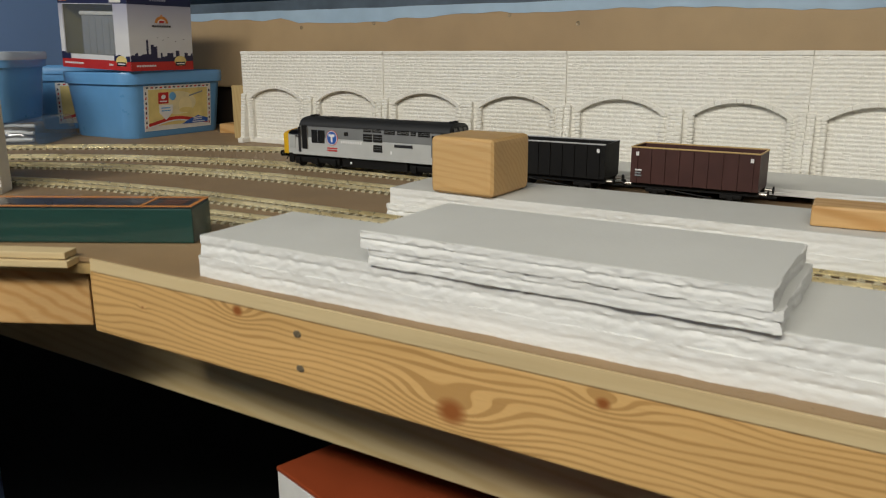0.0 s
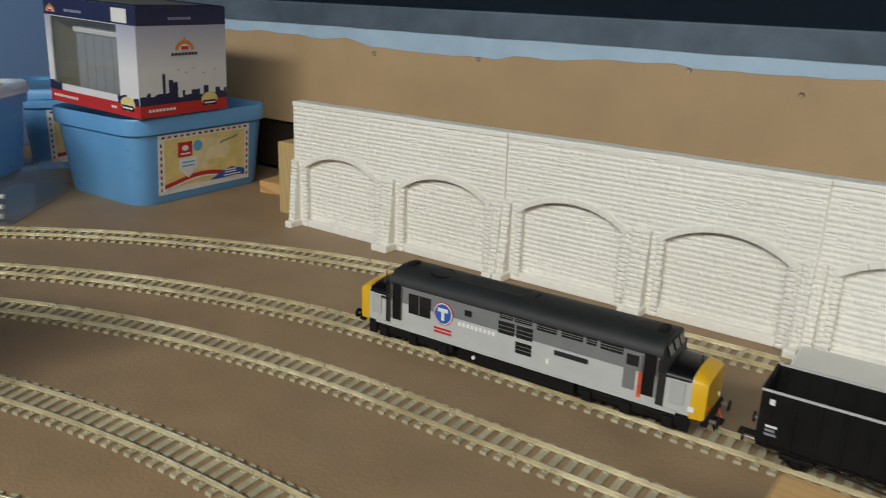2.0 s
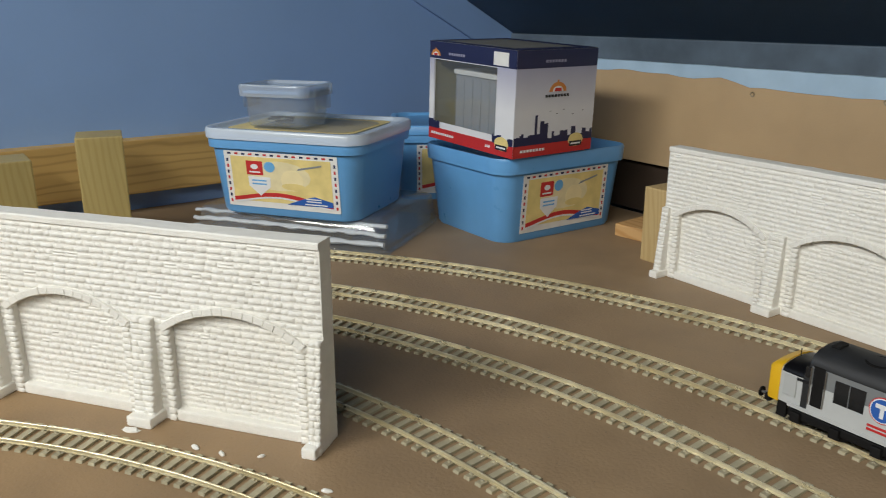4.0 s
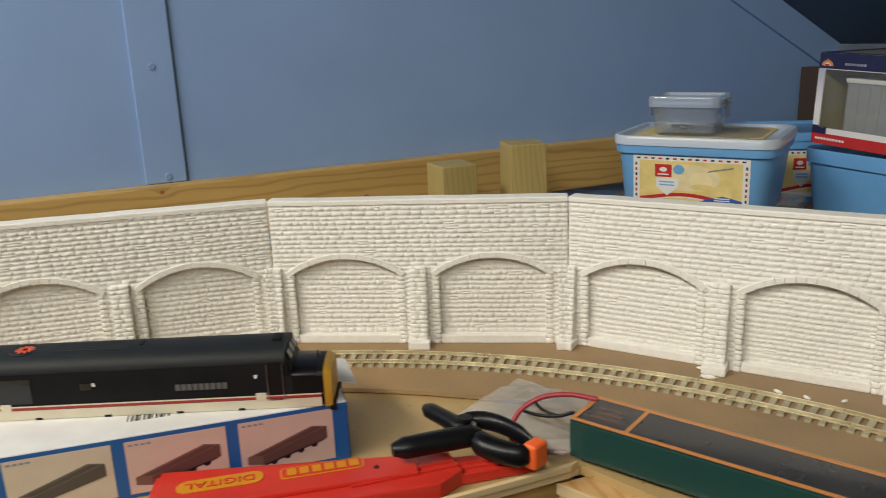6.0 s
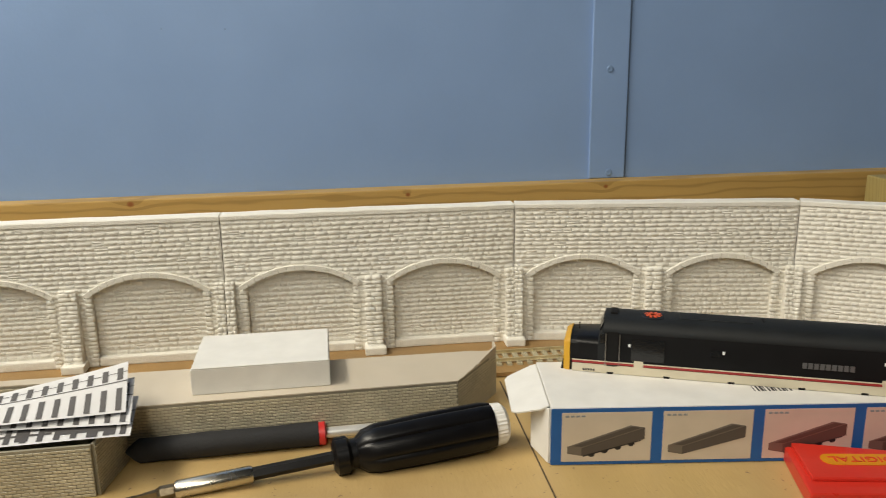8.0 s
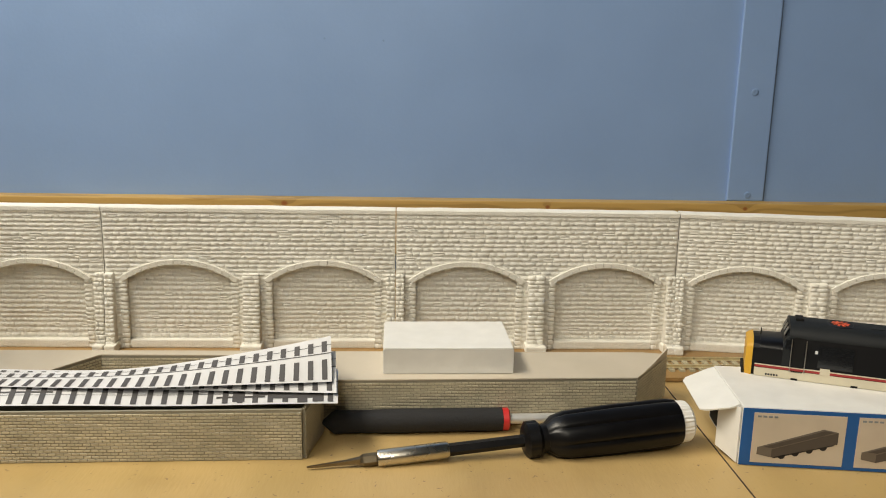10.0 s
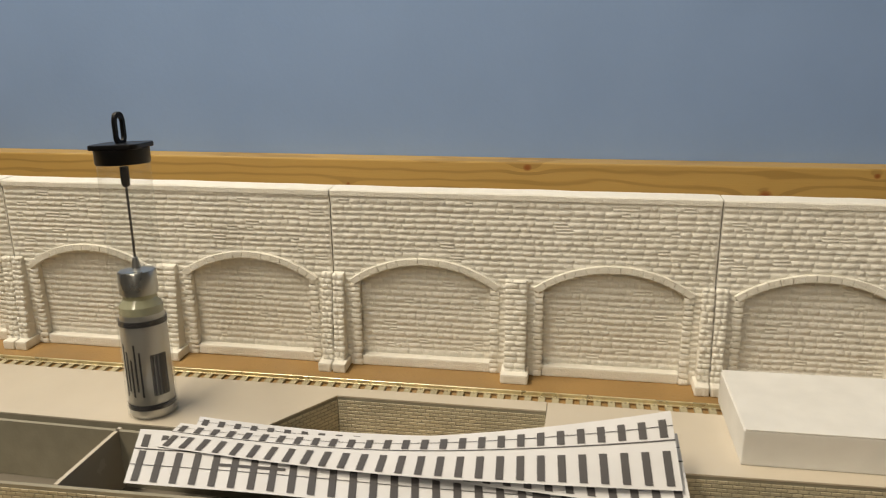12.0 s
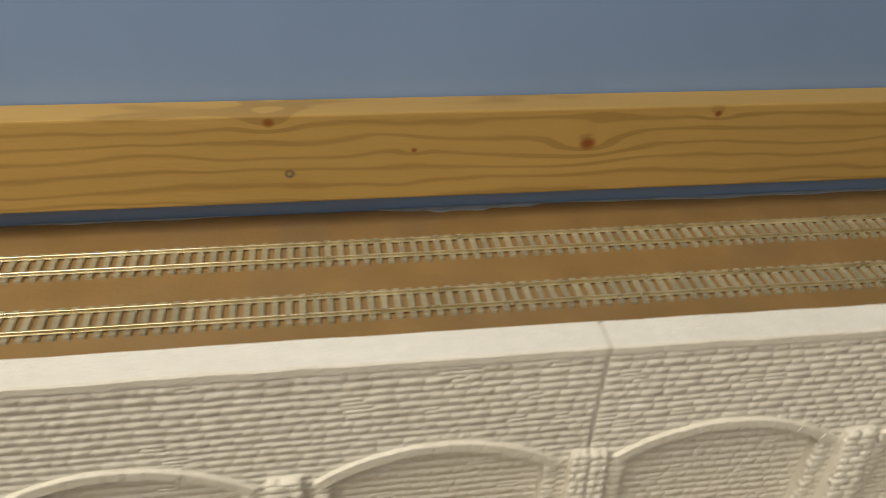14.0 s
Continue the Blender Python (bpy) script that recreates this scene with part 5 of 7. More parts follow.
            on("red_band", -hl + 0.006, hl - 0.006, 0.0196, 0.0212, IC_RED, 0.0006, "dark red stripe")
            on("white_line", -hl + 0.006, hl - 0.006, 0.0212, 0.0218, CREAM, 0.0006)
            for a in (-0.07, 0.078):
                on("step_patch", a - 0.003, a + 0.003, 0.0192, 0.0235, CREAM, 0.0007)
            for a in (-0.052, -0.012, 0.03, 0.066, -0.088):
                on("bottom_notch", a - 0.002, a + 0.002, 0.0132, 0.0145, BLACK_MATT, 0.0008)
            on("side_window", -0.0255, -0.019, 0.0305, 0.0345, GLASS_DARK, 0.0007)
            on("white_mark", -0.0185, -0.017, 0.0325, 0.0345, WHITE_PRINT, 0.0007)
            on("white_mark", -0.077, -0.0755, 0.033, 0.035, WHITE_PRINT, 0.0007)
            on("white_mark", 0.075, 0.0765, 0.033, 0.035, WHITE_PRINT, 0.0007)
            on("side_window", -0.075, -0.054, 0.0235, 0.0385, GLASS_DARK, 0.0004)
            for i in range(9):
                on("letter_bar", 0.029 + i * 0.0034, 0.0316 + i * 0.0034, 0.0275, 0.0312, DIM_PRINT, 0.0006)
            for i in range(5):
                on("number_bar", -0.106 + i * 0.0017, -0.1049 + i * 0.0017, 0.0145, 0.0158, DARK_PRINT, 0.0007)
    # roof fittings
    zr = zt
    for e in (-1, 1):
        part("roof_horn", box(e * 0.087 - 0.0025, e * 0.087 + 0.0025, -0.005, 0.005, zr - 0.0005, zr + 0.0016, 0.0005), BLACK_MATT, L)
        part("aerial", rod((e * 0.110, 0, zn - 0.002), (e * 0.110, 0, zn + 0.0042), 0.00035, 6), BLACK_MATT, L)
    part("exhaust_port", box(0.006, 0.0075, -0.002, 0.004, zr - 0.0006, zr + 0.0006), BLACK_MATT, L)
    part("roof_panel", box(-0.045, 0.0, -0.006, 0.006, zr - 0.0006, zr + 0.0003, 0.0002, 1), high, L)
    fan = part("radiator_fan", lathe([(0.0088, zr - 0.004), (0.0088, zr - 0.0002), (0.0078, zr + 0.0002), (0.0075, zr - 0.001), (0.0, zr - 0.0012)], 24, Matrix.Translation((-0.062, -0.001, 0))), BLACK_MATT if livery == "goods" else DARK_PRINT, L)
    if livery != "goods":
        for k in range(5):
            part("fan_blade", box(-0.0056, 0.0056, -0.0008, 0.0008, 0, 0.0004, 0, 1, Matrix.Translation((-0.062, -0.001, zr - 0.0002)) @ Matrix.Rotation(radians(36 * k), 4, "Z")), ORANGE_RED, fan, "orange fan blade")
    for i in range(4):
        part("roof_rib", loft([[(px, py * 1.006, pz + 0.0003) for px, py, pz in section(x, hw, zs - 0.0005, zs, zt)] for x in (-0.088 + i * 0.058, -0.0875 + i * 0.058)]), high, L)
    if underframe:
        part("fuel_tank", box(-0.040, 0.042, -0.0145, 0.0145, 0.0028, zb, 0.001), BLACK_MATT, L)
        part("frame", box(-hl + 0.006, hl - 0.006, -0.0135, 0.0135, zb - 0.003, zb), BLACK_MATT, L)
        part("white_dot", rod((-0.027, -0.0155, 0.0075), (-0.027, -0.0165, 0.0075), 0.0012, 10), WHITE_PRINT, L)
        for e in (-1, 1):
            bg = part("bogie", box(e * 0.075 - 0.031, e * 0.075 + 0.031, -0.0142, 0.0142, 0.0042, 0.0102, 0.0014), BLACK_MATT, L)
            for dx in (-0.0245, 0, 0.0245):
                for s in (-1, 1):
                    part("wheel", lathe([(0.0066, -0.0012), (0.0072, -0.0012), (0.0072, -0.0004), (0.0064, 0.0), (0.0064, 0.0014), (0.005, 0.0014), (0.0048, 0.001), (0.0, 0.001)], 18, Matrix.Translation((e * 0.075 + dx, s * 0.0092, 0.0064)) @ Matrix.Rotation(radians(-90 * s), 4, "X")), BLACK_MATT, bg)
                    part("axle_box", box(e * 0.075 + dx - 0.003, e * 0.075 + dx + 0.003, s * 0.0152 - 0.0014, s * 0.0152 + 0.0014, 0.003, 0.0092, 0.0007), BLACK_MATT, bg)
            for s in (-1, 1):
                part("step", box(e * 0.1085 - 0.003, e * 0.1085 + 0.003, s * 0.0152 - 0.001, s * 0.0152 + 0.001, 0.0035, 0.0135), BLACK_MATT, bg)
    return L


RAIL_TOP = 0.0052
locomotive("diesel_locomotive", "light grey model diesel locomotive with yellow ends on the track", turn(-0.385, 0.7182, RAIL_TOP, 0.8) @ Matrix.Diagonal((0.95, 1, 1, 1)), LGREY, DGREY, ROOF, WARN, "goods")


def open_wagon(label, m, paint, edge):
    """An open box wagon on four wheels, its length along x."""
    W = thing("open_wagon", label, "model wagon", m, "goods wagons")
    hl, hw, z0, z1 = 0.049, 0.0172, 0.0125, 0.0405
    for s in (-1, 1):
        ya, yb = sorted((s * hw, s * (hw - 0.0012)))
        part("side_panel", box(-hl, hl, ya, yb, z0, z1), paint, W)
        xa, xb = sorted((s * hl, s * (hl - 0.0012)))
        part("end_panel", box(xa, xb, -hw + 0.0013, hw - 0.0013, z0, z1), paint, W)
    part("wagon_floor", box(-hl + 0.0013, hl - 0.0013, -hw + 0.0013, hw - 0.0013, z0, z0 + 0.0012), paint, W)
    for s in (-1, 1):
        part("top_rail", box(-hl - 0.0003, hl + 0.0003, s * hw - 0.0007, s * hw + 0.0007, z1, z1 + 0.0011, 0.0002, 1), edge, W, "pale worn top edge")
        part("top_rail", box(s * hl - 0.0007, s * hl + 0.0007, -hw + 0.0008, hw - 0.0008, z1, z1 + 0.0009, 0.0002, 1), edge if edge is STRAW else BLACK_MATT, W)
        for i in range(9):
            x = -hl + 0.005 + i * (2 * hl - 0.01) / 8
            part("side_rib", box(x - 0.0007, x + 0.0007, min(s * hw, s * (hw + 0.0011)), max(s * hw, s * (hw + 0.0011)), z0, z1 - 0.0005), paint, W)
            part("inner_rib", box(x - 0.0005, x + 0.0005, min(s * (hw - 0.0012), s * (hw - 0.0019)), max(s * (hw - 0.0012), s * (hw - 0.0019)), z0 + 0.0012, z1 - 0.0005), paint, W)
        part("solebar", box(-hl, hl, s * 0.0125 - 0.001, s * 0.0125 + 0.001, 0.0085, z0), BLACK_MATT, W)
        for x in (-hl + 0.0055, hl - 0.0055):
            part("panel_mark", box(x - 0.0012, x + 0.0012, min(s * (hw + 0.001), s * (hw + 0.0013)), max(s * (hw + 0.001), s * (hw + 0.0013)), z1 - 0.006, z1 - 0.003), WHITE_PRINT, W)
        for i in range(3):
            z = z0 + 0.010 - i * 0.0022
            part("number_bar", box(-hl + 0.004, -hl + 0.0095 - 0.0008 * (i % 2), min(s * (hw + 0.0011), s * (hw + 0.0014)), max(s * (hw + 0.0011), s * (hw + 0.0014)), z, z + 0.0012), GREY_PRINT if i else WHITE_PRINT, W)
        for x in (-0.029, 0.029):
            wl = part("wheel", lathe([(0.0066, -0.0012), (0.0072, -0.0012), (0.0072, -0.0004), (0.0064, 0.0), (0.0064, 0.0014), (0.005, 0.0014), (0.0048, 0.001), (0.0, 0.001)], 18, Matrix.Translation((x, s * 0.0092, 0.0064)) @ Matrix.Rotation(radians(-90 * s), 4, "X")), BLACK_MATT, W)
            part("spring", box(x - 0.008, x + 0.008, s * 0.0142 - 0.0008, s * 0.0142 + 0.0008, 0.0055, 0.0085, 0.0006), BLACK_MATT, W)
            part("axle_box", box(x - 0.0022, x + 0.0022, s * 0.0146 - 0.0012, s * 0.0146 + 0.0012, 0.0038, 0.0082, 0.0006), BLACK_MATT, W)
        part("brake_lever", rod((-0.02, s * 0.0152, 0.0085), (0.016, s * 0.0152, 0.0048), 0.0006, 6), BLACK_MATT, W)
        for yy in (-0.0115, 0.0115):
            bf = part("buffer", rod((s * hl, yy, 0.0105), (s * (hl + 0.006), yy, 0.0105), 0.0011, 8), STEEL, W)
            part("buffer_head", rod((s * (hl + 0.006), yy, 0.0105), (s * (hl + 0.0068), yy, 0.0105), 0.003, 12), BLACK_MATT, bf)
        part("coupling", box(s * (hl + 0.005) - 0.006, s * (hl + 0.005) + 0.006, -0.0035, 0.0035, 0.0062, 0.0072, 0.0003, 1), BLACK_MATT, W)
    return W


open_wagon("weathered black open box wagon with a pale top edge", turn(-0.197, 0.7187, RAIL_TOP, 0), BLACK_MATT, mc("pale_grey_edge", (0.5, 0.5, 0.5), 0.5))
open_wagon("maroon open box wagon with a straw-coloured top edge", turn(-0.077, 0.7187, RAIL_TOP, 0), RUST_RED, STRAW)


# ---- foam boards on the benches ----
def foam_sheet(x0, x1, y0, y1, z0, z1, seed, deg=0.0, label="white foam board sheet with ragged torn edges"):
    """A sheet with torn edges: the outline wanders, more at mid height."""
    t = thing("foam_board", label, "foam board", Matrix.Translation(((x0 + x1) / 2, (y0 + y1) / 2, z0)) @ Matrix.Rotation(radians(deg), 4, "Z"), "foam boards")
    w, d, h = x1 - x0, y1 - y0, z1 - z0
    out = []
    n = max(12, int(w / 0.0016))
    m = max(8, int(d / 0.0016))
    for k in range(n):
        out.append((-w / 2 + w * k / n, -d / 2, 0, -1))
    for k in range(m):
        out.append((w / 2, -d / 2 + d * k / m, 1, 0))
    for k in range(n):
        out.append((w / 2 - w * k / n, d / 2, 0, 1))
    for k in range(m):
        out.append((-w / 2, d / 2 - d * k / m, -1, 0))
    levels = 12
    secs = []
    for j in range(levels):
        f = j / (levels - 1)
        sec = []
        for x, y, nx, ny in out:
            torn = max(0.0, noise.noise((x * 14, y * 14, seed * 1.3)) + 0.25)
            a = 0.0012 * noise.noise((x * 60, y * 60, seed)) + (0.0003 + 0.0006 * torn) * noise.noise((x * 260, y * 260, seed * 2 + f * 4)) + (0.0003 + 0.0005 * torn) * noise.noise((x * 640, y * 640, seed * 3 + f * 14))
            a -= 0.0009 * max(0.0, 1 - abs(f - 0.52) * 9) * (0.5 + torn)
            sec.append((x + nx * a, y + ny * a, h * f + (0 if j in (0, levels - 1) else 0.0003 * noise.noise((x * 300, y * 300, seed)))))
        secs.append(sec)
    part("foam_core", loft(secs), FOAM, t, "crumbly white foam", True)
    part("paper_face", extrude([(x * 0.9975, y * 0.985) for x, y, _, _ in out][::4], h - 0.0004, h + 0.0003), FOAM_FACE_DIMMED, t, "smooth white paper face, greyed to stand in for weaker light on top")
    return t


foam_sheet(-0.262, 0.46, 0.3735, 0.452, 0.0, 0.0119, 1)
foam_sheet(-0.259, 0.45, 0.3738, 0.449, 0.01185, 0.0238, 2, 0.05)
foam_sheet(-0.142, 0.040, 0.3715, 0.449, 0.02385, 0.0318, 3, -0.3)
foam_sheet(-0.146, 0.037, 0.3708, 0.450, 0.03185, 0.0400, 4, -0.25)
foam_sheet(-0.262, 0.62, 0.554, 0.630, 0.0, 0.0113, 5, 0.0)
foam_sheet(-0.259, 0.60, 0.5545, 0.626, 0.01125, 0.0232, 6, 0.0)
foam_sheet(-0.252, 0.80, 0.762, 0.852, 0.0066, 0.012, 8, 0.0, "white foam board sheet lying over the end of the outer track")

blk = thing("wood_block", "light pine block with rounded edges standing on the foam board", "wood block", turn(-0.1955, 0.5775, 0.0238, -2))
part("timber", box(-0.0255, 0.0255, -0.0265, 0.0265, 0, 0.040, 0.0045, 3), BLOCK_PINE, blk, smooth=False)
offcut("wood_offcut", "small pine strip lying on the foam board", turn(0.048, 0.585, 0.0238, 4), 0.05, 0.028, 0.012, PINE)
bead = thing("bead", "small red plastic knob lying on the foam board", "knob", turn(-0.240, 0.608, 0.0236, 0))
part("knob", lathe([(0.002, 0), (0.0036, 0.001), (0.004, 0.004), (0.003, 0.0065), (0, 0.007)], 14), mc("red_plastic", (0.62, 0.04, 0.03), 0.35), bead, smooth=True)

# ---- things on the corner of the bench ----
GREEN = mc("dark_green_card", (0.003, 0.048, 0.040), 0.4)
gb = thing("train_box", "green and navy locomotive box with orange edging in clear film", "box", turn(-0.4955, 0.3475, 0.0, 29.2))
hl, hw, hh = 0.188, 0.0175, 0.0245
part("carton", box(-hl, hl, -hw, hw, 0.0005, hh - 0.0012, 0.0008), GREEN, gb)
part("lid", box(-hl + 0.0002, hl - 0.0002, -hw + 0.0002, hw - 0.0002, hh - 0.001, hh, 0.0003, 1), mc("navy_card", (0.012, 0.014, 0.022), 0.3), gb, "navy card top")
for s in (-1, 1):
    part("edging", box(-hl, hl, s * (hw - 0.0014) - 0.0014, s * (hw - 0.0014) + 0.0014, hh, hh + 0.0004), ORANGE_PRINT, gb, "orange edging")
    part("edging", box(s * (hl - 0.0014) - 0.0014, s * (hl - 0.0014) + 0.0014, -hw + 0.0028, hw - 0.0028, hh, hh + 0.0004), ORANGE_PRINT, gb, "orange edging")
for x in (-hl + 0.034, hl - 0.034):
    part("edging", box(x - 0.0013, x + 0.0013, -hw + 0.0028, hw - 0.0028, hh, hh + 0.0004), ORANGE_PRINT, gb, "orange edging")
for x in (-hl + 0.017, hl - 0.017):
    for i in range(3):
        part("letter_bar", box(x - 0.009 + 0.002 * (i % 2), x + 0.008, -0.008 + i * 0.006, -0.0062 + i * 0.006, hh, hh + 0.0004), mc("dim_copper_print", (0.14, 0.055, 0.03), 0.4) if "dim_copper_print" not in bpy.data.materials else bpy.data.materials["dim_copper_print"], gb)
film = part("film_sleeve", box(-hl - 0.001, hl + 0.010, -hw - 0.0014, hw + 0.0014, 0.0002, hh + 0.0022, 0.004, 3), CLEAR_SLEEVE, gb, "clear film sleeve")
film.visible_shadow = False
bag = thing("plastic_bag", "crumpled clear plastic bag by the train box", "bag", turn(-0.698, 0.246, 0.0, 28) @ Matrix.Diagonal((1.45, 1.5, 0.75, 1)))
rnd = random.Random(5)
bm = bmesh.new()
grid = [[bm.verts.new((-0.028 + 0.008 * i, -0.025 + 0.007 * j, 0.006 + 0.011 * math.sin(math.pi * i / 7) * math.sin(math.pi * j / 7) + 0.0035 * rnd.random())) for j in range(8)] for i in range(8)]
for i in range(7):
    for j in range(7):
        bm.faces.new((grid[i][j], grid[i + 1][j], grid[i + 1][j + 1], grid[i][j + 1]))
bmesh.ops.solidify(bm, geom=bm.faces, thickness=0.0003)
part("film", bm, BAG_FILM, bag)


def tube_curve(name, pts, r, material, parent):
    """A bent wire, as a mesh swept along points."""
    cu = bpy.data.curves.new("wire", "CURVE")
    cu.dimensions, cu.bevel_depth, cu.bevel_resolution, cu.resolution_u = "3D", r, 3, 6
    sp = cu.splines.new("BEZIER")
    sp.bezier_points.add(len(pts) - 1)
    for b, p in zip(sp.bezier_points, pts):
        b.co = p
        b.handle_left_type = b.handle_right_type = "AUTO"
    tmp = bpy.data.objects.new("wire", cu)
    me = bpy.data.meshes.new_from_object(tmp)
    bpy.data.objects.remove(tmp)
    bpy.data.curves.remove(cu)
    me.materials.append(material)
    ob = new(name, me)
    if parent:
        ob.parent = parent
    return ob


wire = thing("wire", "loop of red and black electrical wire", "wire", Matrix())
tube_curve("red_wire", [(-0.661, 0.266, 0.0268), (-0.675, 0.250, 0.0275), (-0.684, 0.233, 0.022), (-0.683, 0.220, 0.012), (-0.674, 0.216, 0.0035), (-0.664, 0.226, 0.001), (-0.654, 0.240, 0.0015)], 0.0016, mc("red_wire_sheath", (0.36, 0.03, 0.045), 0.4), wire)
tube_curve("black_wire", [(-0.682, 0.227, 0.0185), (-0.672, 0.231, 0.0195), (-0.662, 0.239, 0.0215), (-0.655, 0.246, 0.0255)], 0.0011, BLACK, wire)
tube_curve("black_wire", [(-0.683, 0.235, 0.0225), (-0.675, 0.236, 0.0205), (-0.664, 0.242, 0.0195)], 0.0009, BLACK, wire)

# spring clamp
cl = thing("spring_clamp", "black plastic spring clamp with orange jaw pads", "clamp", Matrix())
H1, H2, JW = Vector((-0.718, 0.176, 0.016)), Vector((-0.6745, 0.139, 0.018)), Vector((-0.644, 0.214, 0.017))
PV = Vector((-0.676, 0.186, 0.0185))


def limb(p, q, w0, w1, h, name, mid=None):
    d = (q - p).normalized()
    s = Vector((-d.y, d.x, 0))
    secs = []
    for k in range(9):
        f = k / 8
        c = p.lerp(q, f) + (mid * (4 * f * (1 - f)) if mid else Vector((0, 0, 0)))
        w = (w0 * (1 - f) + w1 * f) * (0.55 if k in (0, 8) else 1.0)
        hh2 = h * (0.6 if k in (0, 8) else 1.0)
        secs.append([tuple(c + s * (w * math.cos(a)) + Vector((0, 0, hh2 * math.sin(a)))) for a in [2 * math.pi * i / 12 for i in range(12)]])
    return part(name, loft(secs), BLACK, cl, smooth=True)


limb(H1, PV, 0.0052, 0.0066, 0.0050, "handle")
limb(H2, PV + Vector((0.006, 0.006, -0.001)), 0.0066, 0.0085, 0.0062, "handle")
limb(PV - Vector((0.010, 0.002, 0)), JW + Vector((-0.004, 0.000, 0.0)), 0.0062, 0.0034, 0.0056, "jaw", Vector((-0.0105, 0.0045, 0.001)))
limb(PV + Vector((0.008, 0.000, -0.002)), JW + Vector((0.004, -0.006, -0.003)), 0.0085, 0.0048, 0.0068, "jaw", Vector((0.003, -0.001, -0.001)))
part("jaw_web", extrude([tuple((PV + o).xy) for o in (Vector((-0.008, 0.002, 0)), Vector((0.006, 0.0, 0)), Vector((0.026, 0.020, 0)), Vector((0.010, 0.018, 0)))], 0.0085, 0.0110, 0.0008), BLACK, cl)
part("pivot", rod(PV + Vector((-0.004, 0, -0.007)), PV + Vector((-0.004, 0, 0.0064)), 0.0040, 16), BLACK, cl)
part("pivot_rim", lathe([(0.0052, 0.0050), (0.0052, 0.0058), (0.0042, 0.0060)], 18, Matrix.Translation(PV + Vector((-0.004, 0, 0)))), BLACK, cl)
part("spring", lathe([(0.0056, -0.0035), (0.0056, 0.0035)], 14, Matrix.Translation(PV)), STEEL, cl)
part("jaw_pad", box(-0.0048, 0.0048, -0.0062, 0.0062, -0.0118, 0.0035, 0.0026, 3, Matrix.Translation(JW + Vector((0.001, -0.001, 0))) @ Matrix.Rotation(radians(24), 4, "Z")), mc("orange_rubber", (0.85, 0.13, 0.02), 0.5), cl, "orange jaw pad")

# red re-railing ramp
rr = thing("rerailing_ramp", "red plastic re-railing ramp with yellow raised lettering", "track tool", Matrix.Translation((-0.009, 0.0115, 0)))
RED = mc("bright_red_plastic", (0.62, 0.035, 0.022), 0.32)
ridge = [(-0.722, 0.004), (-0.664, -0.012), (-0.6395, 0.146), (-0.6475, 0.163), (-0.669, 0.163)]
part("body", extrude(ridge, -0.0035, 0.0062, 0.0012), RED, rr)
part("tongue", extrude([(-0.6470, 0.158), (-0.6410, 0.206), (-0.6530, 0.208), (-0.6690, 0.158)], -0.0035, 0.0036, 0.0010), RED, rr, "thin tapered tongue")
part("deck", extrude([(-0.716, 0.006), (-0.676, -0.004), (-0.652, 0.138), (-0.670, 0.142)], 0.0062, 0.0088, 0.0008), RED, rr)
for o in (0.0, 0.007):
    part("groove_rib", extrude([(-0.665 + o, 0.10), (-0.6635 + o, 0.10), (-0.6565 + o * 0.8, 0.161), (-0.658 + o * 0.8, 0.161)], 0.0062, 0.0076, 0.0003), RED, rr)
    part("groove_rib", extrude([(-0.658 + o * 0.8, 0.1632), (-0.6565 + o * 0.8, 0.1632), (-0.6475 + o * 0.5, 0.204), (-0.6490 + o * 0.5, 0.204)], 0.0036, 0.0048, 0.0003), RED, rr)
part("peg_hole", rod((-0.667, 0.118, 0.0088), (-0.667, 0.118, 0.0093), 0.0016, 12), DARK_PRINT, rr)
YEL = mc("ochre_yellow_lettering", (0.66, 0.27, 0.01), 0.4)
ang = math.atan2(0.15, 0.034)
mtx = Matrix.Translation((-0.690, 0.035, 0.0091)) @ Matrix.Rotation(radians(-99), 4, "Z")
part("letter_panel", extrude(rounded(0.047, 0.0125, 0.006), -0.0002, 0.0002), YEL, rr, at=mtx)
words("raised_word", "DIGITAL", 0.0082, RED, mtx @ Matrix.Translation((0, 0, 0.0004)), rr, 0.0002, 1.25)
mtx2 = Matrix.Translation((-0.6795, 0.090, 0.0091)) @ Matrix.Rotation(radians(-99), 4, "Z")
bm = extrude(rounded(0.047, 0.0115, 0.003), -0.0002, 0.0001)
part("letter_panel", bm, YEL, rr, at=mtx2)
flat("letter_panel", rounded(0.045, 0.0095, 0.002), RED, mtx2, rr, 0.0004)
for i in range(6):
    flat("letter_bar", rect(-0.0205 + i * 0.007, -0.0152 + i * 0.007, -0.0034, 0.0034), YEL, mtx2, rr, 0.0007)

# pictured box with a locomotive body on it
IB = Matrix.Translation((-0.741, -0.129, -0.004)) @ Matrix.Rotation(math.atan2(0.254, 0.027), 4, "Z") @ Matrix.Diagonal((1.02, 1, 0.97, 1))
ib = thing("body_kit_box", "white card box with blue-framed pictures and an open end flap", "box", IB)
LEN, DEP, HGT = 0.2497, 0.072, 0.0395
BOXBLUE = mc("box_blue", (0.010, 0.105, 0.36), 0.45)
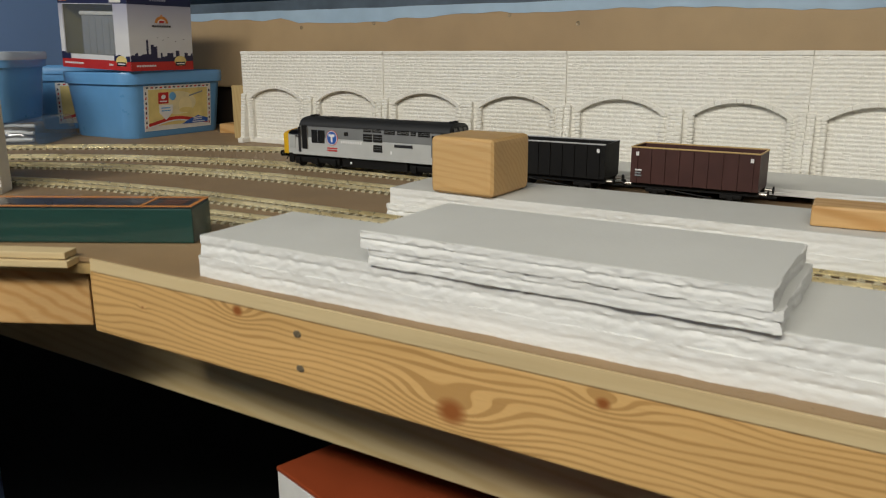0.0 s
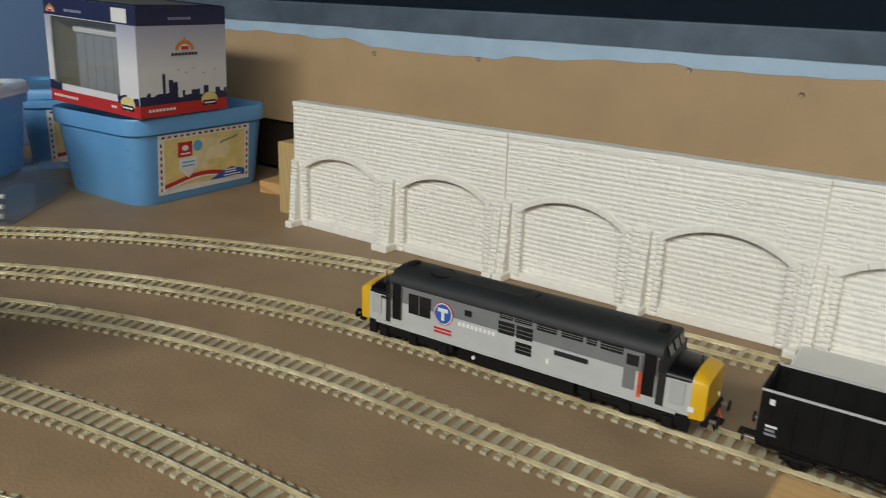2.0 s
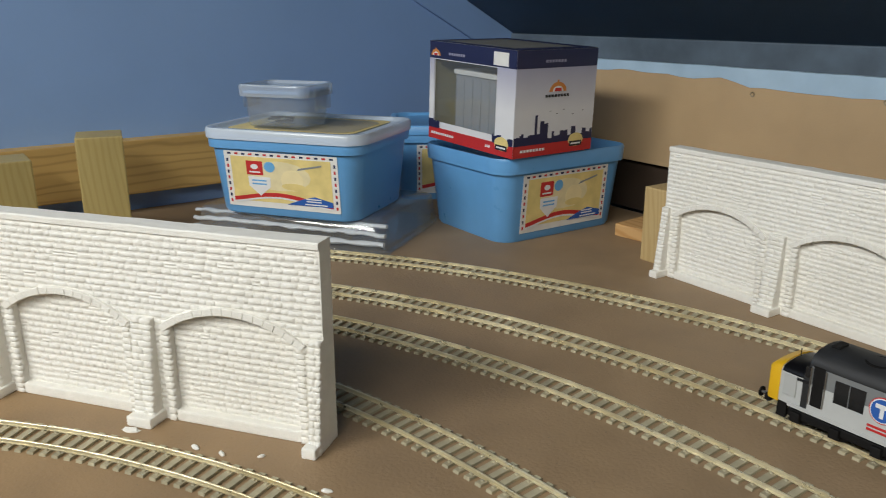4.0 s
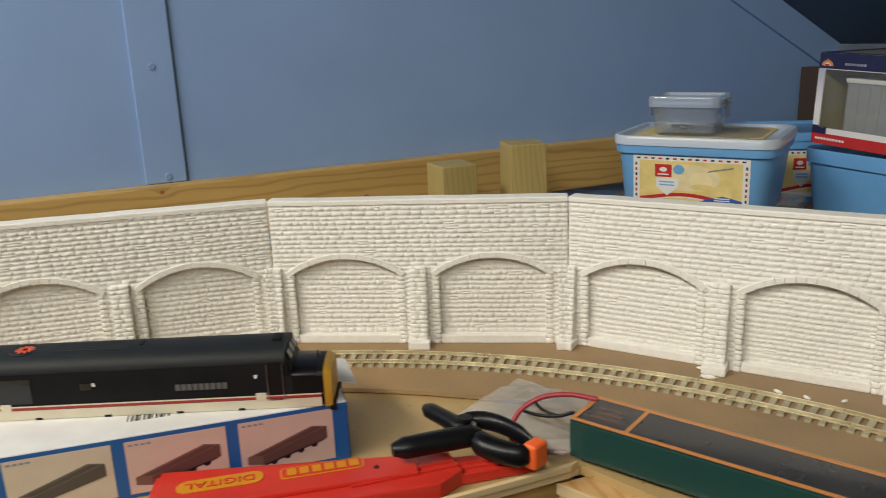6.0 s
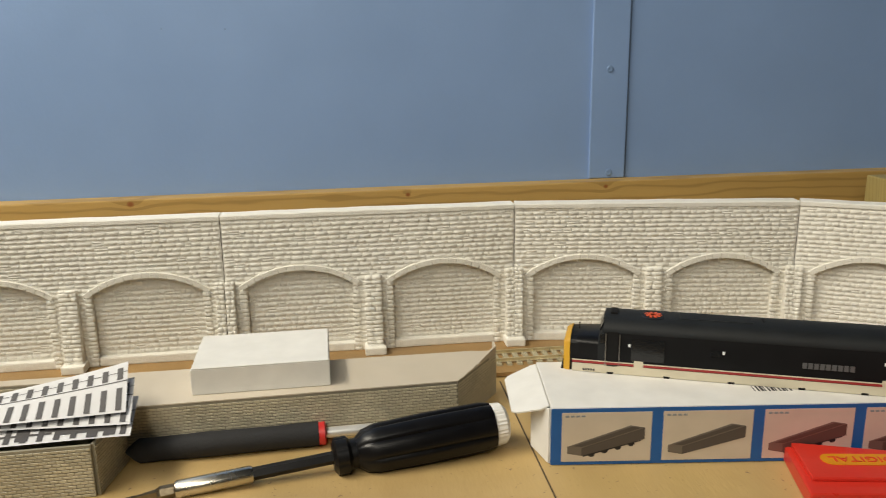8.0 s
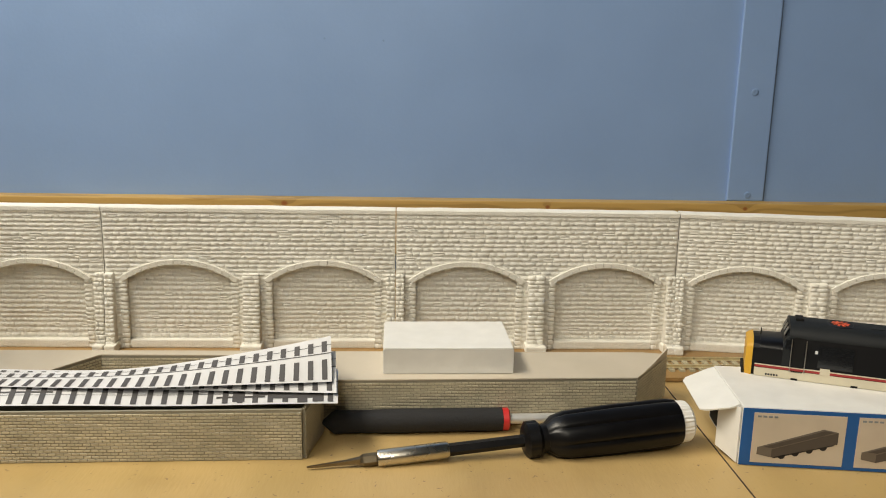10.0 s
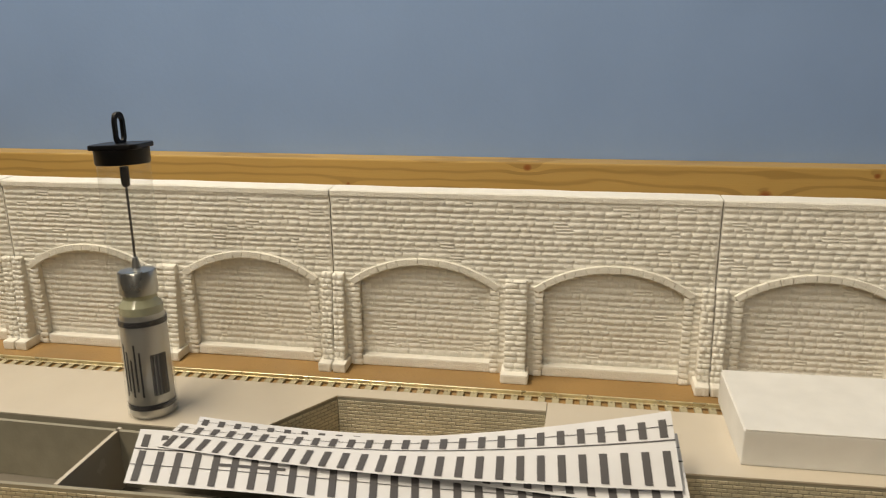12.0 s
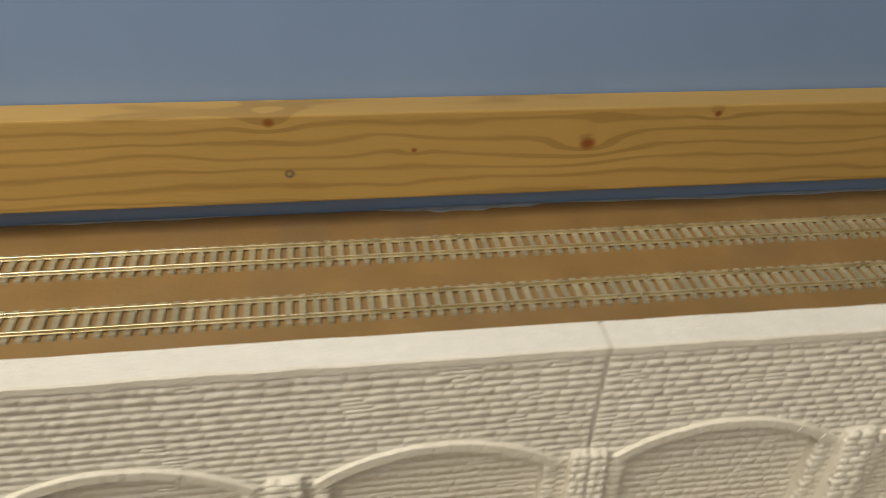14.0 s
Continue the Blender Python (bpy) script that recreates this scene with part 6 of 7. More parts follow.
# local x along the pictured front, y into the box (away from the bench's inner edge)
part("carton", box(0, LEN, 0.0, DEP, 0.0, HGT, 0.0008), WHITE_CARD, ib)
frontp = plane((0, -0.0003, 0), (1, 0, 0), (0, 0, 1))
flat("front_print", rect(0.0, LEN, 0.0006, HGT - 0.0006), BOXBLUE, frontp, ib, 0.0004)
PICT = mc("picture_ground", (0.60, 0.52, 0.42), 0.5)
PICT2 = mc("pink_picture_ground", (0.62, 0.45, 0.40), 0.5)
MODEL = mc("pictured_model", (0.085, 0.07, 0.06), 0.6)
MODEL_LIT = mc("pictured_model_lit", (0.16, 0.135, 0.11), 0.6)
MODEL2_LIT = mc("pictured_maroon_lit", (0.19, 0.09, 0.08), 0.6)
MODEL2 = mc("pictured_model_maroon", (0.11, 0.045, 0.04), 0.6)
for i in range(4):
    u0 = 0.0065 + i * 0.0604
    u1 = u0 + 0.0535
    ph = flat("picture", rect(u0, u1, 0.0028, HGT - 0.0032), PICT if i < 2 else PICT2, frontp, ib, 0.0007)
    k, k2 = (MODEL, MODEL_LIT) if i < 2 else (MODEL2, MODEL2_LIT)
    # an open wagon seen from one corner: long side, end, dark inside, rim and wheels
    flat("pictured_wagon", [(u0 + 0.0035, 0.0085), (u0 + 0.012, 0.0068), (u0 + 0.012, 0.0122), (u0 + 0.0035, 0.0132)], k2, frontp, ib, 0.0009)
    flat("pictured_wagon", [(u0 + 0.012, 0.0068), (u1 - 0.004, 0.0178), (u1 - 0.004, 0.0255), (u0 + 0.012, 0.0122)], k, frontp, ib, 0.0010)
    flat("pictured_wagon", [(u0 + 0.0035, 0.0132), (u0 + 0.012, 0.0122), (u1 - 0.004, 0.0255), (u1 - 0.0125, 0.0272)], k2, frontp, ib, 0.0009)
    flat("pictured_wagon", [(u0 + 0.007, 0.0137), (u0 + 0.0125, 0.0131), (u1 - 0.0065, 0.0255), (u1 - 0.0118, 0.0264)], k, frontp, ib, 0.0011)
    if i != 1:
        for q in range(4):
            g = 0.16 + 0.21 * q
            flat("pictured_wheel", disc(u0 + 0.012 + (u1 - u0 - 0.016) * g, 0.0062 + 0.011 * g, 0.0021, 12), DARK_PRINT, frontp, ib, 0.0008)
        flat("pictured_chassis", [(u0 + 0.013, 0.0060), (u1 - 0.006, 0.0165), (u1 - 0.006, 0.0180), (u0 + 0.013, 0.0076)], DARK_PRINT, frontp, ib, 0.0008)
    for q in range(4):
        flat("caption_bar", rect(u0 + 0.002 + q * 0.0032, u0 + 0.0042 + q * 0.0032, HGT - 0.0062, HGT - 0.005), GREY_PRINT, frontp, ib, 0.0009)
part("end_print", box(LEN + 0.0002, LEN + 0.0006, 0.0, 0.022, 0.0006, HGT - 0.0006), BOXBLUE, ib)
flap = part("flap", extrude([(0, 0.004), (0.0, 0.069), (-0.004, 0.0695), (-0.0205, 0.066), (-0.023, 0.062), (-0.023, 0.014), (-0.020, 0.010), (-0.006, 0.003)], -0.0005, 0.0005), WHITE_CARD, ib, "open white end flap", at=Matrix.Translation((-0.0006, 0.0, HGT - 0.0005)) @ Matrix.Rotation(radians(-22), 4, "Y"))
part("flap", extrude([(0, 0.0), (0.0, 0.0375), (-0.016, 0.034), (-0.0185, 0.027), (-0.0185, 0.004)], -0.0005, 0.0005), WHITE_CARD, ib, "folded side flap", at=Matrix.Translation((-0.0006, 0.001, 0.001)) @ Matrix.Rotation(radians(-62), 4, "Z") @ Matrix.Rotation(radians(90), 4, "X"))
# The carton is solid: shade inside its open end is painted on as black.
part("dark_mouth", box(-0.0004, -0.0001, 0.003, DEP - 0.003, 0.002, HGT - 0.003), SHADE_BLACK, ib)
part("flap", box(LEN, LEN + 0.012, 0.03, DEP - 0.002, HGT - 0.0008, HGT, 0, 1, None), WHITE_CARD, ib, at=Matrix.Translation((LEN, 0, HGT)) @ Matrix.Rotation(radians(14), 4, "Y") @ Matrix.Translation((-LEN, 0, -HGT)))
for i in range(11):
    w = 0.0006 + 0.0005 * ((i * 7) % 3)
    part("bar_mark", box(0.128 + i * 0.0022, 0.128 + i * 0.0022 + w, 0.018, 0.0255, HGT + 0.0001, HGT + 0.0003), DARK_PRINT, ib)

A0, B0 = Vector((-0.797, -0.107)), Vector((-0.711, 0.116))
dv = (B0 - A0).normalized()
mid = (A0 + B0) / 2 + Vector((-dv.y, dv.x)) * 0.0178
locomotive("locomotive_body", "charcoal model diesel body shell with cream and red stripes", Matrix.Translation((mid.x, mid.y, HGT * 0.97 - 0.0036)) @ Matrix.Rotation(math.atan2(dv.y, dv.x), 4, "Z"), IC_DARK, IC_DARK, IC_ROOF, AMBER, "express", False)

# ---- platforms, papers and tools ----
STONE = mat("grey_buff_brick_sheet", (0.56, 0.50, 0.365), 0.45, 0, 0.12, 60, 0.2, 700, (0.47, 0.425, 0.31), 14, per_island=0.10)
MORTAR = mat("pale_mortar", (0.30, 0.275, 0.21), 0.6, 0, 0.1, 80, 0.1, 600)
GLOSS = mat("glossy_grey_card", (0.60, 0.535, 0.44), 0.24, 0, 0.05, 14, 0.05, 120, (0.55, 0.485, 0.39), 6)


def bricks_on(a, b, z0, z1, parent, seed, bw=0.0046, bh=0.00205):
    """Brick courses on an upright face from a to b, that looks to the right of the way from a to b."""
    rnd = random.Random(seed)
    a, b = Vector(a), Vector(b)
    d = (b - a).normalized()
    nrm = Vector((d.y, -d.x))
    length = (b - a).length
    v, f = [], []
    z, row = z0 + 0.0004, 0
    while z + bh <= z1 - 0.0002:
        u = 0.0003 - (bw / 2 if row % 2 else 0)
        while u < length:
            u0, u1 = max(0.0002, u), min(length - 0.0002, u + bw - 0.0003)
            if u1 - u0 > 0.0006:
                base = len(v)
                pr = 0.00022 * rnd.uniform(0.6, 1.3)
                for ins, o in ((0.0, 0.0), (0.00018, pr)):
                    for uu, zz in ((u0 + ins, z + ins), (u1 - ins, z + ins), (u1 - ins, z + bh - 0.00038 - ins), (u0 + ins, z + bh - 0.00038 - ins)):
                        p = a + d * uu + nrm * o
                        v.append((p.x, p.y, zz))
                f += [(base + k, base + (k + 1) % 4, base + 4 + (k + 1) % 4, base + 4 + k) for k in range(4)] + [(base + 4, base + 5, base + 6, base + 7)]
            u += bw
        z += bh
        row += 1
    ob = pydata("brick_facing", v, f, STONE, parent, False)
    ob["kind"] = "stuff"
    return ob


ZB, ZT = -0.004, 0.0285
pf = thing("model_platform", "grey brick-sided model platform with a glossy card top", "model platform", Matrix())
right = [(-0.791, -0.394), (-0.801, -0.1775), (-0.8495, -0.1425), (-0.853, -0.160), (-0.8475, -0.4406), (-0.789, -0.4406)]
part("card_body", extrude(right, ZB, ZT, 0.0), MORTAR, pf)
part("card_top", extrude([(x * 0.9996, y) for x, y in right], ZT, ZT + 0.0008), GLOSS, pf, "glossy buff card top")
bricks_on((-0.7907, -0.3945), (-0.8007, -0.1775), ZB, ZT, pf, 1)
bricks_on((-0.8008, -0.1775), (-0.8493, -0.1423), ZB, ZT, pf, 2)
ends = [(Vector((-0.8008, -0.1777)), ZT + 0.0004), (Vector((-0.826, -0.1597)), ZT + 0.0016), (Vector((-0.8490, -0.1427)), ZT + 0.0052), (Vector((-0.8515, -0.1440)), ZT + 0.0078)]
secs = [[(p.x - 0.0006, p.y - 0.0010, ZT - 0.002), (p.x, p.y, ZT - 0.002), (p.x, p.y, z), (p.x - 0.0006, p.y - 0.0010, z)] for p, z in ends]
part("end_sheet", loft(secs), GLOSS, pf, "grey card end sheet curling up")
pl = thing("model_platform", "grey brick-sided model platform with a brick-lined pit", "model platform", Matrix())
left = [(-0.786, -1.0), (-0.790, -0.584), (-0.836, -0.553), (-0.838, -0.441), (-0.8475, -0.441), (-0.836, -1.0)]
part("card_body", extrude(left[::-1], ZB, ZT), MORTAR, pl)
part("card_top", extrude(left[::-1], ZT, ZT + 0.0008), GLOSS, pl, "glossy buff card top")
bricks_on((-0.836, -0.553), (-0.838, -0.441), ZB, ZT, pl, 3)
bricks_on((-0.790, -0.584), (-0.836, -0.553), ZB, ZT, pl, 4)
ft = thing("model_platform", "open brick-sided model platform tray, dark inside", "model platform", Matrix())
part("front_wall", extrude([(-0.7460, -0.397), (-0.7440, -0.397), (-0.7240, -0.86), (-0.7260, -0.86)], ZB, ZT), MORTAR, ft)
part("end_wall", extrude([(-0.7460, -0.3972), (-0.7460, -0.3952), (-0.784, -0.389), (-0.784, -0.391)], ZB, ZT), MORTAR, ft)
part("cross_wall", extrude([(-0.7355, -0.652), (-0.7355, -0.650), (-0.786, -0.650), (-0.786, -0.652)][::-1], ZB, ZT), GLOSS, ft)
part("back_wall", extrude([(-0.784, -0.389), (-0.786, -0.389), (-0.783, -0.86), (-0.781, -0.86)], ZB, ZT), MORTAR, ft)
part("tray_floor", extrude([(-0.7465, -0.3985), (-0.7835, -0.3925), (-0.7805, -0.86), (-0.7265, -0.86)], ZB, ZB + 0.001), mc("dark_tray_card", (0.16, 0.14, 0.11), 0.7), ft)
bricks_on((-0.7238, -0.86), (-0.7438, -0.397), ZB, ZT, ft, 5)
bricks_on((-0.7440, -0.3950), (-0.784, -0.3887), ZB, ZT, ft, 6)

# printed track templates
PAPER = mc("white_paper", (0.67, 0.67, 0.685), 0.7)
INK = mc("grey_black_ink", (0.075, 0.070, 0.072), 0.6)


def template(label, ends, seed, curl=0.0015, fork=True, m=None):
    """A paper strip printed with sleepers and rails. ends: near and far edge at both ends, as x, y, z."""
    t = thing("track_template", label, "paper template", Matrix(), "paper track templates")
    (a0, a1, b0, b1, sag) = ends
    a0, a1, b0, b1 = (Vector(q) for q in (a0, a1, b0, b1))
    length = (b0 - a0).length
    n = 40

    def pt(f, s, lift):
        """f along 0..1, s across -1..1"""
        g = f ** 1.0
        near, far = a0.lerp(b0, g), a1.lerp(b1, g)
        c = near.lerp(far, (s + 1) / 2)
        bow = 4 * f * (1 - f)
        return (c.x + sag * bow, c.y, c.z - 0.25 * (b1.z - a1.z) * bow * (s + 1) / 2 + curl * math.sin(f * 7 + seed) * f * (1 - f) * 2 + lift)
    bm = bmesh.new()
    rows = [[bm.verts.new(pt(i / n, s, 0)) for s in (-1, -0.5, 0, 0.5, 1)] for i in range(n + 1)]
    for p, q in zip(rows, rows[1:]):
        for k in range(4):
            bm.faces.new((p[k], q[k], q[k + 1], p[k + 1]))
    bmesh.ops.recalc_face_normals(bm, faces=bm.faces)
    part("sheet", bm, PAPER, t)

    def strip(f0, f1, s0, s1, name):
        b = bmesh.new()
        k = 3
        ra = [[b.verts.new(pt(f0 + (f1 - f0) * i / k, s0 + (s1 - s0) * j / 2, 0.0003)) for j in range(3)] for i in range(k + 1)]
        for p, q in zip(ra, ra[1:]):
            for j in range(2):
                b.faces.new((p[j], q[j], q[j + 1], p[j + 1]))
        return part(name, b, INK, t)
    count = int(length / 0.0088)
    for i in range(count):
        f = (i + 0.5) / count
        w = 0.0017 / length
        strip(f - w, f + w, 0.30, 0.78, "printed_sleeper")
        strip(f - w, f + w, -0.92, 0.16 - 0.2 * (not fork), "printed_sleeper")
    for s in (0.22, 0.235, -0.35 if fork else 0.6):
        for i in range(8):
            strip(i / 8, (i + 1) / 8, s - 0.012, s + 0.012, "printed_rail")
    if fork:
        for f0, f1, s0, s1 in ((0.16, 0.30, -0.22, -0.12), (0.66, 0.80, -0.12, 0.02), (0.80, 0.88, -0.5, -0.38), (0.84, 0.94, -0.7, -0.3), (0.90, 0.925, -0.95, -0.15), (0.95, 0.965, -0.9, -0.35), (0.74, 0.77, -0.85, -0.25), (0.70, 0.82, -0.62, -0.52)):
            strip(f0, f1, s0, s1, "printed_panel")
    return t


template("white paper track template printed with dark sleepers, lying over the tray", ((-0.7405, -0.6205, 0.0295), (-0.7770, -0.6335, 0.0345), (-0.7470, -0.3755, 0.0315), (-0.7870, -0.3795, 0.0385), 0.0), 0.3)
template("white paper turnout template curling up at one end", ((-0.7650, -0.6185, 0.0335), (-0.7850, -0.6165, 0.0350), (-0.7610, -0.3805, 0.0400), (-0.7910, -0.3845, 0.0600), 0.006), 1.6, 0.001, False)
template("white paper track template fanned out between the other sheets", ((-0.7730, -0.6065, 0.0322), (-0.7950, -0.6115, 0.0335), (-0.7545, -0.3770, 0.0352), (-0.7895, -0.3812, 0.0500), 0.003), 2.6, 0.001, False)

# small white carton
wc = thing("carton", "small plain white card carton on the platform", "box", turn(-0.8345, -0.3075, ZT + 0.0009, 2))
part("lid", box(-0.0305, 0.0305, -0.0445, 0.0445, 0.0, 0.0175, 0.0007), WHITE_CARD, wc)
part("top_flap", box(-0.0305, 0.0305, -0.044, 0.044, 0.0176, 0.0183, 0.0002, 1), WHITE_CARD, wc)

# tube with a glue bottle
gt = thing("oiler_tube", "clear capped tube holding a labelled oil bottle with a needle", "bottle", turn(-0.8035, -0.6425, ZT + 0.001, 0) @ Matrix.Rotation(radians(-4.4), 4, "Y") @ Matrix.Rotation(radians(2.4), 4, "X") @ Matrix.Rotation(radians(8), 4, "Z") @ Matrix.Diagonal((0.78, 0.78, 0.99, 1)))
bt = part("bottle", lathe([(0.0, 0.0), (0.0135, 0.0), (0.0148, 0.0015), (0.0148, 0.051), (0.0138, 0.0535), (0.0138, 0.0545)], 28), mc("foil_label", (0.58, 0.57, 0.54), 0.32, 0.8, 0.08), gt, "silver labelled bottle", True)
for z in (0.0045, 0.0490):
    part("label_band", lathe([(0.0152, z), (0.0152, z + 0.0028)], 28), DARK_PRINT, bt)
part("oil", lathe([(0.0138, 0.0545), (0.0138, 0.0585), (0.0105, 0.062), (0.0105, 0.066)], 24), clear_plastic("yellowish_oil_bottle", (0.64, 0.64, 0.46), 0.15, 0.5), bt, "yellowish clear shoulder", True)
part("metal_cap", lathe([(0.0120, 0.0645), (0.0120, 0.0755), (0.0112, 0.0765), (0.003, 0.0775), (0.0018, 0.083), (0.0006, 0.0835)], 24), mc("brushed_metal", (0.55, 0.55, 0.53), 0.3, 0.95), bt, "brushed metal cap", True)
part("needle", rod((0, 0, 0.083), (0, 0, 0.126), 0.0008, 8), mc("dull_needle", (0.10, 0.10, 0.10), 0.4, 0.5), bt)
part("needle_hub", lathe([(0.0018, 0.119), (0.0026, 0.120), (0.0028, 0.122), (0.0028, 0.129)], 14), BLACK, bt)
for i in range(13):
    a = radians(32 + i * 3.4)
    part("code_bar", box(-0.0003 - 0.00012 * (i % 3), 0.0003, -0.0001, 0.0002, 0.012, 0.034, 0, 1, Matrix.Rotation(a, 4, "Z") @ Matrix.Translation((0.01495, 0, 0)) @ Matrix.Rotation(radians(90), 4, "Z")), DARK_PRINT, bt)
for i in range(5):
    a = radians(-42 + i * 12)
    part("text_bar", box(-0.0006, 0.0006, -0.0001, 0.0002, 0.012 + 0.003 * (i % 2), 0.040 - 0.004 * (i % 3), 0, 1, Matrix.Rotation(a, 4, "Z") @ Matrix.Translation((0.01495, 0, 0)) @ Matrix.Rotation(radians(90), 4, "Z")), DARK_PRINT, bt)
part("sleeve", lathe([(0.0161, 0.0), (0.0161, 0.136)], 32), CLEAR_THIN, gt, "clear plastic tube", True)
cp = part("hang_cap", lathe([(0.0162, 0.1305), (0.0167, 0.1312), (0.0167, 0.1375), (0.0168, 0.138)], 28), BLACK, gt, "black hang cap", True)
part("flange", extrude(rounded(0.0315, 0.0315, 0.005), 0.138, 0.1405, 0.0006), BLACK, cp)
bm = bmesh.new()
outer, inner = rounded(0.0098, 0.0165, 0.0048, 6), rounded(0.0052, 0.0115, 0.0025, 6)
va = [[bm.verts.new((x, s, y)) for x, y in o] for s in (-0.0012, 0.0012) for o in (outer, inner)]
k = len(outer)
for i in range(k):
    j = (i + 1) % k
    bm.faces.new((va[0][i], va[0][j], va[1][j], va[1][i]))
    bm.faces.new((va[2][i], va[3][i], va[3][j], va[2][j]))
    bm.faces.new((va[0][i], va[2][i], va[2][j], va[0][j]))
    bm.faces.new((va[1][i], va[1][j], va[3][j], va[3][i]))
bmesh.ops.recalc_face_normals(bm, faces=bm.faces)
part("hanger", bm, BLACK, cp, at=Matrix.Translation((0, 0, 0.1475)) @ Matrix.Rotation(radians(-13), 4, "Z"))

# screwdriver
def along(p, q):
    p, q = Vector(p), Vector(q)
    return Matrix.Translation(p) @ (q - p).to_track_quat("Z", "Y").to_matrix().to_4x4()


sd = thing("screwdriver", "ratchet screwdriver with a black fluted handle and white cap", "screwdriver", along((-0.7305, -0.3925, -0.0022), (-0.7695, -0.1530, 0.0122)) @ Matrix.Diagonal((0.93, 0.93, 0.962, 1)))
part("bit", loft([[(x * w, y * h, z) for x, y in ((-1, -1), (1, -1), (1, 1), (-1, 1))] for z, w, h in ((0, 0.0005, 0.0005), (0.006, 0.0008, 0.0008), (0.024, 0.0013, 0.0013), (0.034, 0.0022, 0.0022))]), mc("bronze_bit", (0.22, 0.18, 0.12), 0.35, 0.9), sd)
part("hex_collar", lathe([(0.0030, 0.033), (0.0042, 0.035), (0.0042, 0.043), (0.0036, 0.045)], 6), bpy.data.materials["bronze_bit"], sd)
part("sleeve", lathe([(0.0052, 0.044), (0.0056, 0.045), (0.0056, 0.088), (0.0048, 0.0895)], 24), mc("nickel_sleeve", (0.60, 0.56, 0.48), 0.28, 1.0), sd, "chrome bit sleeve", True)
part("shaft", lathe([(0.0042, 0.088), (0.0042, 0.145)], 6), BLACK, sd)
flute = lambda i, n, amp: 1 - 1.6 * amp * max(0.0, math.cos(8 * 2 * math.pi * i / n)) ** 5
ring = lambda r, z, amp, n=96: [(r * flute(i, n, amp) * math.cos(2 * math.pi * i / n), r * flute(i, n, amp) * math.sin(2 * math.pi * i / n), z) for i in range(n)]
part("collar", loft([ring(0.0090, 0.139, 0), ring(0.0125, 0.141, 0.03), ring(0.0125, 0.148, 0.03), ring(0.0098, 0.1505, 0), ring(0.0098, 0.155, 0)]), BLACK, sd, smooth=True)
part("handle", loft([ring(0.0100, 0.154, 0), ring(0.0142, 0.159, 0.02), ring(0.0165, 0.167, 0.055), ring(0.0172, 0.20, 0.065), ring(0.0168, 0.238, 0.055), ring(0.0155, 0.2445, 0.01)]), BLACK_GLOSS, sd, "black fluted grip", True)
ring2 = lambda r, z, n=72: [(r * (1 + 0.025 * math.cos(30 * 2 * math.pi * i / n)) * math.cos(2 * math.pi * i / n), r * (1 + 0.025 * math.cos(30 * 2 * math.pi * i / n)) * math.sin(2 * math.pi * i / n), z) for i in range(n)]
part("end_cap", loft([ring2(0.0135, 0.2435), ring2(0.0142, 0.246), ring2(0.0138, 0.252), ring2(0.0110, 0.2545)]), WHITE_CARD, sd, "ribbed white end cap")

pn = thing("knife_handle", "black foam-gripped hobby knife with a red ring and steel shaft", "craft knife", along((-0.781, -0.390, 0.0038), (-0.793, -0.196, 0.0038)))
part("grip", lathe([(0.0008, 0), (0.006, 0.006), (0.0078, 0.009), (0.0075, 0.02), (0.008, 0.05), (0.0076, 0.09), (0.0078, 0.1195), (0.006, 0.1205)], 24), mc("black_foam_grip", (0.018, 0.018, 0.02), 0.8, 0, 0.1, 0.2), pn, "black foam grip", True)
part("red_ring", lathe([(0.0074, 0.1195), (0.0076, 0.1235), (0.006, 0.1245)], 20), mc("red_ring_plastic", (0.6, 0.03, 0.03), 0.4), pn, "red ring", True)
part("shaft", lathe([(0.0035, 0.124), (0.0035, 0.17), (0.003, 0.172)], 16), mc("steel_shaft", (0.80, 0.80, 0.79), 0.36, 0.55), pn, "steel shaft", True)

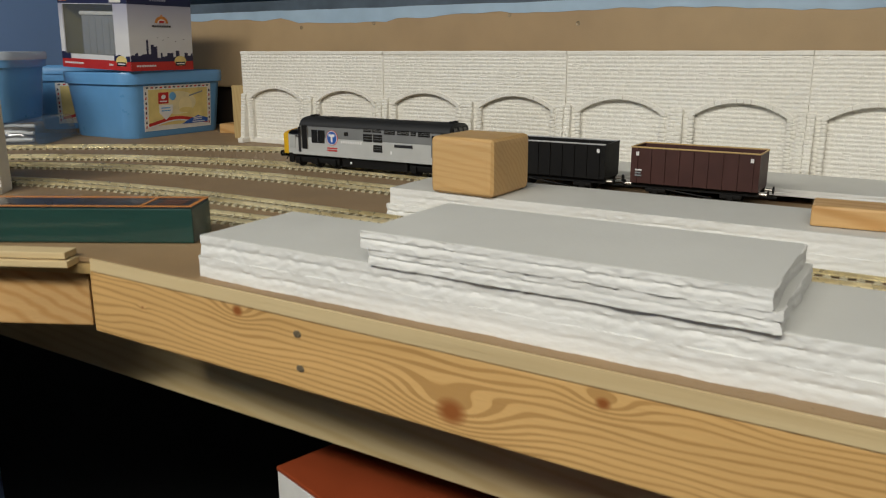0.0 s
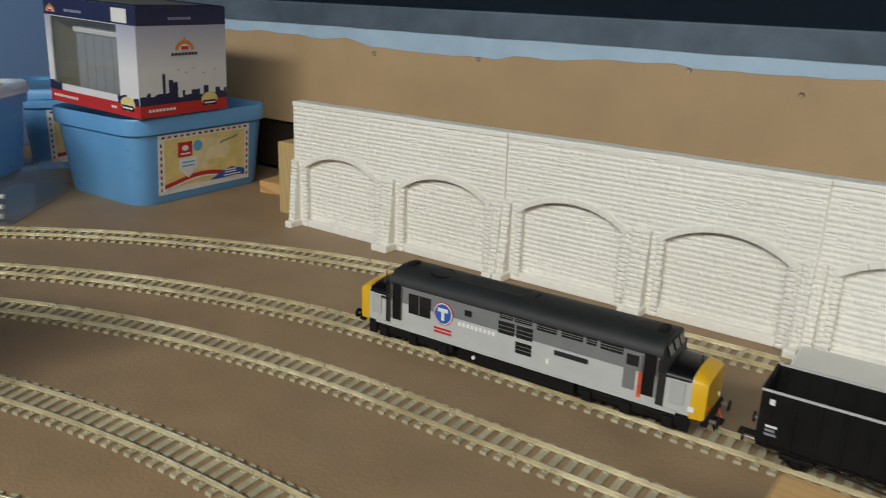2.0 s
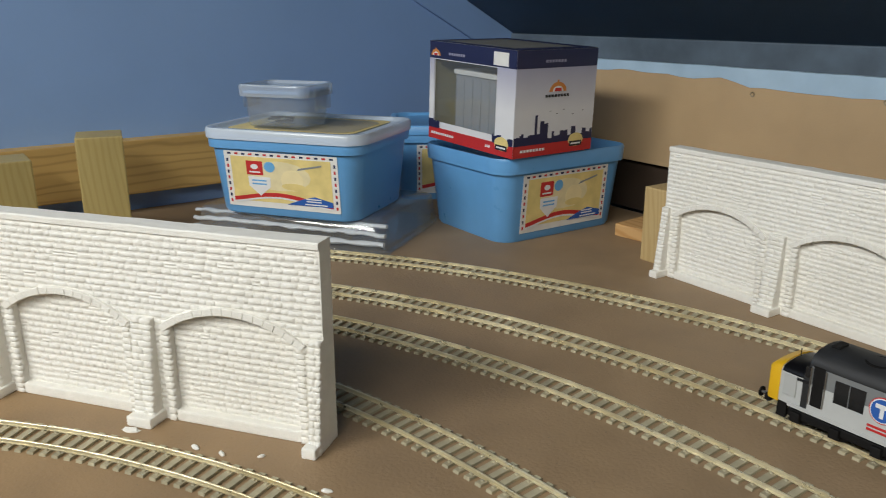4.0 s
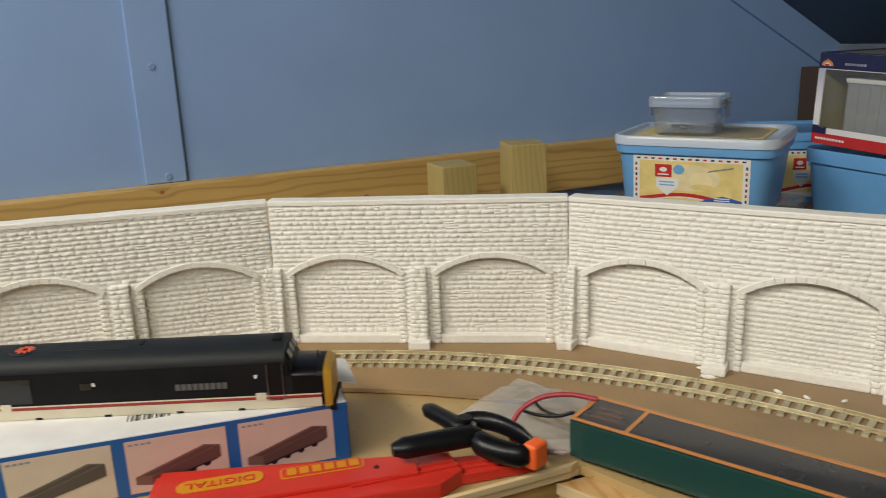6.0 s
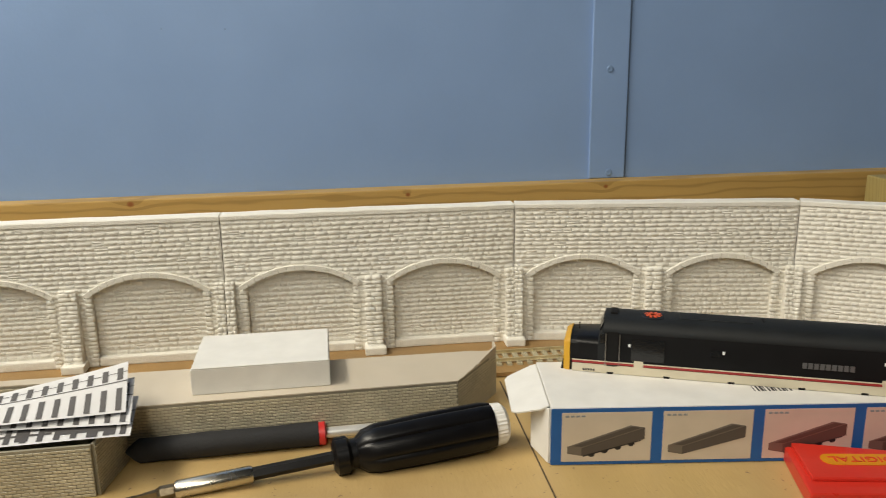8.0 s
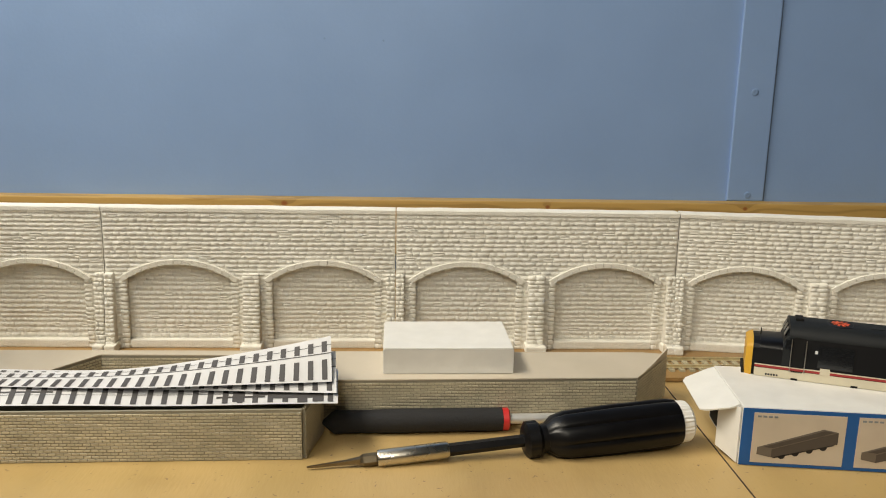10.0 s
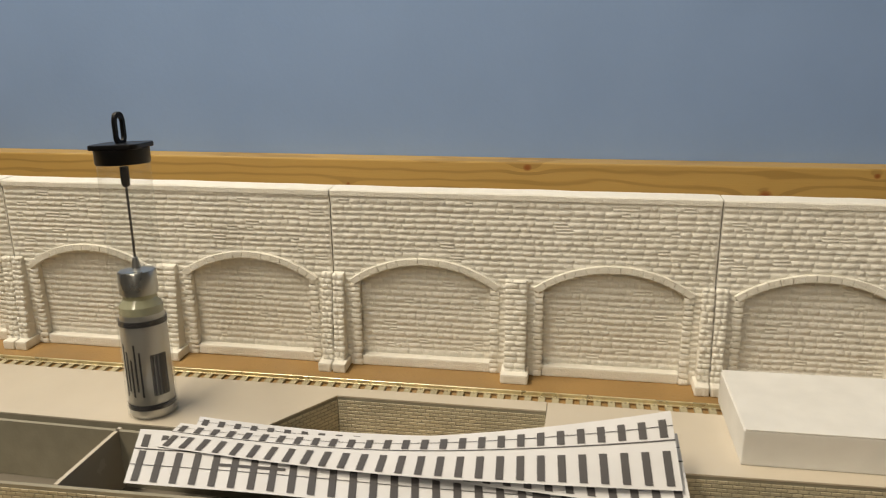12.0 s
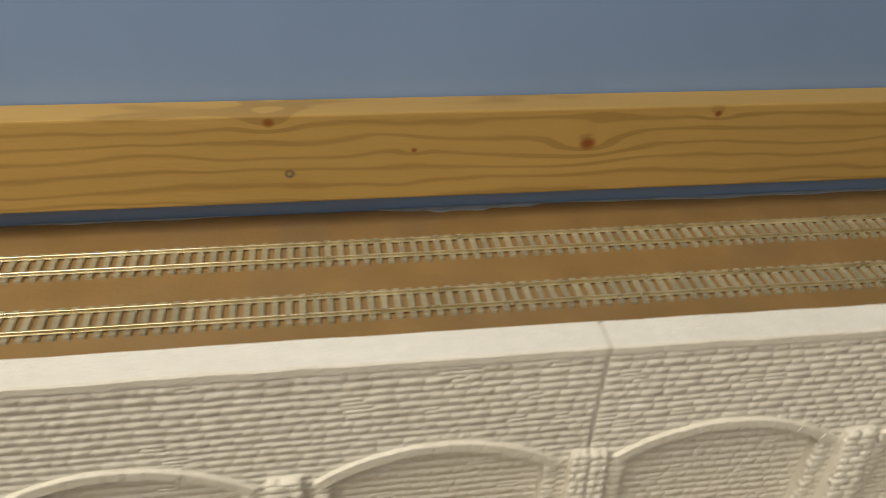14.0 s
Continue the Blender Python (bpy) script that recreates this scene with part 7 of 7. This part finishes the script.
# dark lump of putty
pt_ = thing("putty_lump", "dark grey kneaded lump of modelling putty", "putty", turn(-0.734, -0.640, -0.004, 70))
bm = bmesh.new()
bmesh.ops.create_icosphere(bm, subdivisions=4, radius=1)
for vtx in bm.verts:
    c = vtx.co.copy()
    g = 1 + 0.22 * noise.noise(c * 1.6) + 0.08 * noise.noise(c * 5)
    vtx.co = Vector((c.x * 0.030 * g, c.y * 0.015 * g, max(0.0, (c.z + 0.75) * 0.0125 * g)))
part("lump", bm, mat("dark_putty", (0.045, 0.043, 0.038), 0.55, 0, 0.2, 90, 0.4, 200), pt_, smooth=True)

# crumbs of plaster by the track, boxes under the bench
rnd = random.Random(9)
for x, y in ((-0.700, 0.385), (-0.712, 0.392), (-0.66, 0.41), (-0.645, 0.42), (-0.63, 0.437), (-0.58, 0.452)):
    cr = thing("plaster_crumb", "small white plaster crumb beside the wall", "crumb", turn(x, y, 0, rnd.uniform(0, 90)), "plaster crumbs")
    bm = bmesh.new()
    size = 0.006 if x < -0.69 else rnd.uniform(0.002, 0.0035)
    bmesh.ops.create_icosphere(bm, subdivisions=2, radius=1)
    for vtx in bm.verts:
        g = 1 + 0.4 * noise.noise(vtx.co * 2 + Vector((x * 90, y * 90, 0)))
        vtx.co = Vector((vtx.co.x * size * g, vtx.co.y * 0.45 * size * g, max(0, (vtx.co.z + 0.5) * 0.0012 * g)))
    part("crumb", bm, PLASTER, cr)
sh = thing("lower_shelf", "dark shelf under the bench", "shelf", Matrix())
part("board", box(-0.32, 1.2, 0.36, 0.70, -0.30, -0.285, 0.001), DARK_WOOD, sh)
for x in (-0.28, 1.18):
    part("support", box(x - 0.01, x + 0.01, 0.45, 0.66, FLOOR_Z, -0.30), DARK_WOOD, sh)
sb = thing("storage_box", "white and orange card box on the shelf under the bench", "box", turn(-0.284, 0.447, -0.285, -16))
part("carton", box(0, 0.30, 0, 0.12, 0, 0.1215, 0.001), WHITE_CARD, sb)
part("lid", box(-0.0005, 0.3005, -0.0005, 0.1205, 0.1216, 0.125, 0.001), mc("burnt_orange_card", (0.30, 0.06, 0.02), 0.35), sb, "burnt orange lid")
